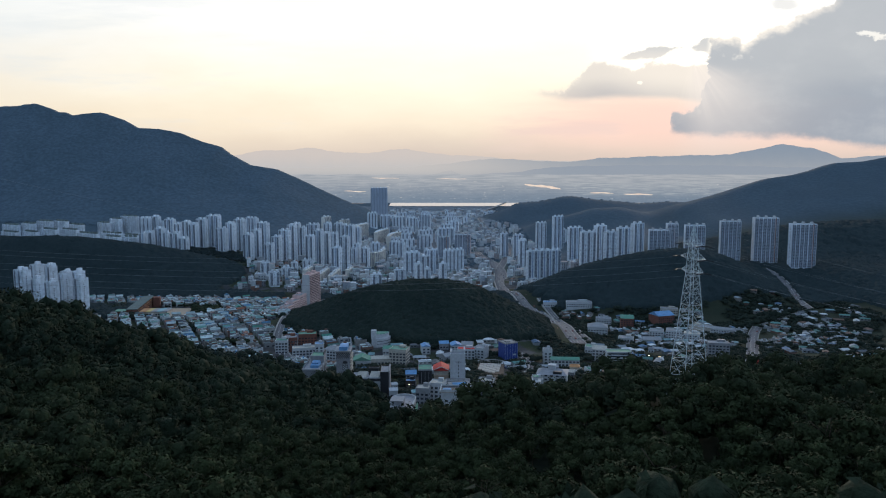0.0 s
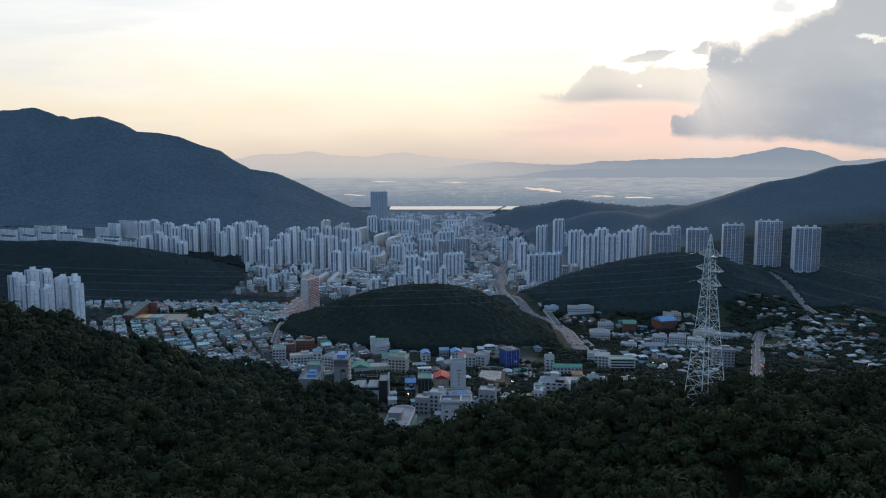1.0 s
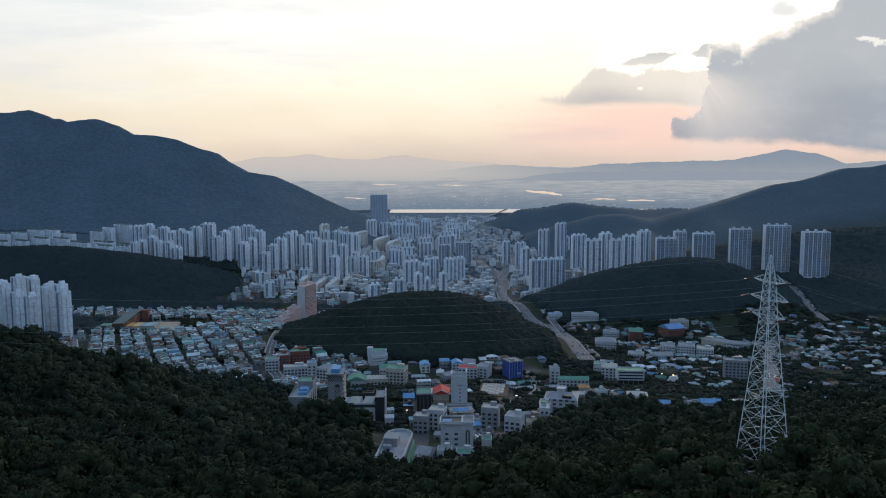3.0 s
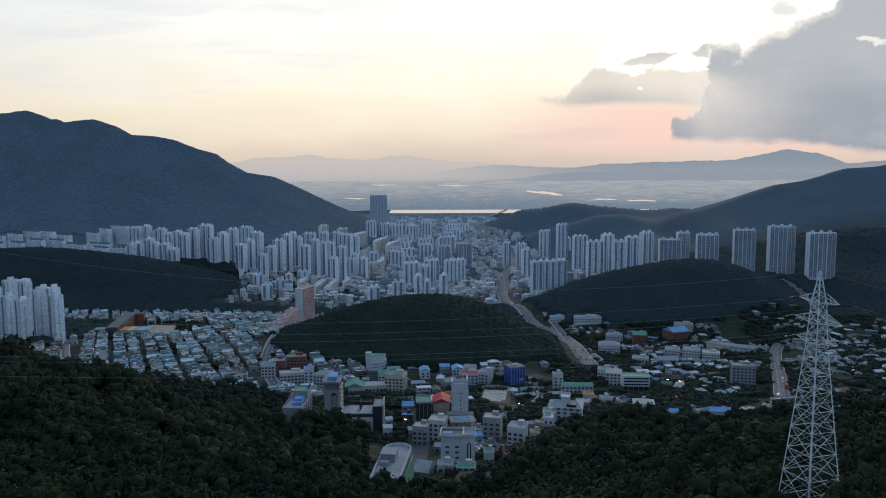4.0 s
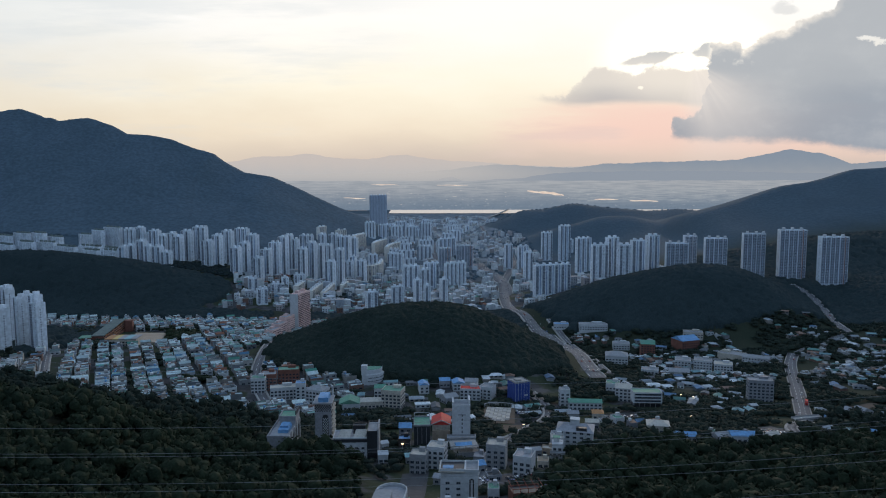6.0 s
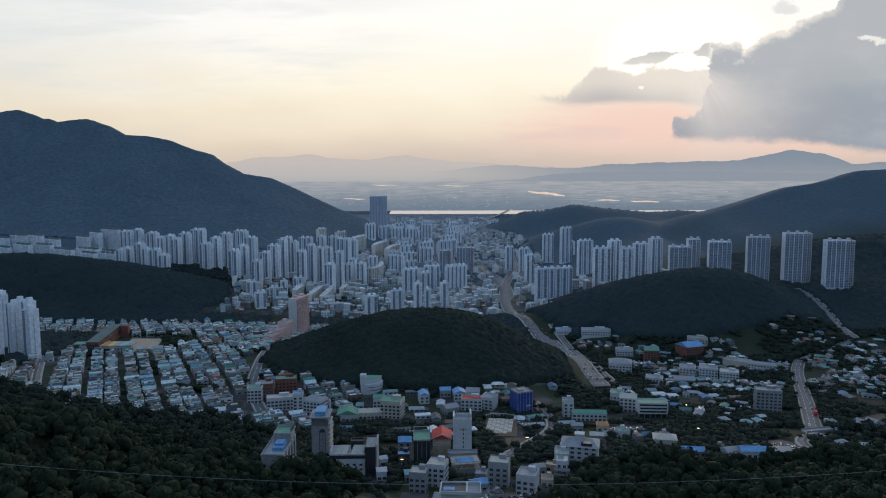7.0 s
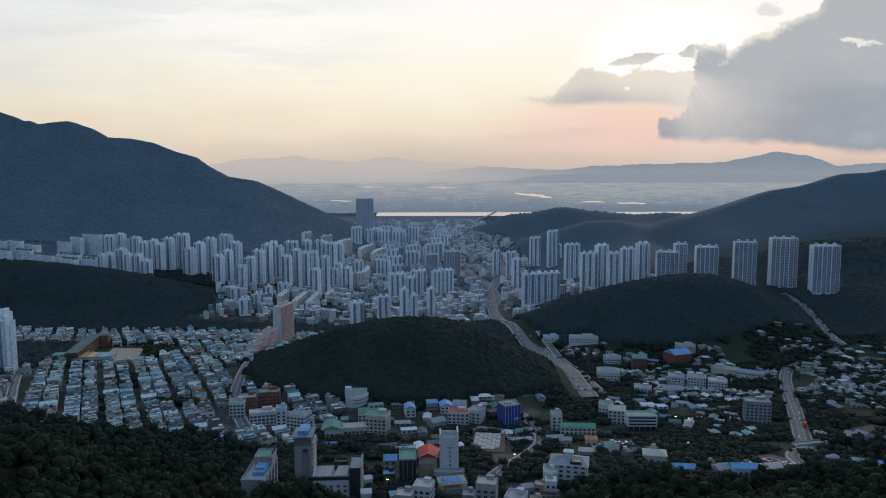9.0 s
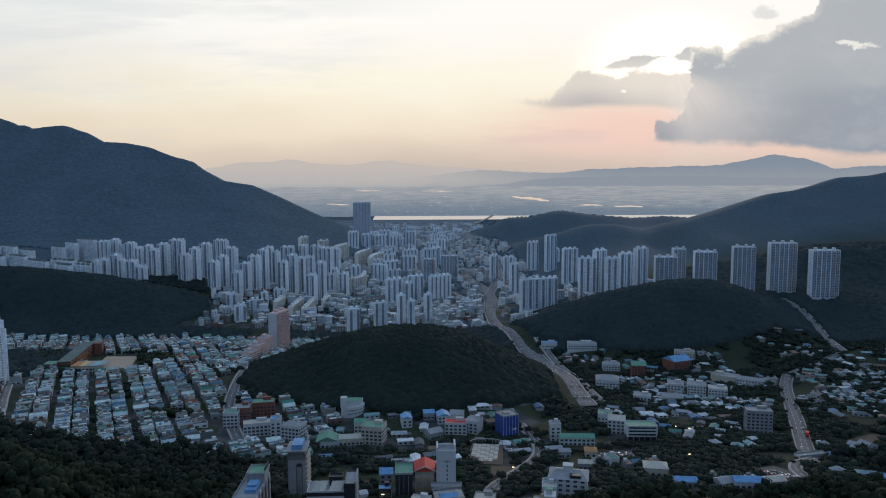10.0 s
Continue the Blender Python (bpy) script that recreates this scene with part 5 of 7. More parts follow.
def curved_block():
    x, y = -72, 800
    z = g(x, y)
    top = thing("curved_building", pose(x, y, z, 0, 0, 0), "pale blue-white building with a curved green-topped front", "building")
    o = [(-10, 7), (-10, -8), (-4, -9)] + [(-4 + 14 * math.sin(a), 5 - 14 * math.cos(a)) for a in np.linspace(.1, 1.45, 8)] + [(10, 7)]
    part("wall", Solid().prism(o, -6, 8), WHITE, top)
    part("upper_wall", Solid().prism([(a * .92 - .6, b * .86 + 1) for a, b in o], 8.005, 12.5), WHITE, top)
    part("roof", Solid().prism([(a * .86 - .6, b * .8 + 1) for a, b in o], 12.51, 12.8), GREEN_ROOF, top, "green coated roof")
    part("stair_tower", Solid().box(-10.5, -5, -8.5, -2, 8.006, 17), WHITE, top)
    for f in range(5):
        part("window_band", Solid().prism([(a * 1.004, b * 1.004) for a, b in o[2:]], f * 3.1 + .6 + 1, f * 3.1 + 2.1), GLASS, top) if f < 2 else None
    OCCUPIED.append((x, y, 14))


def plaza():
    x, y = 44, 706
    z = g(x, y) + .4
    top = thing("paved_terrace", pose(x, y, z + 2.5, -4, 0, -8), "sloping terrace of pale paving slabs with a curved rail", "terrace")
    part("base", Solid().prism([(-14, -38), (15, -38), (13, 12), (-12, 12)], -6, .1), EARTH, top, "bare earth round the terrace")
    for i in range(6):
        for j in range(12):
            if not (i < 2 and j < 3 - i) and not (i == 5 and j == 0):
                part("slab", Solid().box(-10.6 + i * 3.5, -7.4 + i * 3.5, -31.5 + j * 3.5, -28.3 + j * 3.5, .101, .45 + .06 * ((i * 3 + j) % 3)), CREAM if (i + j) % 3 else CONCRETE, top)
    rail = Solid()
    pts = [(13 * math.cos(a), 9 + 8 * math.sin(a), 3) for a in np.linspace(-.15, math.pi + .15, 16)]
    for a, b in zip(pts[:-1], pts[1:]):
        rail.beam(a, b, .8, .5).beam(a, (a[0], a[1], 0), .25)
    part("rail", rail, PALE, top, "curved pale canopy rail")
    OCCUPIED.extend([(x, y, 18), (x + 1, y - 22, 17), (x + 2, y - 44, 12)])


def school():
    x, y, turn = -445.5, 1053, 9.8
    z = g(x, y)
    top = thing("school", pose(x, y, z, 0, 0, turn), "long brick school with ochre columns and grey-green roof", "school")
    part("wall", Solid().box(-7, 7, -56, 50, -8, 13), BRICK, top)
    part("roof", Solid().box(-7.6, 7.6, -56.6, 50.6, 13.002, 14), ROOF_FELT, top, "grey-green flat roof")
    cols = Solid()
    for k in range(26):
        cols.box(7.01, 7.13, -55 + k * 4, -54.5 + k * 4, 0, 13)
    part("colonnade", cols, ORANGE, top, "ochre facade columns")
    part("glazing", quads_mesh("glazing", [quad_y(7.04, -53.9 + k * 4, -51.2 + k * 4, 1 + f * 3.2, 3 + f * 3.2) for k in range(25) for f in range(4)], GLASS), None, top, kind="stuff")
    part("end_wing", Solid().box(-22, -7.01, -56, -42, -8, 11), BRICK, top)
    part("end_wing_roof", Solid().box(-22.5, -7.7, -56.5, -41.5, 11.002, 11.8), GREEN_ROOF, top)
    part("far_wing", Solid().box(7.91, 18, 40, 50, -8, 13), BRICK, top)
    OCCUPIED.extend([(x, y + s, 14) for s in (-50, -30, -10, 10, 30, 48)])
    gx, gy = -392, 973
    gz = g(gx, gy)
    hall = thing("school_hall", pose(gx, gy, gz, 0, 0, 4), "long pale school hall with a striped orange roof end", "school")
    part("wall", Solid().box(-18, 18, -11, 11, -8, 9), CREAM, hall)
    for x0, x1, mat, word in ((-18.6, -9.4, ORANGE, "orange roof strip"), (-9.4, -3, YELLOW, "yellow roof strip"), (-3, 4, PALE, "pale roof strip"), (4, 12, TEAL, "teal roof strip"), (12, 18.6, PALE, "pale roof strip")):
        part("roof_strip", Solid().box(x0 + .003, x1 - .003, -11.6, 11.6, 9.002, 9.9), mat, hall, word)
    part("glazing", quads_mesh("glazing", [quad_x(-17 + k * 3.8, -14.4 + k * 3.8, -11.04, 1 + f * 3.4, 3 + f * 3.4) for k in range(9) for f in range(2)], GLASS), None, hall, kind="stuff")
    OCCUPIED.extend([(gx + s, gy, 12) for s in (-20, 0, 20)])
    px, py = -384, 1032
    yard = Solid()
    pts = [(-18, -30), (26, -38), (4, 46), (-38, 48)]
    yard.add([(px + a, py + b, g(px + a, py + b) + 1.0) for a, b in pts] + [(px + a, py + b, g(px + a, py + b) - 3) for a, b in pts], [(0, 1, 2, 3), (4, 5, 1, 0), (5, 6, 2, 1), (6, 7, 3, 2), (7, 4, 0, 3)])
    tagged(new("playground", yard.mesh("playground", SAND)), "bare sandy school playground", "playground", kind="structure")
    OCCUPIED.extend([(px - 4, py, 30), (px - 18, py + 36, 26), (px + 16, py - 34, 22)])


def pink_block():
    x, y = -224, 1212
    z = g(x, y)
    top = thing("pink_apartment_block", pose(x, y, z, 0, 0, 74), "tall pink balcony apartment block with a white gable", "apartment block")
    h = 25 - z
    part("wall", Solid().box(-20, 20, -6.5, 6.5, -8, h), PINK, top)
    part("gable", Solid().box(-20.4, -20.005, -6.7, 6.7, -8, h + .8), WHITE, top, "white gable wall")
    part("roof", Solid().box(-20, 20, -6.6, 6.6, h + .005, h + .9).box(-12, -6, -3, 3, h + .9, h + 4.5).box(6, 12, -3, 3, h + .9, h + 4.5), PINK, top)
    for f in range(int(h / 2.8)):
        part("balcony", Solid().box(-19.5, 19.5, -7.6, -6.505, f * 2.8 + .2, f * 2.8 + 1.2), PINK, top)
    part("glazing", quads_mesh("glazing", [quad_x(-19 + k * 3.9, -16 + k * 3.9, -6.54, f * 2.8 + 1.2, f * 2.8 + 2.6) for k in range(10) for f in range(int(h / 2.8))], GLASS), None, top, kind="stuff")
    OCCUPIED.append((x, y, 18))
    for a, b, hh in ((-236, 1170, 24), (-241, 1142, 16), (-245, 1118, 10)):
        block(a, b, 24, hh, 13, 74, PINK, PALE, "stepped pink low-rise below the pink apartment block", name="pink_low_rise", group="pink low-rises")


hotel_with_pool()
checkered_tower()
low_dark_building()
arena()
white_hospital()
white_tower()
red_hall()
black_building()
grey_roofed_block()
blue_site()
curved_block()
plaza()
school()
pink_block()

def yard(points, mat, label, name="pavement", lift=.35, steps=12):
    """A paved patch that follows the ground between four corners."""
    a, b, c, d = (np.array(p, float) for p in points)
    n = steps + 1
    q = np.linspace(0, 1, n)
    U, V = np.meshgrid(q, q)
    P = (a * (1 - U[..., None]) + b * U[..., None]) * (1 - V[..., None]) + (d * (1 - U[..., None]) + c * U[..., None]) * V[..., None]
    X, Y = P[..., 0], P[..., 1]
    verts = np.stack([X, Y, ground(X, Y) + lift], -1).reshape(-1, 3)
    i, j = np.meshgrid(np.arange(steps), np.arange(steps))
    k = (j * n + i).ravel()
    faces = [tuple(f) for f in np.stack([k, k + 1, k + n + 1, k + n], 1)]
    edge = [i for i in range(n)] + [i * n + n - 1 for i in range(1, n)] + [n * n - 1 - i for i in range(1, n)] + [(n - 1 - i) * n for i in range(1, n - 1)]
    m = len(verts)
    verts = [tuple(v) for v in verts] + [(verts[e][0], verts[e][1], verts[e][2] - 2.5) for e in edge]
    for e in range(len(edge)):
        f = (e + 1) % len(edge)
        faces.append((edge[e], m + e, m + f, edge[f]))
    tagged(new(name, mesh_of(name, verts, faces, mat)), label, "yard", kind="structure")
    mid = (a + b + c + d) / 4
    for s in (a, b, c, d):
        for t in (.3, .75):
            p = mid + (s - mid) * t
            OCCUPIED.append((p[0], p[1], np.hypot(*(s - mid)) * .3))


def framed_building():
    """A bare concrete frame with a blue sheet roof over its middle."""
    x, y = 10.5, 573
    top = thing("concrete_frame_building", pose(x, y, g(x, y), 0, 0, 10), "grey concrete building frame with a blue sheet roof", "building")
    part("wall", Solid().box(-8.5, 8.5, -6, 6.5, -5, 4.2), GREY, top)
    for z in (4.3, 7.4):
        part("floor_slab", Solid().box(-9, 9, -6.5, 7, z, z + .35), CONCRETE, top)
    for a in (-8.6, -4.3, 0, 4.3, 8.6):
        for b in (-6.1, 6.6):
            part("post", Solid().box(a - .22, a + .22, b - .22, b + .22, 4.66, 9.6 if b > 0 else 8.6), CONCRETE, top)
    for b in (-6.1, 6.6):
        part("beam", Solid().box(-9, 9, b - .2, b + .2, 8.61 if b < 0 else 9.61, 9.0 if b < 0 else 10.0), CONCRETE, top)
    part("roof", Solid().gable(-6, 5, -4.4, 3.4, 7.76, 9.4), BLUE_ROOF, top, "blue sheet roof")
    OCCUPIED.append((x, y, 12))


def terrace_house():
    """A slim house with stacked balconies."""
    x, y = 69, 552
    top = thing("terrace_house", pose(x, y, g(x, y), 0, 0, -10), "slim white house with stacked balconies among trees", "house")
    part("wall", Solid().box(-3.2, 3.6, -3, 5, -5, 11), WHITE, top)
    for z in (2.6, 5.4):
        part("balcony", Solid().box(-4.2, 5.2, -6, -3.01, z, z + .3).parapet(-4.2, 5.2, -6, -3.01, z + .3, z + 1.1, .12), PALE, top)
    part("stair_head", Solid().box(-2.2, 1.4, 0, 3.6, 11.01, 13.8), WHITE, top)
    part("head_roof", Solid().box(-2.6, 1.8, -.4, 4, 13.81, 14.1), GREEN_ROOF, top, "green roof slab")
    wall_windows(top, -3, 3.4, -3, .2, 3, 2, 1.7, 1.5, 2.8)
    OCCUPIED.extend([(x, y, 8), (x, y - 10, 7)])


def rust_frame_building():
    """A low building with a rust-red roof frame and a round blue tank."""
    x, y = 39, 464
    top = thing("rust_framed_building", pose(x, y, g(x, y), 0, 0, 9), "low brown building with a rust-red roof frame", "building")
    part("wall", Solid().walled(-8, 8, -5, 5, -6, 4.4), BRICK, top)
    part("roof", Solid().box(-7.69, 7.69, -4.69, 4.69, 4.42, 4.6), DARK, top, "dark flat roof")
    for a in (-8, -4, 0, 4, 8):
        part("frame_post", Solid().box(a - .15, a + .15, -5.2, -4.9, 5.31, 7.4), RED_BROWN, top)
        part("rafter", Solid().beam((a, -5.05, 7.4), (a, 5, 8.0), .25), RED_BROWN, top)
    part("frame_rail", Solid().box(-8.3, 8.3, -5.25, -4.95, 7.41, 7.7), RED_BROWN, top)
    part("annex", Solid().box(8.02, 12.6, -5.6, 2, -6, 5.2), PALE, top)
    part("roof_tank", Solid().drum(10.4, -1.6, 5.21, 6.9, 1.3, 1.3, 14).drum(10.4, -1.6, 6.9, 7.4, 1.3, .4, 14), BLUE_NET, top, "round dark blue tank")
    OCCUPIED.extend([(x - 5, y, 8), (x + 6, y, 9), (x - 4, y - 13, 11), (x + 6, y - 13, 11), (x - 4, y - 27, 9), (x + 4, y - 29, 8)])


def pillared_house(x, y, turn):
    """A white three-storey house on a dark recessed ground floor."""
    top = thing("pillared_building", pose(x, y, g(x, y), 0, 0, turn), "white three-storey building over a dark open ground floor", "building")
    part("base", Solid().box(-12, 12, -4.5, 6, -5, 4.6), DARK, top, "dark recessed ground floor")
    for k in range(6):
        part("pillar", Solid().box(-12.4 + k * 4.85, -11.9 + k * 4.85, -6.6, -6.1, -4, 4.6), PALE, top)
    part("wall", Solid().walled(-12.8, 12.8, -7, 7, 4.61, 13.6), WHITE, top)
    part("roof", Solid().box(-12.4, 12.4, -6.6, 6.6, 13.62, 13.8), GREEN_ROOF, top, "green coated roof")
    for f in range(3):
        part("window_strip", Solid().box(-11.6, 11.6, -7.06, -7.002, 5.8 + f * 2.9, 7.3 + f * 2.9), GLASS, top)
    OCCUPIED.extend([(x - 7, y, 9), (x + 7, y, 9), (x, y - 13, 11)])


def foot_bridge():
    """The slab that carries a lane across the straight road."""
    x, y = 293, 679
    top = thing("bridge_slab", pose(x, y, g(x, y) + 1.4, 0, 0, 12), "pale concrete slab bridge across the road", "bridge")
    part("deck", Solid().box(-13, 13, -3, 3, 0, .9), CONCRETE, top)
    for b in (-3.2, 3.01):
        part("rail", Solid().box(-13, 13, b, b + .19, 0, 1.9), PALE, top)
    for a in (-12, 11):
        part("abutment", Solid().box(a, a + 1, -2.9, 2.9, -5, -.01), CONCRETE, top)


def car_lot(cx, cy, nx, ny, turn, label, group):
    """Rows of parked cars on a paved lot."""
    for i in range(nx):
        for j in range(ny):
            if rng.random() < .8:
                a = radians(turn)
                u, v = (i - nx / 2) * 3.0, (j - ny / 2) * 6.4
                x, y = cx + u * math.cos(a) - v * math.sin(a), cy + u * math.sin(a) + v * math.cos(a)
                tagged(copy_thing(CAR, pose(x, y, g(x, y) + .4, 0, 0, turn + rng.choice((0, 180)))), label, "car", group)


RED_BROWN = material("rust_red_paint", (.22, .06, .04), .75, grain=1.2, patch=.2, amount=.5)
framed_building()
terrace_house()
rust_frame_building()
pillared_house(181, 748, -3)
foot_bridge()
yard([(26, 486), (62, 504), (60, 536), (24, 520)], YARD, "cracked asphalt yard between small buildings")
yard([(-30, 462), (-14, 458), (-12, 536), (-28, 530)], YARD, "worn asphalt forecourt below the white building")
yard([(130, 672), (166, 678), (164, 706), (126, 704)], YARD, "worn paved car park in the valley")
yard([(228, 590), (256, 604), (250, 650), (226, 640)], YARD, "asphalt lot at the edge of the wood")
yard([(352, 716), (398, 742), (392, 758), (346, 732)], EARTH, "bare sandy track above the wood")
yard([(42, 634), (62, 638), (58, 660), (44, 662)], EARTH, "bare brown earth below the paved terrace")


# smaller buildings, each with its own walls and roof: x, y, width, height, depth, turn
for row, (wm, rm, kind, label) in zip(
        [(-151, 760, 24, 11, 11, 14), (-133, 751, 9, 18, 10, 8), (-117, 748, 17, 14, 14, -20), (-171, 790, 14, 15, 16, 10), (-155, 803, 20, 15, 14, 10), (-178, 777, 13, 14, 12, 5), (-86, 732, 18, 6, 16, 4),
         (-67, 735, 20, 6, 11, 6), (-62, 765, 10, 9, 11, 0), (-48, 738, 18, 15, 16, -12), (-22, 776, 9, 8, 13, 10), (2, 748, 13, 6, 12, 30), (22, 760, 19, 10, 12, -6), (38, 764, 12, 11, 14, -25)],
        [(WHITE, CREAM, "flat", "long white school-like building with a sloping site"), (WHITE, BLUE_ROOF, "flat", "narrow pale blue stair tower building"), (WHITE, PALE, "hip", "white building with a pale hipped roof"),
         (BRICK, PALE, "flat", "red-brown brick low-rise flats"), (BRICK, GREEN_ROOF, "flat", "red-brown brick low-rise with a green roof"), (WHITE, GREEN_ROOF, "flat", "white low-rise with a green roof edge"),
         (WHITE, GREEN_ROOF, "cross", "hall with a teal sheet roof"), (CREAM, CREAM, "gable", "long low cream-roofed shed"), (WHITE, GREEN_ROOF, "gable", "white house with a teal roof"), (CREAM, GREEN_ROOF, "flat", "tall cream and green building by the trees"),
         (WHITE, BLUE_ROOF, "cross", "shed with a pale blue roof"), (GREY, PALE, "gable", "low shed with white roof sheets"), (WHITE, RED_ROOF, "flat", "white building with a brick-red roof edge"), (WHITE, PALE, "flat", "white corner building with flat roof")]):
    block(*row[:2], row[2], row[3], row[4], row[5], wm, rm, label, roof=kind)
for row, (wm, rm, kind, label) in zip(
        [(11, 784, 11, 7, 13, 8), (24, 790, 12, 6, 12, -10), (-2, 790, 10, 6, 10, 5), (-31, 622, 9, 10, 11, 2), (-7, 546, 11, 14, 11, -14), (30, 542, 12, 15, 11, -12), (45, 524, 11, 12, 12, -20),  (-18, 536, 10, 12, 10, -10),
         (-13, 436, 8, 4, 15, -18), (-2.4, 441, 8, 4, 8, -4), (9, 444, 10, 2, 9, -4), (-42, 556, 6, 6, 7, 10), (74, 582, 9, 8, 9, -6)],
        [(WHITE, BLUE_ROOF, "cross", "shed with a wide pale blue roof"), (WHITE, PALE, "gable", "white-roofed shed under the knoll"), (GREY, BLUE_ROOF, "gable", "small house with a blue roof"), (GREY, BLUE_ROOF, "gable", "small house with a light blue roof"),
         (WHITE, CREAM, "flat", "white three-storey house with a stair head"), (PALE, CREAM, "flat", "pale four-storey building with balconies"), (WHITE, GREY, "flat", "white house with a dark roof deck"), 
         (PALE, CREAM, "flat", "grey house with an external stair"), (GREY, GREY, "gable", "long grey sheet roof beside the white building"), (WHITE, PALE, "flat", "white low house with a blue-white front"),
         (WHITE, GREEN_ROOF, "flat", "small white annex with a green roof"), (WHITE, WHITE, "gable", "small white gabled shed at the wood's edge"), (WHITE, CREAM, "flat", "white house among trees with a terrace")]):
    block(*row[:2], row[2], row[3], row[4], row[5], wm, rm, label, roof=kind)
for row, (wm, rm, kind, label) in zip(
        [(106, 744, 9, 15, 9, 0), (122, 731, 29, 7, 10, -4), (125, 692, 9, 5, 10, -8), (165, 808, 13, 9, 14, -16), (167, 774, 15, 13, 14, -16), (157, 632, 16, 6, 13, -12), (166, 598, 14, 4, 9, -6), (189, 592, 11, 4, 10, 15), (203, 590, 18, 5, 10, -5), (296, 775, 22, 20, 13, -12), (338, 694, 12, 4, 22, -62), (350, 702, 9, 4, 20, -62), (291, 586, 16, 5, 10, -18), (222, 594, 14, 4, 9, 6)],
        [(WHITE, PALE, "flat", "slim white stair tower building"), (WHITE, GREEN_ROOF, "gable", "long white hall with a green roof"), (CREAM, ORANGE, "hip", "small house with a tan roof"), (WHITE, GREEN_ROOF, "flat", "white building with a green roof edge"),
         (WHITE, CREAM, "gable", "white building with a cream pitched roof"), (CREAM, CREAM, "hip", "house with a broad tan roof"), (GREY, BLUE_ROOF, "gable", "shed with a bright blue roof"),
         (GREY, PALE, "gable", "shed with patched pale roof sheets"), (WHITE, BLUE_ROOF, "gable", "long shed with light blue roof sheets"), (GREY, PALE, "flat", "grey six-storey block with brown edges"),
         (GREY, GREY, "gable", "long grey sheet-roofed shed by the track"), (GREY, PALE, "gable", "narrow pale sheet-roofed shed by the track"), (GREY, BLUE_ROOF, "gable", "shed with a light blue sheet roof at the wood"), (PALE, CREAM, "gable", "shed with a tan sheet roof by the lot")]):
    block(*row[:2], row[2], row[3], row[4], row[5], wm, rm, label, roof=kind)
for row, (wm, rm, kind, label) in zip(
        [(215, 1146, 40, 8, 16, -6), (172, 1166, 22, 6, 14, -6), (205, 960, 26, 12, 22, -12), (266, 1045, 18, 17, 18, -10), (326, 1075, 28, 12, 24, 20), (284, 958, 18, 10, 18, -18), (300, 935, 20, 13, 16, -20), (320, 925, 20, 10, 16, -20),
         (364, 1010, 19, 8, 30, 50), (384, 985, 31, 7, 12, -30), (240, 1080, 22, 8, 14, -8), (345, 1100, 26, 8, 14, -14), (228, 900, 18, 7, 14, -20), (262, 905, 22, 5, 14, -10)],
        [(WHITE, PALE, "flat", "long white two-storey showroom"), (WHITE, BLUE_ROOF, "flat", "white service hall with a blue canopy"), (WHITE, PALE, "hip", "big white hall with a pale roof"), (BRICK, GREEN_ROOF, "gable", "red building with a green pitched roof"),
         (BRICK, BLUE_ROOF, "gable", "brick hall with a blue pitched roof"), (WHITE, PALE, "flat", "white three-storey building with flat roof"), (WHITE, PALE, "flat", "white three-storey block with window bands"), (WHITE, CREAM, "flat", "white wing with a pale gable"),
         (CREAM, PALE, "flat", "long low cream works building"), (WHITE, PALE, "gable", "long white-roofed shed by the road"), (WHITE, GREY, "flat", "white workshop with grey roof"), (CREAM, GREY, "flat", "cream workshop with grey roof"), (WHITE, PALE, "flat", "white depot with roof units"), (WHITE, PALE, "gable", "low depot with white roof sheets")]):
    block(*row[:2], row[2], row[3], row[4], row[5], wm, rm, label, roof=kind)
for row, (wm, rm, kind, label) in zip(
        [(23, 471, 6, 6, 8, -3), (17, 532, 9, 5, 8, 20), (20, 556, 7, 4, 9, -10), (6, 574, 8, 4, 6, 0), (56, 560, 7, 5, 6, 15), (75, 588, 7, 9, 7, 12), (66, 566, 9, 4, 6, -18), (-30, 590, 8, 8, 8, 2), (-44, 588, 5, 5, 6, 24), (58, 536, 7, 4, 8, -8), (26, 512, 8, 3, 6, 12), (-4, 512, 9, 4, 7, -14), (-24, 556, 7, 5, 7, 8), (90, 628, 9, 5, 8, 20), (112, 652, 10, 5, 8, -10), (134, 662, 8, 6, 9, 14), (104, 690, 9, 5, 8, 0)],
        [(WHITE, GREEN_ROOF, "flat", "small white annex with a green deck"), (PALE, BLUE_ROOF, "gable", "low shed with a pale blue sheet roof"), (GREY, GREY, "flat", "small grey house with a flat roof"), (PALE, PALE, "gable", "porch shed beside the white tower"), (GREY, PALE, "gable", "small shed with pale roof sheets"),
         (WHITE, PALE, "flat", "narrow white house with a balcony"), (SAND, CREAM, "flat", "low tan yard building"), (DARK, BLUE_ROOF, "flat", "dark house with a blue roof deck"), (WHITE, WHITE, "gable", "small white tent-roofed shed"), (CREAM, SAND, "flat", "low sandy-roofed hut in a yard"),
         (GREY, DARK, "flat", "low dark garage by the yard"), (GREY, GREY, "gable", "grey shed with a worn roof"), (PALE, TEAL, "hip", "small house with a teal roof"), (WHITE, PALE, "hip", "small white house among trees"), (GREY, CREAM, "gable", "shed with a tan sheet roof"), (WHITE, GREEN_ROOF, "flat", "white house with a green roof deck"), (PALE, GREY, "gable", "grey-roofed house by the lane")]):
    block(*row[:2], row[2], row[3], row[4], row[5], wm, rm, label, roof=kind)


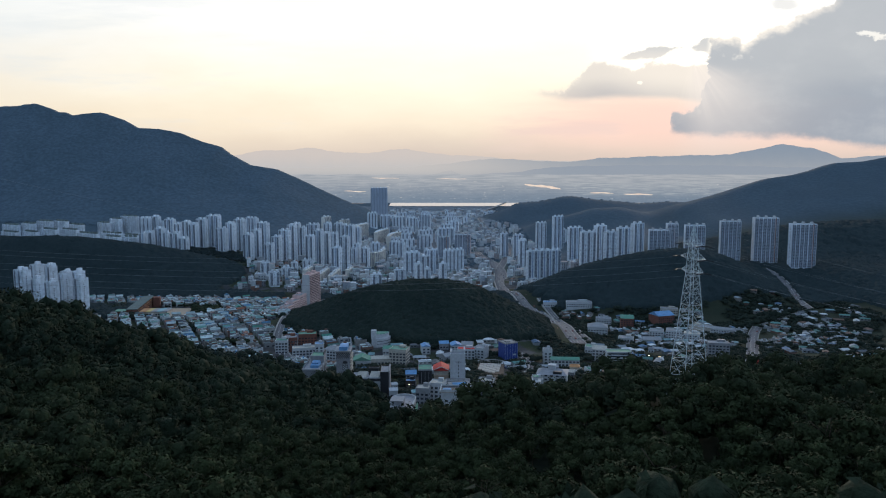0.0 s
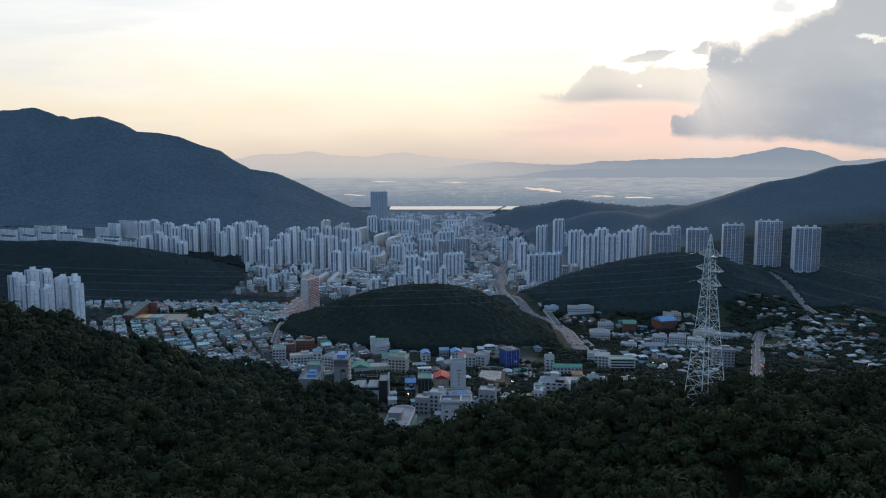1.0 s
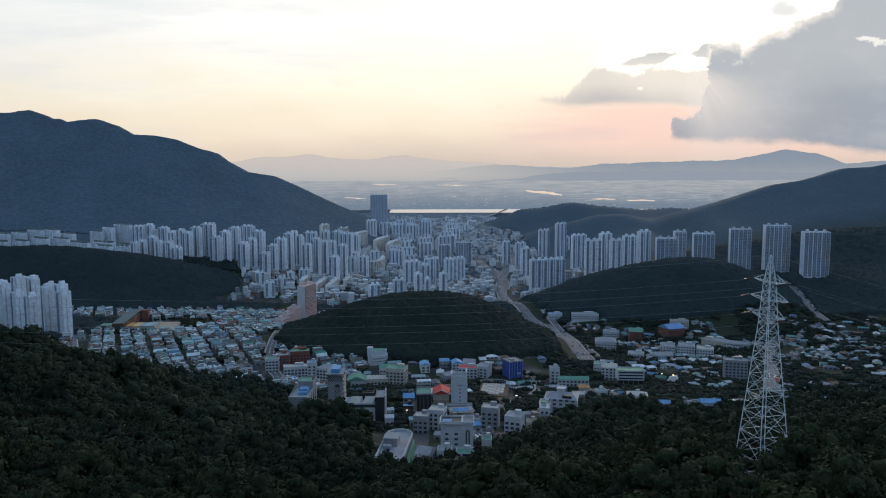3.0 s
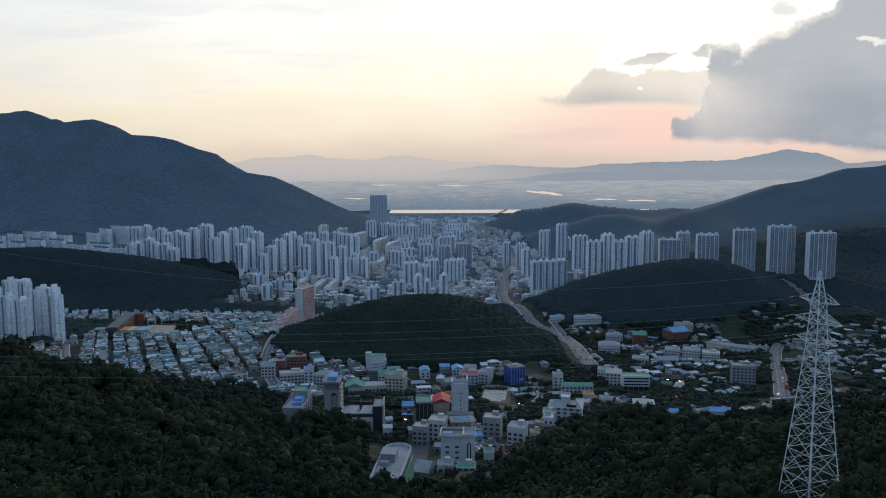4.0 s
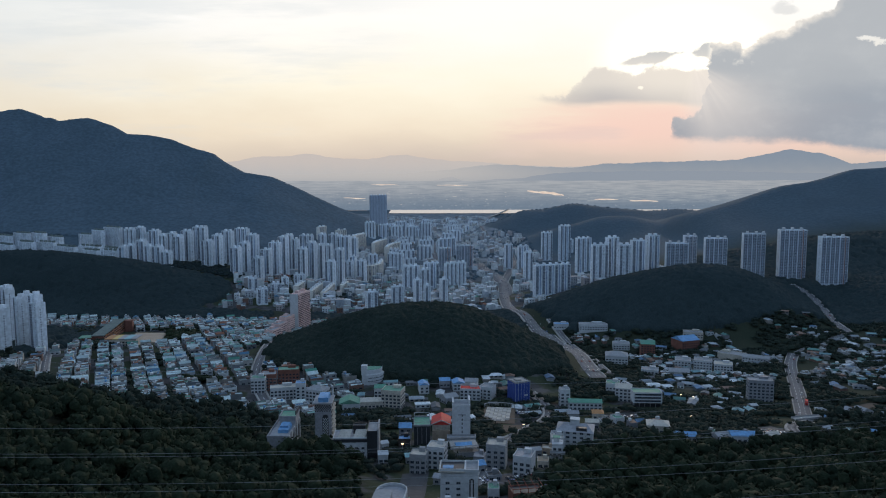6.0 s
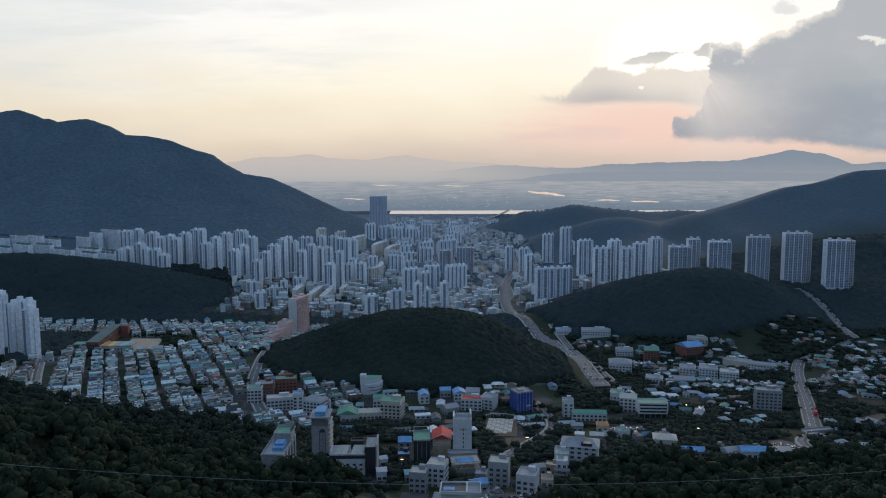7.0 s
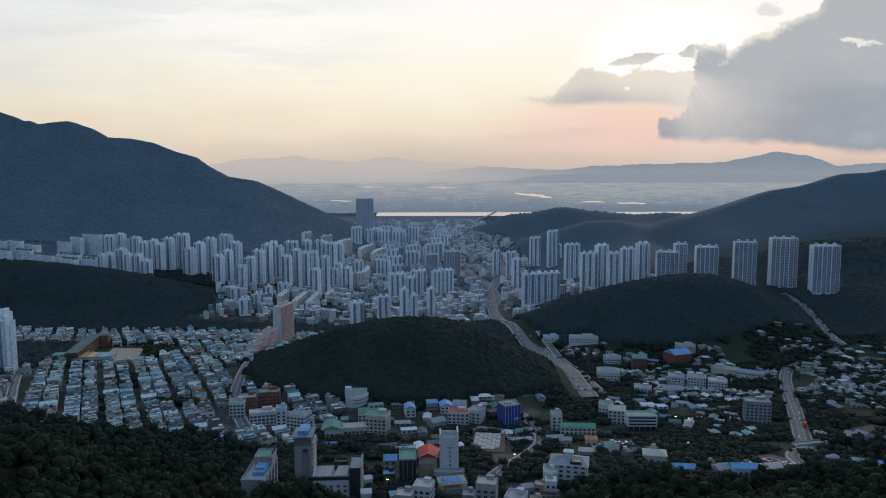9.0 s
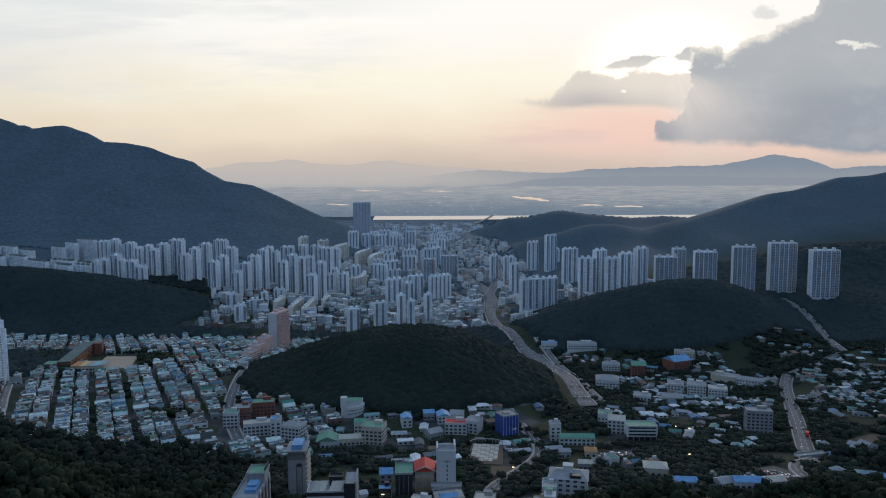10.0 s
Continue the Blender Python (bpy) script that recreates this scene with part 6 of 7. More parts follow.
# ---- houses of the village and the side valleys ----
def house_kind(k, rng):
    """One house: walls with a parapet, roof, stair head, windows, sometimes a tank."""
    w, d, h = rng.uniform(9.4, 12.6), rng.uniform(5.8, 7.4), rng.choice((3.4, 4.0, 5.8, 6.2, 4.4, 7.0))
    top = thing("house", Matrix(), "small flat-roofed rendered house in a dense village", "house", "village houses")
    wall, roof = Solid(), Solid()
    if k % 5 < 4:
        wall.walled(-w / 2, w / 2, -d / 2, d / 2, -4, h, .8, .25)
        roof.box(-w / 2 + .26, w / 2 - .26, -d / 2 + .26, d / 2 - .26, h + .01, h + .2)
        sx, sy = rng.choice((-1, 1)) * w * .22, d * .18
        part('stair_room', Solid().box(sx - 1.5, sx + 1.5, sy - 1.6, sy + 1.6, h + .21, h + 2.4), WALLS, top)
    else:
        wall.box(-w / 2, w / 2, -d / 2, d / 2, -4, h - 2)
        roof.gable(-w / 2 - .5, w / 2 + .5, -d / 2 - .6, d / 2 + .6, h - 2, h + .4)
    floors = 1 if h < 5 else 2
    panes = window_rows(-w / 2, w / 2, -d / 2 - .03, -.2, floors if k % 5 < 4 else 1, 2, .5, 1.3, 2.8)
    panes += window_rows(-d / 2, d / 2, w / 2 + .03, -.2, 1, 2, .4, 1.3, 2.8, "y")
    part("wall", wall, WALLS, top)
    part("roof", roof, ROOFS, top)
    part("glazing", quads_mesh("glazing", panes, GLASS), None, top, kind="stuff")
    if k % 3 == 0:
        part("water_tank", Solid().drum(-w * .25, -d * .2, h + .2, h + 1.7, .9, .9, 10).drum(-w * .25, -d * .2, h + 1.7, h + 2.1, .9, .3, 10), BLUE_ROOF if k % 2 else CREAM, top, "round rooftop water tank")
    return top


def shed_kind(k, rng):
    """A low building with a pitched sheet roof."""
    w, d, h = rng.uniform(6, 14), rng.uniform(5.5, 9), rng.uniform(2.6, 4.4)
    top = thing("shed", Matrix(), "low house with a pitched sheet roof among trees", "house", "sheds and houses in the side valley")
    wall, roof = Solid().box(-w / 2, w / 2, -d / 2, d / 2, -3, h), Solid()
    (roof.gable if k % 2 else roof.hip)(-w / 2 - .5, w / 2 + .5, -d / 2 - .6, d / 2 + .6, h, h + d * .2)
    if k % 3 == 0:
        part('lean_to', Solid().box(w / 2 + .01, w / 2 + 4, -d / 2 + 1, d / 2 - 1, -3, h - .8), SHED_ROOFS, top)
    part("wall", wall, WALLS, top)
    part("roof", roof, SHED_ROOFS, top)
    part("glazing", quads_mesh("glazing", window_rows(-w / 2, w / 2, -d / 2 - .03, 0, 1, max(2, int(w / 4))), GLASS), None, top, kind="stuff")
    return top


rng = random.Random(11)
VILLAGE_KINDS, SHED_KINDS = [], []


def put_kind(kinds, maker, many, x, y, turn):
    k = rng.randrange(many)
    m = pose(x, y, g(x, y), 0, 0, turn)
    while len(kinds) <= k:
        kinds.append(None)
    if kinds[k] is None:
        kinds[k] = maker(k, rng)
        kinds[k].matrix_basis = m
        return kinds[k]
    return copy_thing(kinds[k], m)


def village():
    """Lots along parallel streets; beyond the nearest 300 houses they stand as one mass."""
    way = np.array((-.42, .907))
    side = np.array((.907, .42))
    lots = []
    for i in range(-26, 24):
        off = 25.6 + 31.5 * (i // 2) + (i % 2) * 13.5
        for j in range(-9, 104):
            p = np.array((-305, 672)) + side * (off + rng.uniform(-.7, .7)) + way * (j * 7.3 + rng.uniform(-.9, .9) + 5 * math.sin(i * 1.7))
            lots.append((p[0], p[1]))
    lots = [(x, y) for x, y in lots if in_town(x, y) > .5 and (-475 < x < -85 or (x < -85 and y > 1110)) and 655 < y < 1330 and rng.random() > .11]
    lots = [(x, y) for x, y in lots if clear_of(x, y, 3.6) and not (-215 < x < -180 and y < 800 and rng.random() < .4)]
    lots = [(x, y) for x, y in lots if math.hypot((x + 242) / 26, (y - 800) / 13) > 1 and math.hypot((x + 352) / 26, (y - 1052) / 34) > 1 and math.hypot((x + 492) / 18, (y - 1062) / 36) > 1]
    lots.sort(key=lambda p: p[1])
    turn0 = 24.8
    for x, y in lots[:300]:
        put_kind(VILLAGE_KINDS, house_kind, 18, x, y, turn0 + rng.choice((0, 180)) + rng.uniform(-4, 4))
        OCCUPIED.append((x, y, 4))
    return lots[300:]


def mass_of_houses(lots, label, name, size=(7.5, 11), tall=(5.5, 9.5), turn0=24.8, wide=1.0, turns=(0, 90), mats=(WALLS_MASS, ROOFS_MASS)):
    """Houses too small and many to pick apart, as walls, roofs and windows."""
    wall, roof, panes = Solid(), Solid(), []
    for x, y in lots:
        w, d, h, z = rng.uniform(*size) * wide, rng.uniform(*size), rng.uniform(*tall) * (1 if y < 3300 else .5), g(x, y)
        a = radians(turn0 + rng.choice(turns) + rng.uniform(-5, 5))
        c, s = math.cos(a), math.sin(a)
        one, cap = Solid(), Solid()
        one.box(-w / 2, w / 2, -d / 2, d / 2, -4, h + .5)
        if rng.random() < .75:
            cap.box(-w / 2 + .3, w / 2 - .3, -d / 2 + .3, d / 2 - .3, h + .3, h + .62)
            one.box(w * .1, w * .4, 0, d * .35, h, h + 2.4)
        else:
            cap.gable(-w / 2 - .4, w / 2 + .4, -d / 2 - .4, d / 2 + .4, h + .5, h + 2.4)
        q = window_rows(-w / 2, w / 2, -d / 2 - .05, 0, max(1, int(h / 3)), max(2, int(w / 4)), .5)
        turn = lambda p: (x + p[0] * c - p[1] * s, y + p[0] * s + p[1] * c, z + p[2])
        wall.add([turn(p) for p in one.v], one.f)
        roof.add([turn(p) for p in cap.v], cap.f)
        panes += [[turn(p) for p in pq] for pq in q]
    top = thing(name, Matrix(), label, "houses", kind="stuff")
    part("wall", wall, mats[0], top, kind="stuff")
    part("roof", roof, mats[1], top, kind="stuff")
    part("glazing", quads_mesh("glazing", panes, GLASS), None, top, kind="stuff")


REST = village()
mass_of_houses(REST, "dense mass of small flat-roofed village houses", "village_mass", (5.8, 7.6), (3.4, 8), wide=1.55, turns=(0, 0, 0, 90))


def side_valley():
    placed, tries = 0, 0
    while placed < 165 and tries < 9000:
        tries += 1
        x, y = rng.uniform(115, 640), rng.uniform(590, 1180)
        if in_town(x, y) < .3 or (x < 280 and y < 700) or wave(x * 2.2, y * 1.9) < -.05 or x > y * .62 or not clear_of(x, y, 5.5):
            continue
        put_kind(SHED_KINDS, shed_kind, 12, x, y, rng.choice((-20, 10, 60, 100)) + rng.uniform(-8, 8))
        OCCUPIED.append((x, y, 6))
        placed += 1
    lots = []
    for cx, cy, many, reach in ((470, 985, 48, 40), (515, 975, 34, 36), (437, 890, 34, 28), (300, 965, 34, 34), (385, 985, 34, 28), (470, 900, 30, 34), (250, 1000, 26, 28), (270, 890, 34, 28), (330, 870, 22, 26), (500, 1060, 18, 28), (200, 1120, 26, 24), (350, 1080, 24, 26), (146, 660, 16, 18), (200, 600, 14, 12)):
        for _ in range(many):
            a, r = rng.uniform(0, 6.283), reach * math.sqrt(rng.random())
            x, y = cx + r * 1.6 * math.cos(a), cy + r * math.sin(a)
            if clear_of(x, y, 3.2):
                lots.append((x, y))
                OCCUPIED.append((x, y, 3.0))
    mass_of_houses(lots, "clusters of tiny sheds and houses among trees", "hamlet_mass", (4.5, 8), (2.6, 4.6), 10, 1.3, mats=(WALLS_MASS, ROOFS_SHED))
    placed, tries = 0, 0
    while placed < 36 and tries < 4000:
        tries += 1
        x, y = rng.uniform(-190, 110), rng.uniform(500, 850)
        if in_town(x, y) < .5 or not clear_of(x, y, 5) or y < 660 + abs(x) * .2 or wave(x * 3, y * 2.4) < -.25:
            continue
        put_kind(SHED_KINDS, shed_kind, 12, x, y, rng.choice((0, 15, 90)) + rng.uniform(-8, 8))
        OCCUPIED.append((x, y, 6))
        placed += 1


side_valley()


def far_city():
    lots, tries = [], 0
    taken = set()
    while len(lots) < 1400 and tries < 40000:
        tries += 1
        y = rng.uniform(1300, 3950)
        x = rng.uniform(-420, 420)
        key = (int(x / 14), int(y / 19))
        if key in taken or in_town(x, y) < .55 or (y < 2600 and not clear_of(x, y, 5)) or wave(x * 1.5, y) < -.3:
            continue
        taken.add(key)
        lots.append((x, y))
    near, tries, taken = [], 0, set()
    while len(near) < 420 and tries < 30000:
        tries += 1
        x, y = rng.uniform(-420, 150), rng.uniform(1290, 1800)
        key = (int(x / 11), int(y / 13))
        if key in taken or in_town(x, y) < .45 or not clear_of(x, y, 2.5) or wave(x * 2.5, y * 1.6) < -.45:
            continue
        taken.add(key)
        near.append((x, y))
    mass_of_houses(near, "close-packed low houses and shops behind the knoll", "quarter_mass", (6.5, 10.5), (4, 11), 24)
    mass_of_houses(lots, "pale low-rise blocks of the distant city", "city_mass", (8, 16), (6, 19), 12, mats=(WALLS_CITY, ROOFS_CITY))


far_city()


# ---- cars ----
def car(label, group):
    top = thing("car", Matrix(), label, "car", group)
    body = Solid().add([(-.88, -2.2, .3), (.88, -2.2, .3), (.88, 2.2, .3), (-.88, 2.2, .3), (-.85, -2.25, .78), (.85, -2.25, .78), (.85, 2.2, .86), (-.85, 2.2, .86)],
                       [(3, 2, 1, 0), (4, 5, 6, 7), (0, 1, 5, 4), (1, 2, 6, 5), (2, 3, 7, 6), (3, 0, 4, 7)])
    body.add([(-.62, -.9, 1.42), (.62, -.9, 1.42), (.62, 1.1, 1.44), (-.62, 1.1, 1.44), (-.62, -.9, 1.36), (.62, -.9, 1.36), (.62, 1.1, 1.38), (-.62, 1.1, 1.38)],
             [(0, 1, 2, 3), (4, 5, 1, 0), (5, 6, 2, 1), (6, 7, 3, 2), (7, 4, 0, 3)])
    part("body", body, CAR_PAINT, top)
    part("cabin_glass", Solid().add([(-.8, -1.6, .79), (.8, -1.6, .79), (.8, 1.8, .85), (-.8, 1.8, .85), (-.61, -.9, 1.37), (.61, -.9, 1.37), (.61, 1.1, 1.39), (-.61, 1.1, 1.39)],
                                    [(0, 1, 5, 4), (1, 2, 6, 5), (2, 3, 7, 6), (3, 0, 4, 7)]), GLASS, top)
    wheels = Solid()
    for a in (-.86, .86):
        for b in (-1.4, 1.4):
            one = Solid().drum(0, 0, -.11, .11, .32, .32, 10)
            wheels.add([(a + p[2], b + p[1], .32 + p[0]) for p in one.v], one.f)
    part("wheel_set", wheels, RUBBER, top, kind="stuff")
    return top


CAR = car("small car in traffic on the avenue", "cars on the avenue")


def traffic():
    first = True
    for name, many, group, label in (("avenue", 116, "cars on the avenue", "small car in traffic on the avenue"), ("bridge_road", 12, "cars on the straight road", "small car on the straight road"), ("hill_road", 6, "cars on the hill road", "small car on the hill road")):
        line, z, width = ROADS[name]
        taken = set()
        while len(taken) < many:
            i, lane = rng.randrange(2, len(line) - 2), rng.randrange(6 if name == "avenue" else 2)
            if (i, lane) in taken:
                continue
            taken.add((i, lane))
            way = line[i + 1] - line[i - 1]
            a = math.atan2(way[1], way[0])
            n = 6 if name == "avenue" else 2
            off = -width / 2 + width * (lane + .5) / n
            p = line[i] + np.array((math.sin(a), -math.cos(a))) * off
            m = pose(p[0], p[1], z[i] + .02, 0, 0, math.degrees(a) - 90 + (180 if lane < n / 2 else 0))
            if first:
                CAR.matrix_basis, first = m, False
                continue
            tagged(copy_thing(CAR, m), label, "car", group)
    for cx, cy, nx, ny, turn, label, group in ((60, 712, 7, 3, 20, "parked car beside the paved terrace", "parked cars by the terrace"), 
                                               (22, 505, 2, 4, 10, "parked car beside the white building", "parked cars by the white building"), (190, 1125, 8, 2, -6, "parked car at the showroom", "parked cars at the showroom")):
        for i in range(nx):
            for j in range(ny):
                a = radians(turn)
                u, v = (i - nx / 2) * 2.8, (j - ny / 2) * 6.2
                x, y = cx + u * math.cos(a) - v * math.sin(a), cy + u * math.sin(a) + v * math.cos(a)
                if rng.random() < .85:
                    tagged(copy_thing(CAR, pose(x, y, g(x, y) + .05, 0, 0, turn + rng.choice((0, 180)))), label, "car", group)
        OCCUPIED.append((cx, cy, max(nx * 1.5, ny * 3.2)))


traffic()
car_lot(44, 512, 6, 3, 24, "parked car in the asphalt yard", "parked cars in the yard")
car_lot(147, 690, 9, 3, 8, "parked car in the paved car park", "parked cars in the car park")
car_lot(240, 618, 4, 5, 20, "parked car in the lot by the wood", "parked cars by the wood")


# ---- the far bridge over the river ----
def far_bridge():
    top = thing("bridge", Matrix(), "long pale road bridge crossing the distant river", "bridge")
    pts = [(228, 3880, -24), (290, 4080, -21), (330, 4250, -19), (372, 4460, -19), (404, 4630, -19)]
    line = smooth_line([(a, b) for a, b, _ in pts], 12)
    z = np.interp(line[:, 1], [p[1] for p in pts], [p[2] for p in pts])
    part("deck", grid_mesh("deck", *strip(line, z, -7, 7, 2.0), CONCRETE, smooth=False), None, top)
    for i in range(6, len(line) - 2, 6):
        x, y = line[i]
        part("pier", Solid().box(x - 5, x + 5, y - 2, y + 2, -34, z[i] - 1.9), CONCRETE, top)


far_bridge()


# ---- trees ----
def trunk_mesh(rng, height, r, limbs=5):
    s = Solid()
    bend = rng.uniform(-.3, .3, 2)
    pts = [(bend[0] * t * t * 2, bend[1] * t * t * 2, -1.5 + (height + 1.5) * t) for t in (0, .3, .6, 1)]
    for k in range(3):
        (x0, y0, z0), (x1, y1, z1) = pts[k], pts[k + 1]
        r0, r1, n = r * (1 - k * .27), r * (1 - (k + 1) * .27), 7
        ring = [(math.cos(6.283 * i / n), math.sin(6.283 * i / n)) for i in range(n)]
        s.add([(x0 + r0 * a, y0 + r0 * b, z0) for a, b in ring] + [(x1 + r1 * a, y1 + r1 * b, z1) for a, b in ring], [(i, (i + 1) % n, n + (i + 1) % n, n + i) for i in range(n)])
    for k in range(limbs):
        a, z = rng.uniform(0, 6.28), height * rng.uniform(.45, .9)
        s.beam((0, 0, z), (math.cos(a) * height * .28, math.sin(a) * height * .28, z + height * .2), r * .35)
    return s


def scatter(x0, x1, y0, y1, pitch, keep, rng):
    """Uneven spots over an area, roughly one every pitch metres, where keep says so."""
    xs, ys = np.meshgrid(np.arange(x0, x1, pitch), np.arange(y0, y1, pitch * .9))
    xs = (xs + (np.arange(xs.shape[0]) % 2)[:, None] * pitch / 2).ravel()
    ys = ys.ravel()
    xs, ys = xs + rng.uniform(-.42, .42, xs.shape) * pitch, ys + rng.uniform(-.42, .42, ys.shape) * pitch
    ok = keep(xs, ys)
    xs, ys = xs[ok], ys[ok]
    if len(OCCUPIED):
        occ = np.array(OCCUPIED)
        free = np.ones(len(xs), bool)
        for k in range(0, len(xs), 2000):
            d = (xs[k:k + 2000, None] - occ[None, :, 0]) ** 2 + (ys[k:k + 2000, None] - occ[None, :, 1]) ** 2
            free[k:k + 2000] = (d > (occ[None, :, 2] + pitch * .25) ** 2).all(1)
        xs, ys = xs[free], ys[free]
    return xs, ys


def ring_ball(rings, sides):
    """Vertices and triangles of a small ball, open below."""
    v = [(0, 0, 1.0)]
    for r in range(1, rings + 1):
        t = math.pi * .68 * r / rings
        v += [(math.sin(t) * math.cos(6.2832 * (k + r * .5) / sides), math.sin(t) * math.sin(6.2832 * (k + r * .5) / sides), math.cos(t)) for k in range(sides)]
    f = [(0, 1 + k, 1 + (k + 1) % sides) for k in range(sides)]
    for r in range(rings - 1):
        a, b = 1 + r * sides, 1 + (r + 1) * sides
        for k in range(sides):
            f += [(a + k, b + k, a + (k + 1) % sides), (a + (k + 1) % sides, b + k, b + (k + 1) % sides)]
    return np.array(v), np.array(f)


def lumpy_crown(rng, lumps, radius, height, lift, rings, sides, leaves, leaf, rough=.2):
    """A crown of uneven leafy lumps with sprays that break its outline: vertices and triangles."""
    ball, tri = ring_ball(rings, sides)
    vs, fs, n = [], [], 0
    for k in range(lumps):
        if k == 0:
            c, r = np.array((0, 0, height * (.78 if lumps > 1 else .4))), radius * (.36 if lumps > 5 else .55 if lumps > 1 else .95)
        else:
            a, q = 6.2832 * (k + rng.uniform(-.3, .3)) / max(1, lumps - 1), rng.uniform(.42, .72)
            c = np.array((math.cos(a) * radius * q, math.sin(a) * radius * q, height * rng.uniform(.25, .68)))
            r = radius * rng.uniform(.36, .55) * (7 / max(7, lumps)) ** .45
        v = ball * (1 + rng.normal(size=(len(ball), 1)) * rough) * np.array((1, 1, .82 if lumps > 1 else .42)) * r * (.74 if leaves > 20 else .95) + c
        vs.append(v), fs.append(tri + n)
        n += len(v)
        if leaves:
            d = rng.normal(size=(leaves, 3))
            d /= np.linalg.norm(d, axis=1)[:, None]
            d[:, 2] = np.where(d[:, 2] < -.3, -d[:, 2], d[:, 2])
            p = c + d * r * np.array((1, 1, .82 if lumps > 1 else .42)) * rng.uniform(.72 if leaves > 20 else .9, 1.25, (leaves, 1))
            n2 = d + rng.normal(size=d.shape) * .32
            n2 /= np.linalg.norm(n2, axis=1)[:, None]
            t = np.cross(n2, rng.normal(size=d.shape))
            t /= np.linalg.norm(t, axis=1)[:, None] + 1e-6
            b = np.cross(n2, t)
            s = leaf * rng.uniform(.55, 1.3, (leaves, 1))
            vs.append(np.stack([p - t * s * .7 - b * s * .4, p + t * s * .7 - b * s * .4, p + b * s * .9], 1).reshape(-1, 3))
            fs.append(np.arange(leaves * 3).reshape(-1, 3) + n)
            n += leaves * 3
    v = np.concatenate(vs)
    v[:, 2] += lift
    return v, np.concatenate(fs)


def plant_mass(name, label, xs, ys, kinds, rng, mat, size=(.66, 1.4), sink=.0):
    """A stretch of woodland as one thing of many crowns."""
    zs = ground(xs, ys)
    vs, fs, n = [], [], 0
    which = rng.integers(0, len(kinds), len(xs))
    for k, (v, f) in enumerate(kinds):
        idx = np.nonzero(which == k)[0]
        if not len(idx):
            continue
        a, s = rng.uniform(0, 6.283, len(idx)), rng.uniform(*size, len(idx)) * (1 + .25 * wave(xs[idx] * 4, ys[idx] * 4))
        c, sn = (np.cos(a) * s)[:, None], (np.sin(a) * s)[:, None]
        px = v[None, :, 0] * c - v[None, :, 1] * sn + xs[idx][:, None]
        py = v[None, :, 0] * sn + v[None, :, 1] * c + ys[idx][:, None]
        pz = v[None, :, 2] * (s * rng.uniform(.85, 1.2, len(idx)))[:, None] + (zs[idx] - sink)[:, None]
        vs.append(np.stack([px, py, pz], -1).reshape(-1, 3))
        fs.append((f[None] + (np.arange(len(idx)) * len(v))[:, None, None]).reshape(-1, 3) + n)
        n += len(idx) * len(v)
    me = grid_mesh(name, np.concatenate(vs), np.concatenate(fs), mat)
    return tagged(new(name, me), label, "trees", kind="stuff")


def crown_kinds(rng, many, lumps, radius, height, lift, rings, sides, leaves, leaf):
    return [lumpy_crown(rng, lumps, radius * rng.uniform(.85, 1.2), height * rng.uniform(.62, 1.22), lift, rings, sides, leaves, leaf, .15) for _ in range(many)]


def plant_domes(name, label, xs, ys, rng, mat):
    """Far forest: every crown a small uneven dome."""
    n, k = len(xs), 6
    a = np.arange(k) * 2 * math.pi / k
    rings = [(1.0, -.9), (.85, .35), (.5, .8)]
    base = np.concatenate([np.stack([np.cos(a + j * .5) * r, np.sin(a + j * .5) * r, np.full(k, z)], 1) for j, (r, z) in enumerate(rings)] + [np.array([[0, 0, 1.0]])])
    v = base[None] * (1 + rng.normal(size=(n, len(base), 1)) * .09)
    v = v * np.stack([rng.uniform(4, 9, n), rng.uniform(4, 9, n), rng.uniform(1.5, 4, n)], 1)[:, None, :]
    v += np.stack([xs, ys, ground(xs, ys)], 1)[:, None, :]
    f = []
    for j in range(2):
        for i in range(k):
            p, q = j * k + i, j * k + (i + 1) % k
            f += [(p, q, q + k), (p, q + k, p + k)]
    f += [(2 * k + i, 2 * k + (i + 1) % k, 3 * k) for i in range(k)]
    f = np.array(f)[None] + (np.arange(n) * len(base))[:, None, None]
    return tagged(new(name, grid_mesh(name, v.reshape(-1, 3), f.reshape(-1, 3), mat)), label, "trees", kind="stuff")


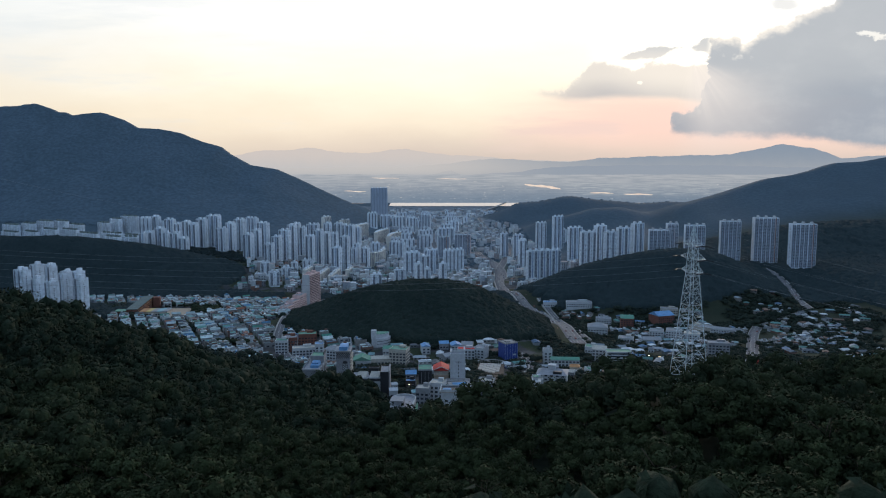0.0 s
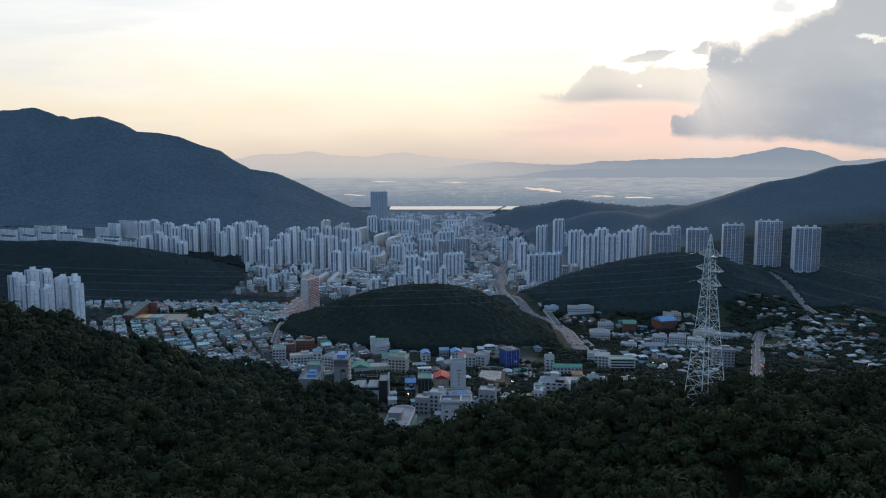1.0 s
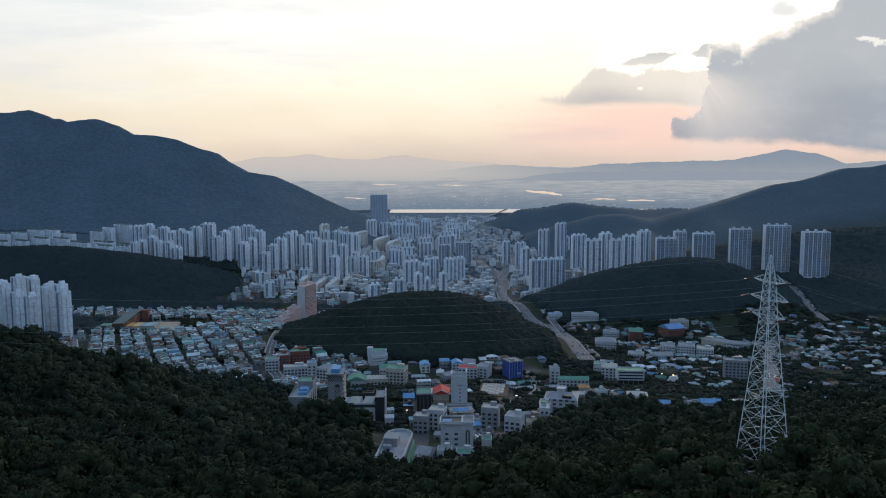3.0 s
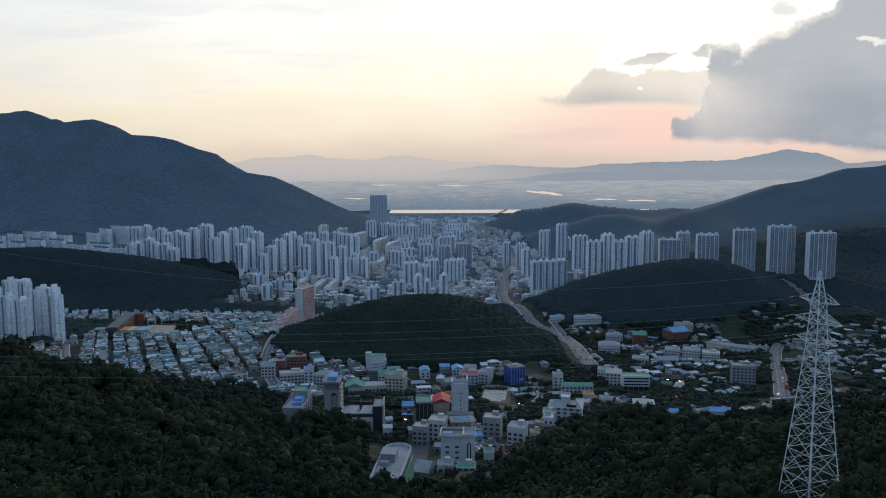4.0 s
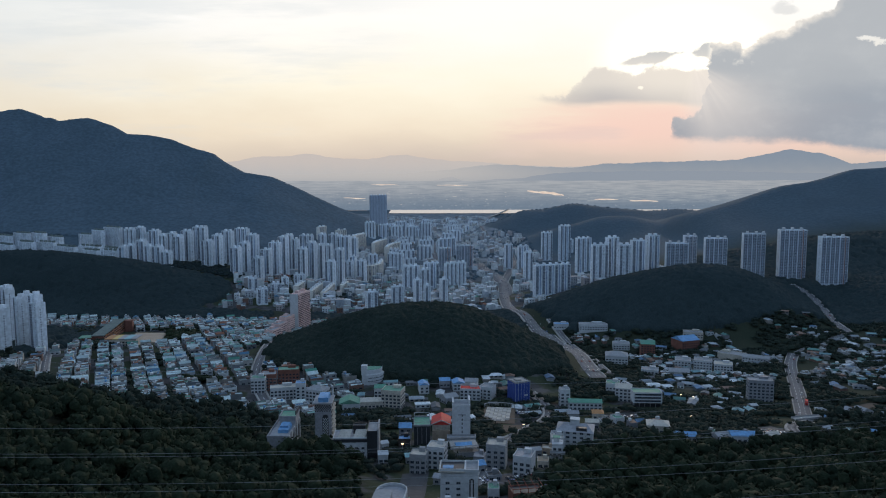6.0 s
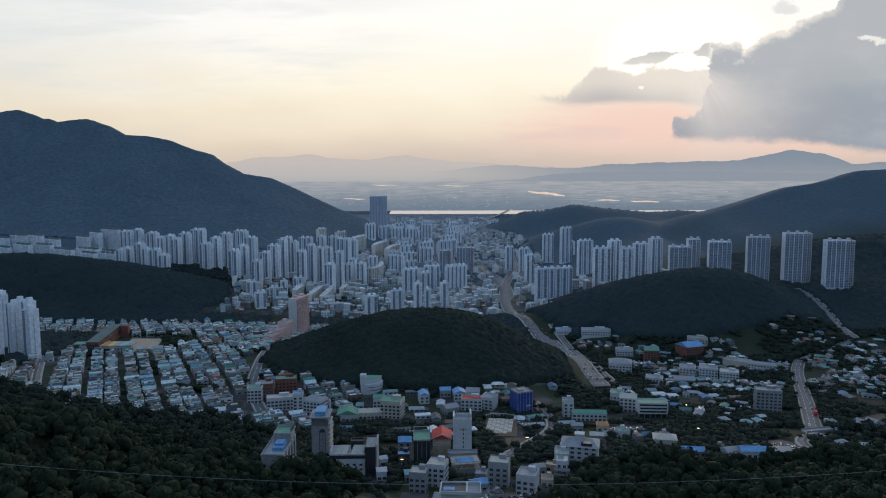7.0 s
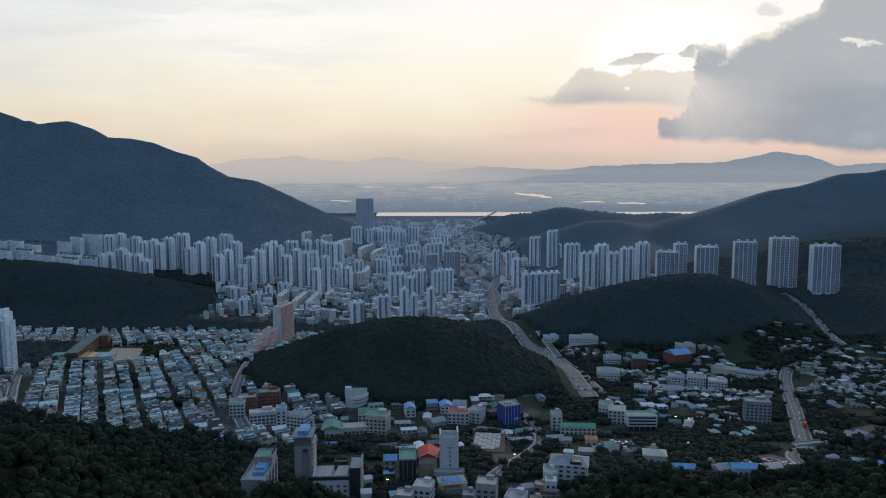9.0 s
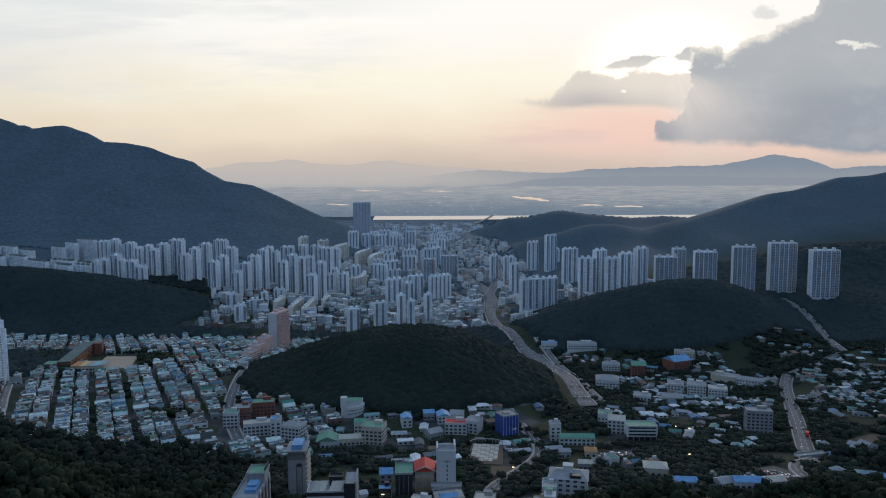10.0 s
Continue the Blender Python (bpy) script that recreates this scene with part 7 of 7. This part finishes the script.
def plant_canopy(name, label, xs, ys, rng, mat, step=2.6, relief=3.6, broad=1.0):
    """A closed canopy seen from afar: round crowns that merge into one uneven roof of leaves."""
    x0, y0 = xs.min() - 6, ys.min() - 6
    nx, ny = int((xs.max() + 6 - x0) / step) + 1, int((ys.max() + 6 - y0) / step) + 1
    gx, gy = x0 + np.arange(nx) * step, y0 + np.arange(ny) * step
    X, Y = np.meshgrid(gx, gy)
    X = X + rng.uniform(-.3, .3, X.shape) * step
    Y = Y + rng.uniform(-.3, .3, Y.shape) * step
    Z0 = ground(X, Y)
    lift = np.full(X.shape, -1.0)
    tall = rng.uniform(5.2, 8.4, len(xs)) * (1 + .12 * wave(xs * 3, ys * 3)) / broad
    wide = rng.uniform(3.2, 5.4, len(xs)) * broad
    reach = int(5.6 * broad / step) + 1
    for cx, cy, h, r in zip(xs, ys, tall, wide):
        i, j = int((cx - x0) / step), int((cy - y0) / step)
        a, b, c, d = max(0, j - reach), j + reach + 2, max(0, i - reach), i + reach + 2
        q = ((X[a:b, c:d] - cx) ** 2 + (Y[a:b, c:d] - cy) ** 2) / (r * r)
        np.maximum(lift[a:b, c:d], np.where(q < 1.3, h - relief * q, -1.0), out=lift[a:b, c:d])
    inside = lift > 0
    Z = Z0 + np.where(inside, lift + rng.normal(size=lift.shape) * relief * .125, -2.0 / broad ** 2)
    k = (np.arange(ny - 1)[:, None] * nx + np.arange(nx - 1)[None]).ravel()
    faces = np.stack([k, k + 1, k + nx + 1, k + nx], 1)
    faces = faces[inside.ravel()[faces].any(1)]
    used, back = np.unique(faces, return_inverse=True)
    verts = np.stack([X, Y, Z], -1).reshape(-1, 3)[used]
    return tagged(new(name, grid_mesh(name, verts, back.reshape(-1, 4), mat)), label, "trees", kind="stuff")


def woods():
    rng = np.random.default_rng(21)
    view = lambda x, y, m: np.abs(x + 2) < (y + 10) * .66 + m

    def near_wood(x, y):
        return (in_town(x, y) < .32) & view(x, y, 30) & ((x - 59.6) ** 2 + (y - 187.0) ** 2 > 24)

    # the nearest trees, each a thing of its own
    kinds = []
    for k in range(7):
        h = (9.5, 11, 8.5, 10.5, 12, 9, 10)[k]
        crown = lumpy_crown(rng, 17, (4.3, 3.4, 4.6, 3.2, 4.0, 4.8, 3.6)[k], h * (.7, .86, .66, .9, .74, .64, .8)[k], h * .24, 2, 5, 120, .34, .14)
        kinds.append((trunk_mesh(rng, h * .72, .2).mesh("trunk", BARK), grid_mesh("crown", *crown, LEAF)))
    xs, ys = scatter(-140, 150, 96, 232, 6.9, near_wood, rng)
    order = np.argsort(np.hypot(xs, (ys - 60) * .9))[:280]
    labels = ("leafy green broadleaf tree on the slope", "dark green broadleaf tree in dense wood", "rounded deep green tree in dense wood")
    first = {}
    taken = np.zeros(len(xs), bool)
    taken[order] = True
    for i in order:
        k = int(rng.integers(0, 7))
        m = pose(xs[i], ys[i], g(xs[i], ys[i]) - .2, rng.uniform(-4, 4), rng.uniform(-4, 4), rng.uniform(0, 360)) @ Matrix.Scale(rng.uniform(.78, 1.3) * (1 + .22 * float(wave(xs[i] * 4, ys[i] * 4))), 4)
        top = new("tree")
        top.matrix_basis = m
        tagged(top, labels[k % 3], "tree", "trees on the near slope")
        for nm, me in (("trunk", kinds[k][0]), ("crown", kinds[k][1])):
            o = new(nm, me)
            o.parent = top
    near_rest = (xs[~taken], ys[~taken])
    a = crown_kinds(rng, 9, 11, 4.6, 8.4, 2.4, 2, 5, 56, .40)
    slope = crown_kinds(rng, 9, 7, 4.7, 8.2, 2.4, 2, 5, 34, .56)
    plant_mass("near_woodland", "dense dark green broadleaf wood on the near slope", *near_rest, a, rng, LEAF_NEAR)
    xs, ys = scatter(-330, 330, 232, 330, 7.0, near_wood, rng)
    plant_mass("slope_woodland", "dense dark green broadleaf wood running down the slope", xs, ys, slope, rng, LEAF_MASS)
    xs2, ys2 = scatter(-200, -140, 96, 232, 5.7, near_wood, rng)
    xs3, ys3 = scatter(150, 200, 96, 232, 5.7, near_wood, rng)
    plant_mass("side_woodland", "dense wood at the sides of the slope", np.r_[xs2, xs3], np.r_[ys2, ys3], a, rng, LEAF_NEAR)
    c = crown_kinds(rng, 6, 4, 4.6, 7.6, 2.0, 2, 5, 12, .9)
    xs, ys = scatter(-150, 150, -80, 96, 6.6, lambda x, y: np.abs(x) < 150, rng)
    plant_mass("hilltop_woodland", "dense dark wood on top of the slope", xs, ys, c, rng, LEAF_MASS)
    b = crown_kinds(rng, 8, 4, 4.7, 7.4, 2.2, 2, 5, 16, .95)
    xs, ys = scatter(-420, 440, 330, 560, 7.4, near_wood, rng)
    plant_mass("lower_woodland", "dense dark wood at the foot of the slope", xs, ys, b, rng, LEAF_MASS)
    c = crown_kinds(rng, 8, 3, 4.4, 6.8, 1.8, 2, 5, 12, 1.0)
    xs, ys = scatter(-640, 640, 560, 860, 7.2, lambda x, y: (in_town(x, y) < .32) & view(x, y, 30) & ((y < 800) | (x < -250) | (x > 165)), rng)
    plant_mass("valley_woodland", "dark trees round the edges of the village", xs, ys, c, rng, LEAF_VALLEY)
    d = crown_kinds(rng, 8, 1, 5.0, 6.0, 1.0, 2, 5, 14, 1.2)
    # gardens and street trees between the houses
    gaps = lambda x, y: (in_town(x, y) >= .32) & (wave(x * 3.1 + 40, y * 2.7) + .5 * wave(x * 9, y * 8) > np.where((y < 475) & (x > -37) & (x < 46), np.where(y > 415, .55, .9), np.where(y < 690, np.where((x > -45) & (x < 72), -.3, np.where(x > 72, -.6, -.6)), np.where(x > 110, np.where((x > 240) & (y > 700), np.where(y < 800, -.5, -.28), -.35), np.where(x < -90, .55, -.25)))))
    xs, ys = scatter(-470, 640, 380, 1200, 6.0, gaps, rng)
    plant_mass("garden_trees", "dark garden trees between the houses", xs, ys, d, rng, LEAF_VALLEY, (.5, 1.0))
    grove = lambda x, y: (np.hypot((x + 352) / 26, (y - 1052) / 34) < 1) | (np.hypot((x + 492) / 18, (y - 1062) / 36) < 1) | (np.hypot((x + 396) / 26, (y - 1112) / 14) < 1) | (np.hypot((x + 242) / 24, (y - 800) / 11) < 1)
    xs, ys = scatter(-530, -210, 780, 1140, 6.0, grove, rng)
    plant_mass("school_grove", "dark trees standing round the school yard", xs, ys, d, rng, LEAF_MASS, (.8, 1.2))
    # the knoll and the hills
    xs, ys = scatter(-260, 900, 790, 1420, 5.6, lambda x, y: ((in_town(x, y) < .3) | ((in_town(x, y) < .8) & (np.hypot((x + 28) / 190, (y - 968) / 170) < 1))) & view(x, y, 40) & (ground(x, y) > -60), rng)
    knoll = (xs < 165) & (ys < 1180)
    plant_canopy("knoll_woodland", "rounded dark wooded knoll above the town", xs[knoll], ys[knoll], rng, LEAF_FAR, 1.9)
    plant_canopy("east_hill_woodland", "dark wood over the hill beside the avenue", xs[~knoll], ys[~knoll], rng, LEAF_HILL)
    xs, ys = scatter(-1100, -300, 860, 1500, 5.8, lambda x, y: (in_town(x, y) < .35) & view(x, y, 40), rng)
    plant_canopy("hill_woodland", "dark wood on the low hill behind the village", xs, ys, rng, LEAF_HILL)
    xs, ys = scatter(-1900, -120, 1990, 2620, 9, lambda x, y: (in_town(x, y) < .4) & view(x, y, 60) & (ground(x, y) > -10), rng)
    plant_canopy("west_mountain_woodland", "blue-green forest covering the tall mountain", xs, ys, rng, LEAF_HAZED, 6.0, 1.8, 2.0)
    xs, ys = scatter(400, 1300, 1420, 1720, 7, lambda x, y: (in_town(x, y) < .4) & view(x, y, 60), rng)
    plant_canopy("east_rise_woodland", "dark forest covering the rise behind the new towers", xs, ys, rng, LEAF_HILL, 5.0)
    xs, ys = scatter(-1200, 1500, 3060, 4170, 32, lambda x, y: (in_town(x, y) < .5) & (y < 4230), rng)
    plant_domes("riverside_woodland", "dark trees along the river bank", xs, ys, rng, LEAF_HAZED)
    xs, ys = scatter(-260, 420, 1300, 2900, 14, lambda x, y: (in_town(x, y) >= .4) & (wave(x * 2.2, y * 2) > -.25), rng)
    plant_domes("city_trees", "dark trees between the apartment blocks", xs, ys, rng, LEAF_HAZED)
    xs, ys = scatter(-1000, -200, 1480, 1960, 15, lambda x, y: (in_town(x, y) >= .4), rng)
    plant_mass("estate_trees", "dark trees between the apartment slabs", xs, ys, d, rng, LEAF_FAR, (.6, 1.0))
    xs, ys = scatter(-570, -395, 1515, 1610, 6.5, lambda x, y: np.abs(y - 1566 - (x + 480) * .05) < 42, rng)
    plant_mass("estate_edge_trees", "dark band of trees below the apartment slabs", xs, ys, d, rng, LEAF_HILL, (.6, 1.0))


# leaf colour blued in place of haze over distant woods
LEAF_HAZED = material("mountain_leaves", (.082, .118, .146), .9, second=(.072, .106, .130), grain=.1, patch=.008, amount=.8, spread=.2, island=True, spec=.05)
woods()


# ---- lit lamps and a lorry ----
LAMP_GLOW = material("lamp_glow", (.8, .7, .5), .4, emit=(1.0, .70, .38, 9.0))


def flood_lamp(x, y, h=5.0):
    top = thing("flood_lamp", pose(x, y, g(x, y)), "lit warm flood lamp on a steel pole", "lamp", "lit flood lamps")
    part("pole", Solid().drum(0, 0, -1, h, .09, .06, 8), STEEL, top)
    part("head", Solid().box(-.9, .9, -.25, .3, h + .25, h + .5), GREY, top)
    part("lens", Solid().box(-.8, .8, -.22, .22, h + .002, h + .245), LAMP_GLOW, top, "glowing lamp glass")


for x, y in ((221, 774), (230, 766), (52, 506), (58, 640), (196, 672), (-31, 584)):
    flood_lamp(x, y)


def lorry(x, y, turn):
    top = thing("lorry", pose(x, y, g(x, y) + .6, 0, 0, turn), "red lorry parked on the straight road", "lorry")
    part("cargo_box", Solid().box(-1.25, 1.25, -2.2, 4.4, 1.0, 3.9), RED_ROOF, top)
    part("cab", Solid().box(-1.15, 1.15, -4.2, -2.4, .7, 2.7), RED_ROOF, top)
    part("windscreen", Solid().box(-1.0, 1.0, -4.26, -4.202, 1.7, 2.5), GLASS, top)
    part("chassis", Solid().box(-.9, .9, -4.0, 4.2, .55, .98), RUBBER, top)
    for a in (-1, 1):
        for b in (-3.2, 2.0, 3.2):
            one = Solid().drum(0, 0, -.15, .15, .5, .5, 12)
            part("wheel", Solid().add([(a * 1.05 + p[2], b + p[1], .5 + p[0]) for p in one.v], one.f), RUBBER, top)


lorry(329, 752, -23)


# ---- the pylon and its wires ----
def pylon():
    x, y = 59.6, 187.3
    foot, tip = g(x, y) - 4.4, 189.0
    top = thing("transmission_tower", pose(x, y, foot, 0, 0, 16), "pale galvanised steel lattice transmission tower on the slope", "pylon")
    H = tip - foot
    low, mid, high = 176.9 - foot, 180.3 - foot, 183.7 - foot
    levels = [-.7, 2.6, 5.6, 8.4, 10.9, 13.2, 15.3, 17.2, 18.9, 20.4, 21.6]
    levels = [v * (low - 1) / 21.6 for v in levels] + [low, (low + mid) / 2, mid, (mid + high) / 2, high]

    def half(z):
        return np.interp(z, [-1, low - 1, high, H], [4.2, 1.2, .8, .06])

    def corner(k, z):
        s = ((-1, -1), (1, -1), (1, 1), (-1, 1))[k]
        return (s[0] * half(z), s[1] * half(z), z)

    for k in range(4):
        part("leg", Solid().tube([corner(k, z) for z in levels + [H]], .085), STEEL, top)
        part("footing", Solid().drum(*corner(k, -1)[:2], -2.5, -.6, .6, .45, 10), CONCRETE, top)
    for a, b in zip(levels[:-1], levels[1:]):
        for k in range(4):
            j = (k + 1) % 4
            w = .055 if b < low else .048
            part("brace", Solid().beam(corner(k, a), corner(j, b), w).beam(corner(j, a), corner(k, b), w), STEEL, top)
            if b < low - 2:
                m0 = [(p + q) / 2 for p, q in zip(corner(k, a), corner(k, b))]
                m1 = [(p + q) / 2 for p, q in zip(corner(j, a), corner(j, b))]
                c = [(p + q) / 2 for p, q in zip(m0, m1)]
                part("brace", Solid().beam(m0, c, .04).beam(m1, c, .04), STEEL, top)
        ring = Solid()
        for k in range(4):
            ring.beam(corner(k, b), corner((k + 1) % 4, b), .065)
        part("ring", ring, STEEL, top)
    spike = Solid()
    for z in np.linspace(high + 1.2, H - 1, 4):
        for k in range(4):
            spike.beam(corner(k, z), corner((k + 1) % 4, z - 1.1), .06)
    part("peak_brace", spike, STEEL, top)
    ladder = Solid()
    for z in np.arange(1, high, .9):
        ladder.beam((half(z) - .1, -half(z) - .08, z), (half(z) + .35, -half(z) - .08, z), .05)
    part("ladder", ladder, STEEL, top)
    tips = []
    for z, reach in ((low, 4.6), (mid, 5.3), (high, 4.4)):
        for s in (-1, 1):
            h = half(z)
            end = (0, s * reach, z + .25)
            arm = Solid()
            for e in (-1, 1):
                arm.beam((e * h, s * h, z), end, .09).beam((e * h, s * h, z + 1.5), end, .075)
                for t in (.3, .6):
                    q = [a + (b - a) * t for a, b in zip((e * h, s * h, z), end)]
                    r = [a + (b - a) * t for a, b in zip((e * h, s * h, z + 1.5), end)]
                    q2 = [a + (b - a) * t for a, b in zip((-e * h, s * h, z), end)]
                    arm.beam(q, r, .045).beam(q, q2, .045)
            part("crossarm", arm, STEEL, top)
            tips.append(Vector(end))
            for e in (-1, 1):
                ins = Solid()
                a, b = Vector(end), Vector(end) + Vector((e * 2.4, 0, -.22 if e < 0 else -.5))
                for t in np.linspace(.05, .95, 12):
                    p = a.lerp(b, t)
                    ins.beam(p - (b - a) * .02, p + (b - a) * .02, .26)
                ins.beam(a, b, .06)
                part("insulator", ins, DARK, top, "dark insulator string")
    OCCUPIED.append((x, y, 3.5))
    return top, tips, Vector((0, 0, H))


def wires(top, tips, peak):
    line = thing("power_line", Matrix(), "thin steel power line wires sagging across the slope", "power line")
    m = top.matrix_basis
    for k, p in enumerate(tips + [peak]):
        slope, bow = (.113, .00105) if k == 6 else (.079, .00042)
        for e in (-1, 1):
            a = m @ (p + (Vector((e * 2.4, 0, -.3)) if k < 6 else Vector((0, 0, 0))))
            for dz in (0,):
                if e < 0:
                    pts = [a + Vector((-s, -.02 * s, -slope * s + bow * s * s - dz)) for s in np.linspace(0, 215, 40)]
                else:
                    pts = [a + Vector((s, .35 * s, -.30 * s + .0006 * s * s - dz)) for s in np.linspace(0, 200, 30)]
                part("wire", Solid().tube(pts, .017), WIRE, line)


wires(*pylon())
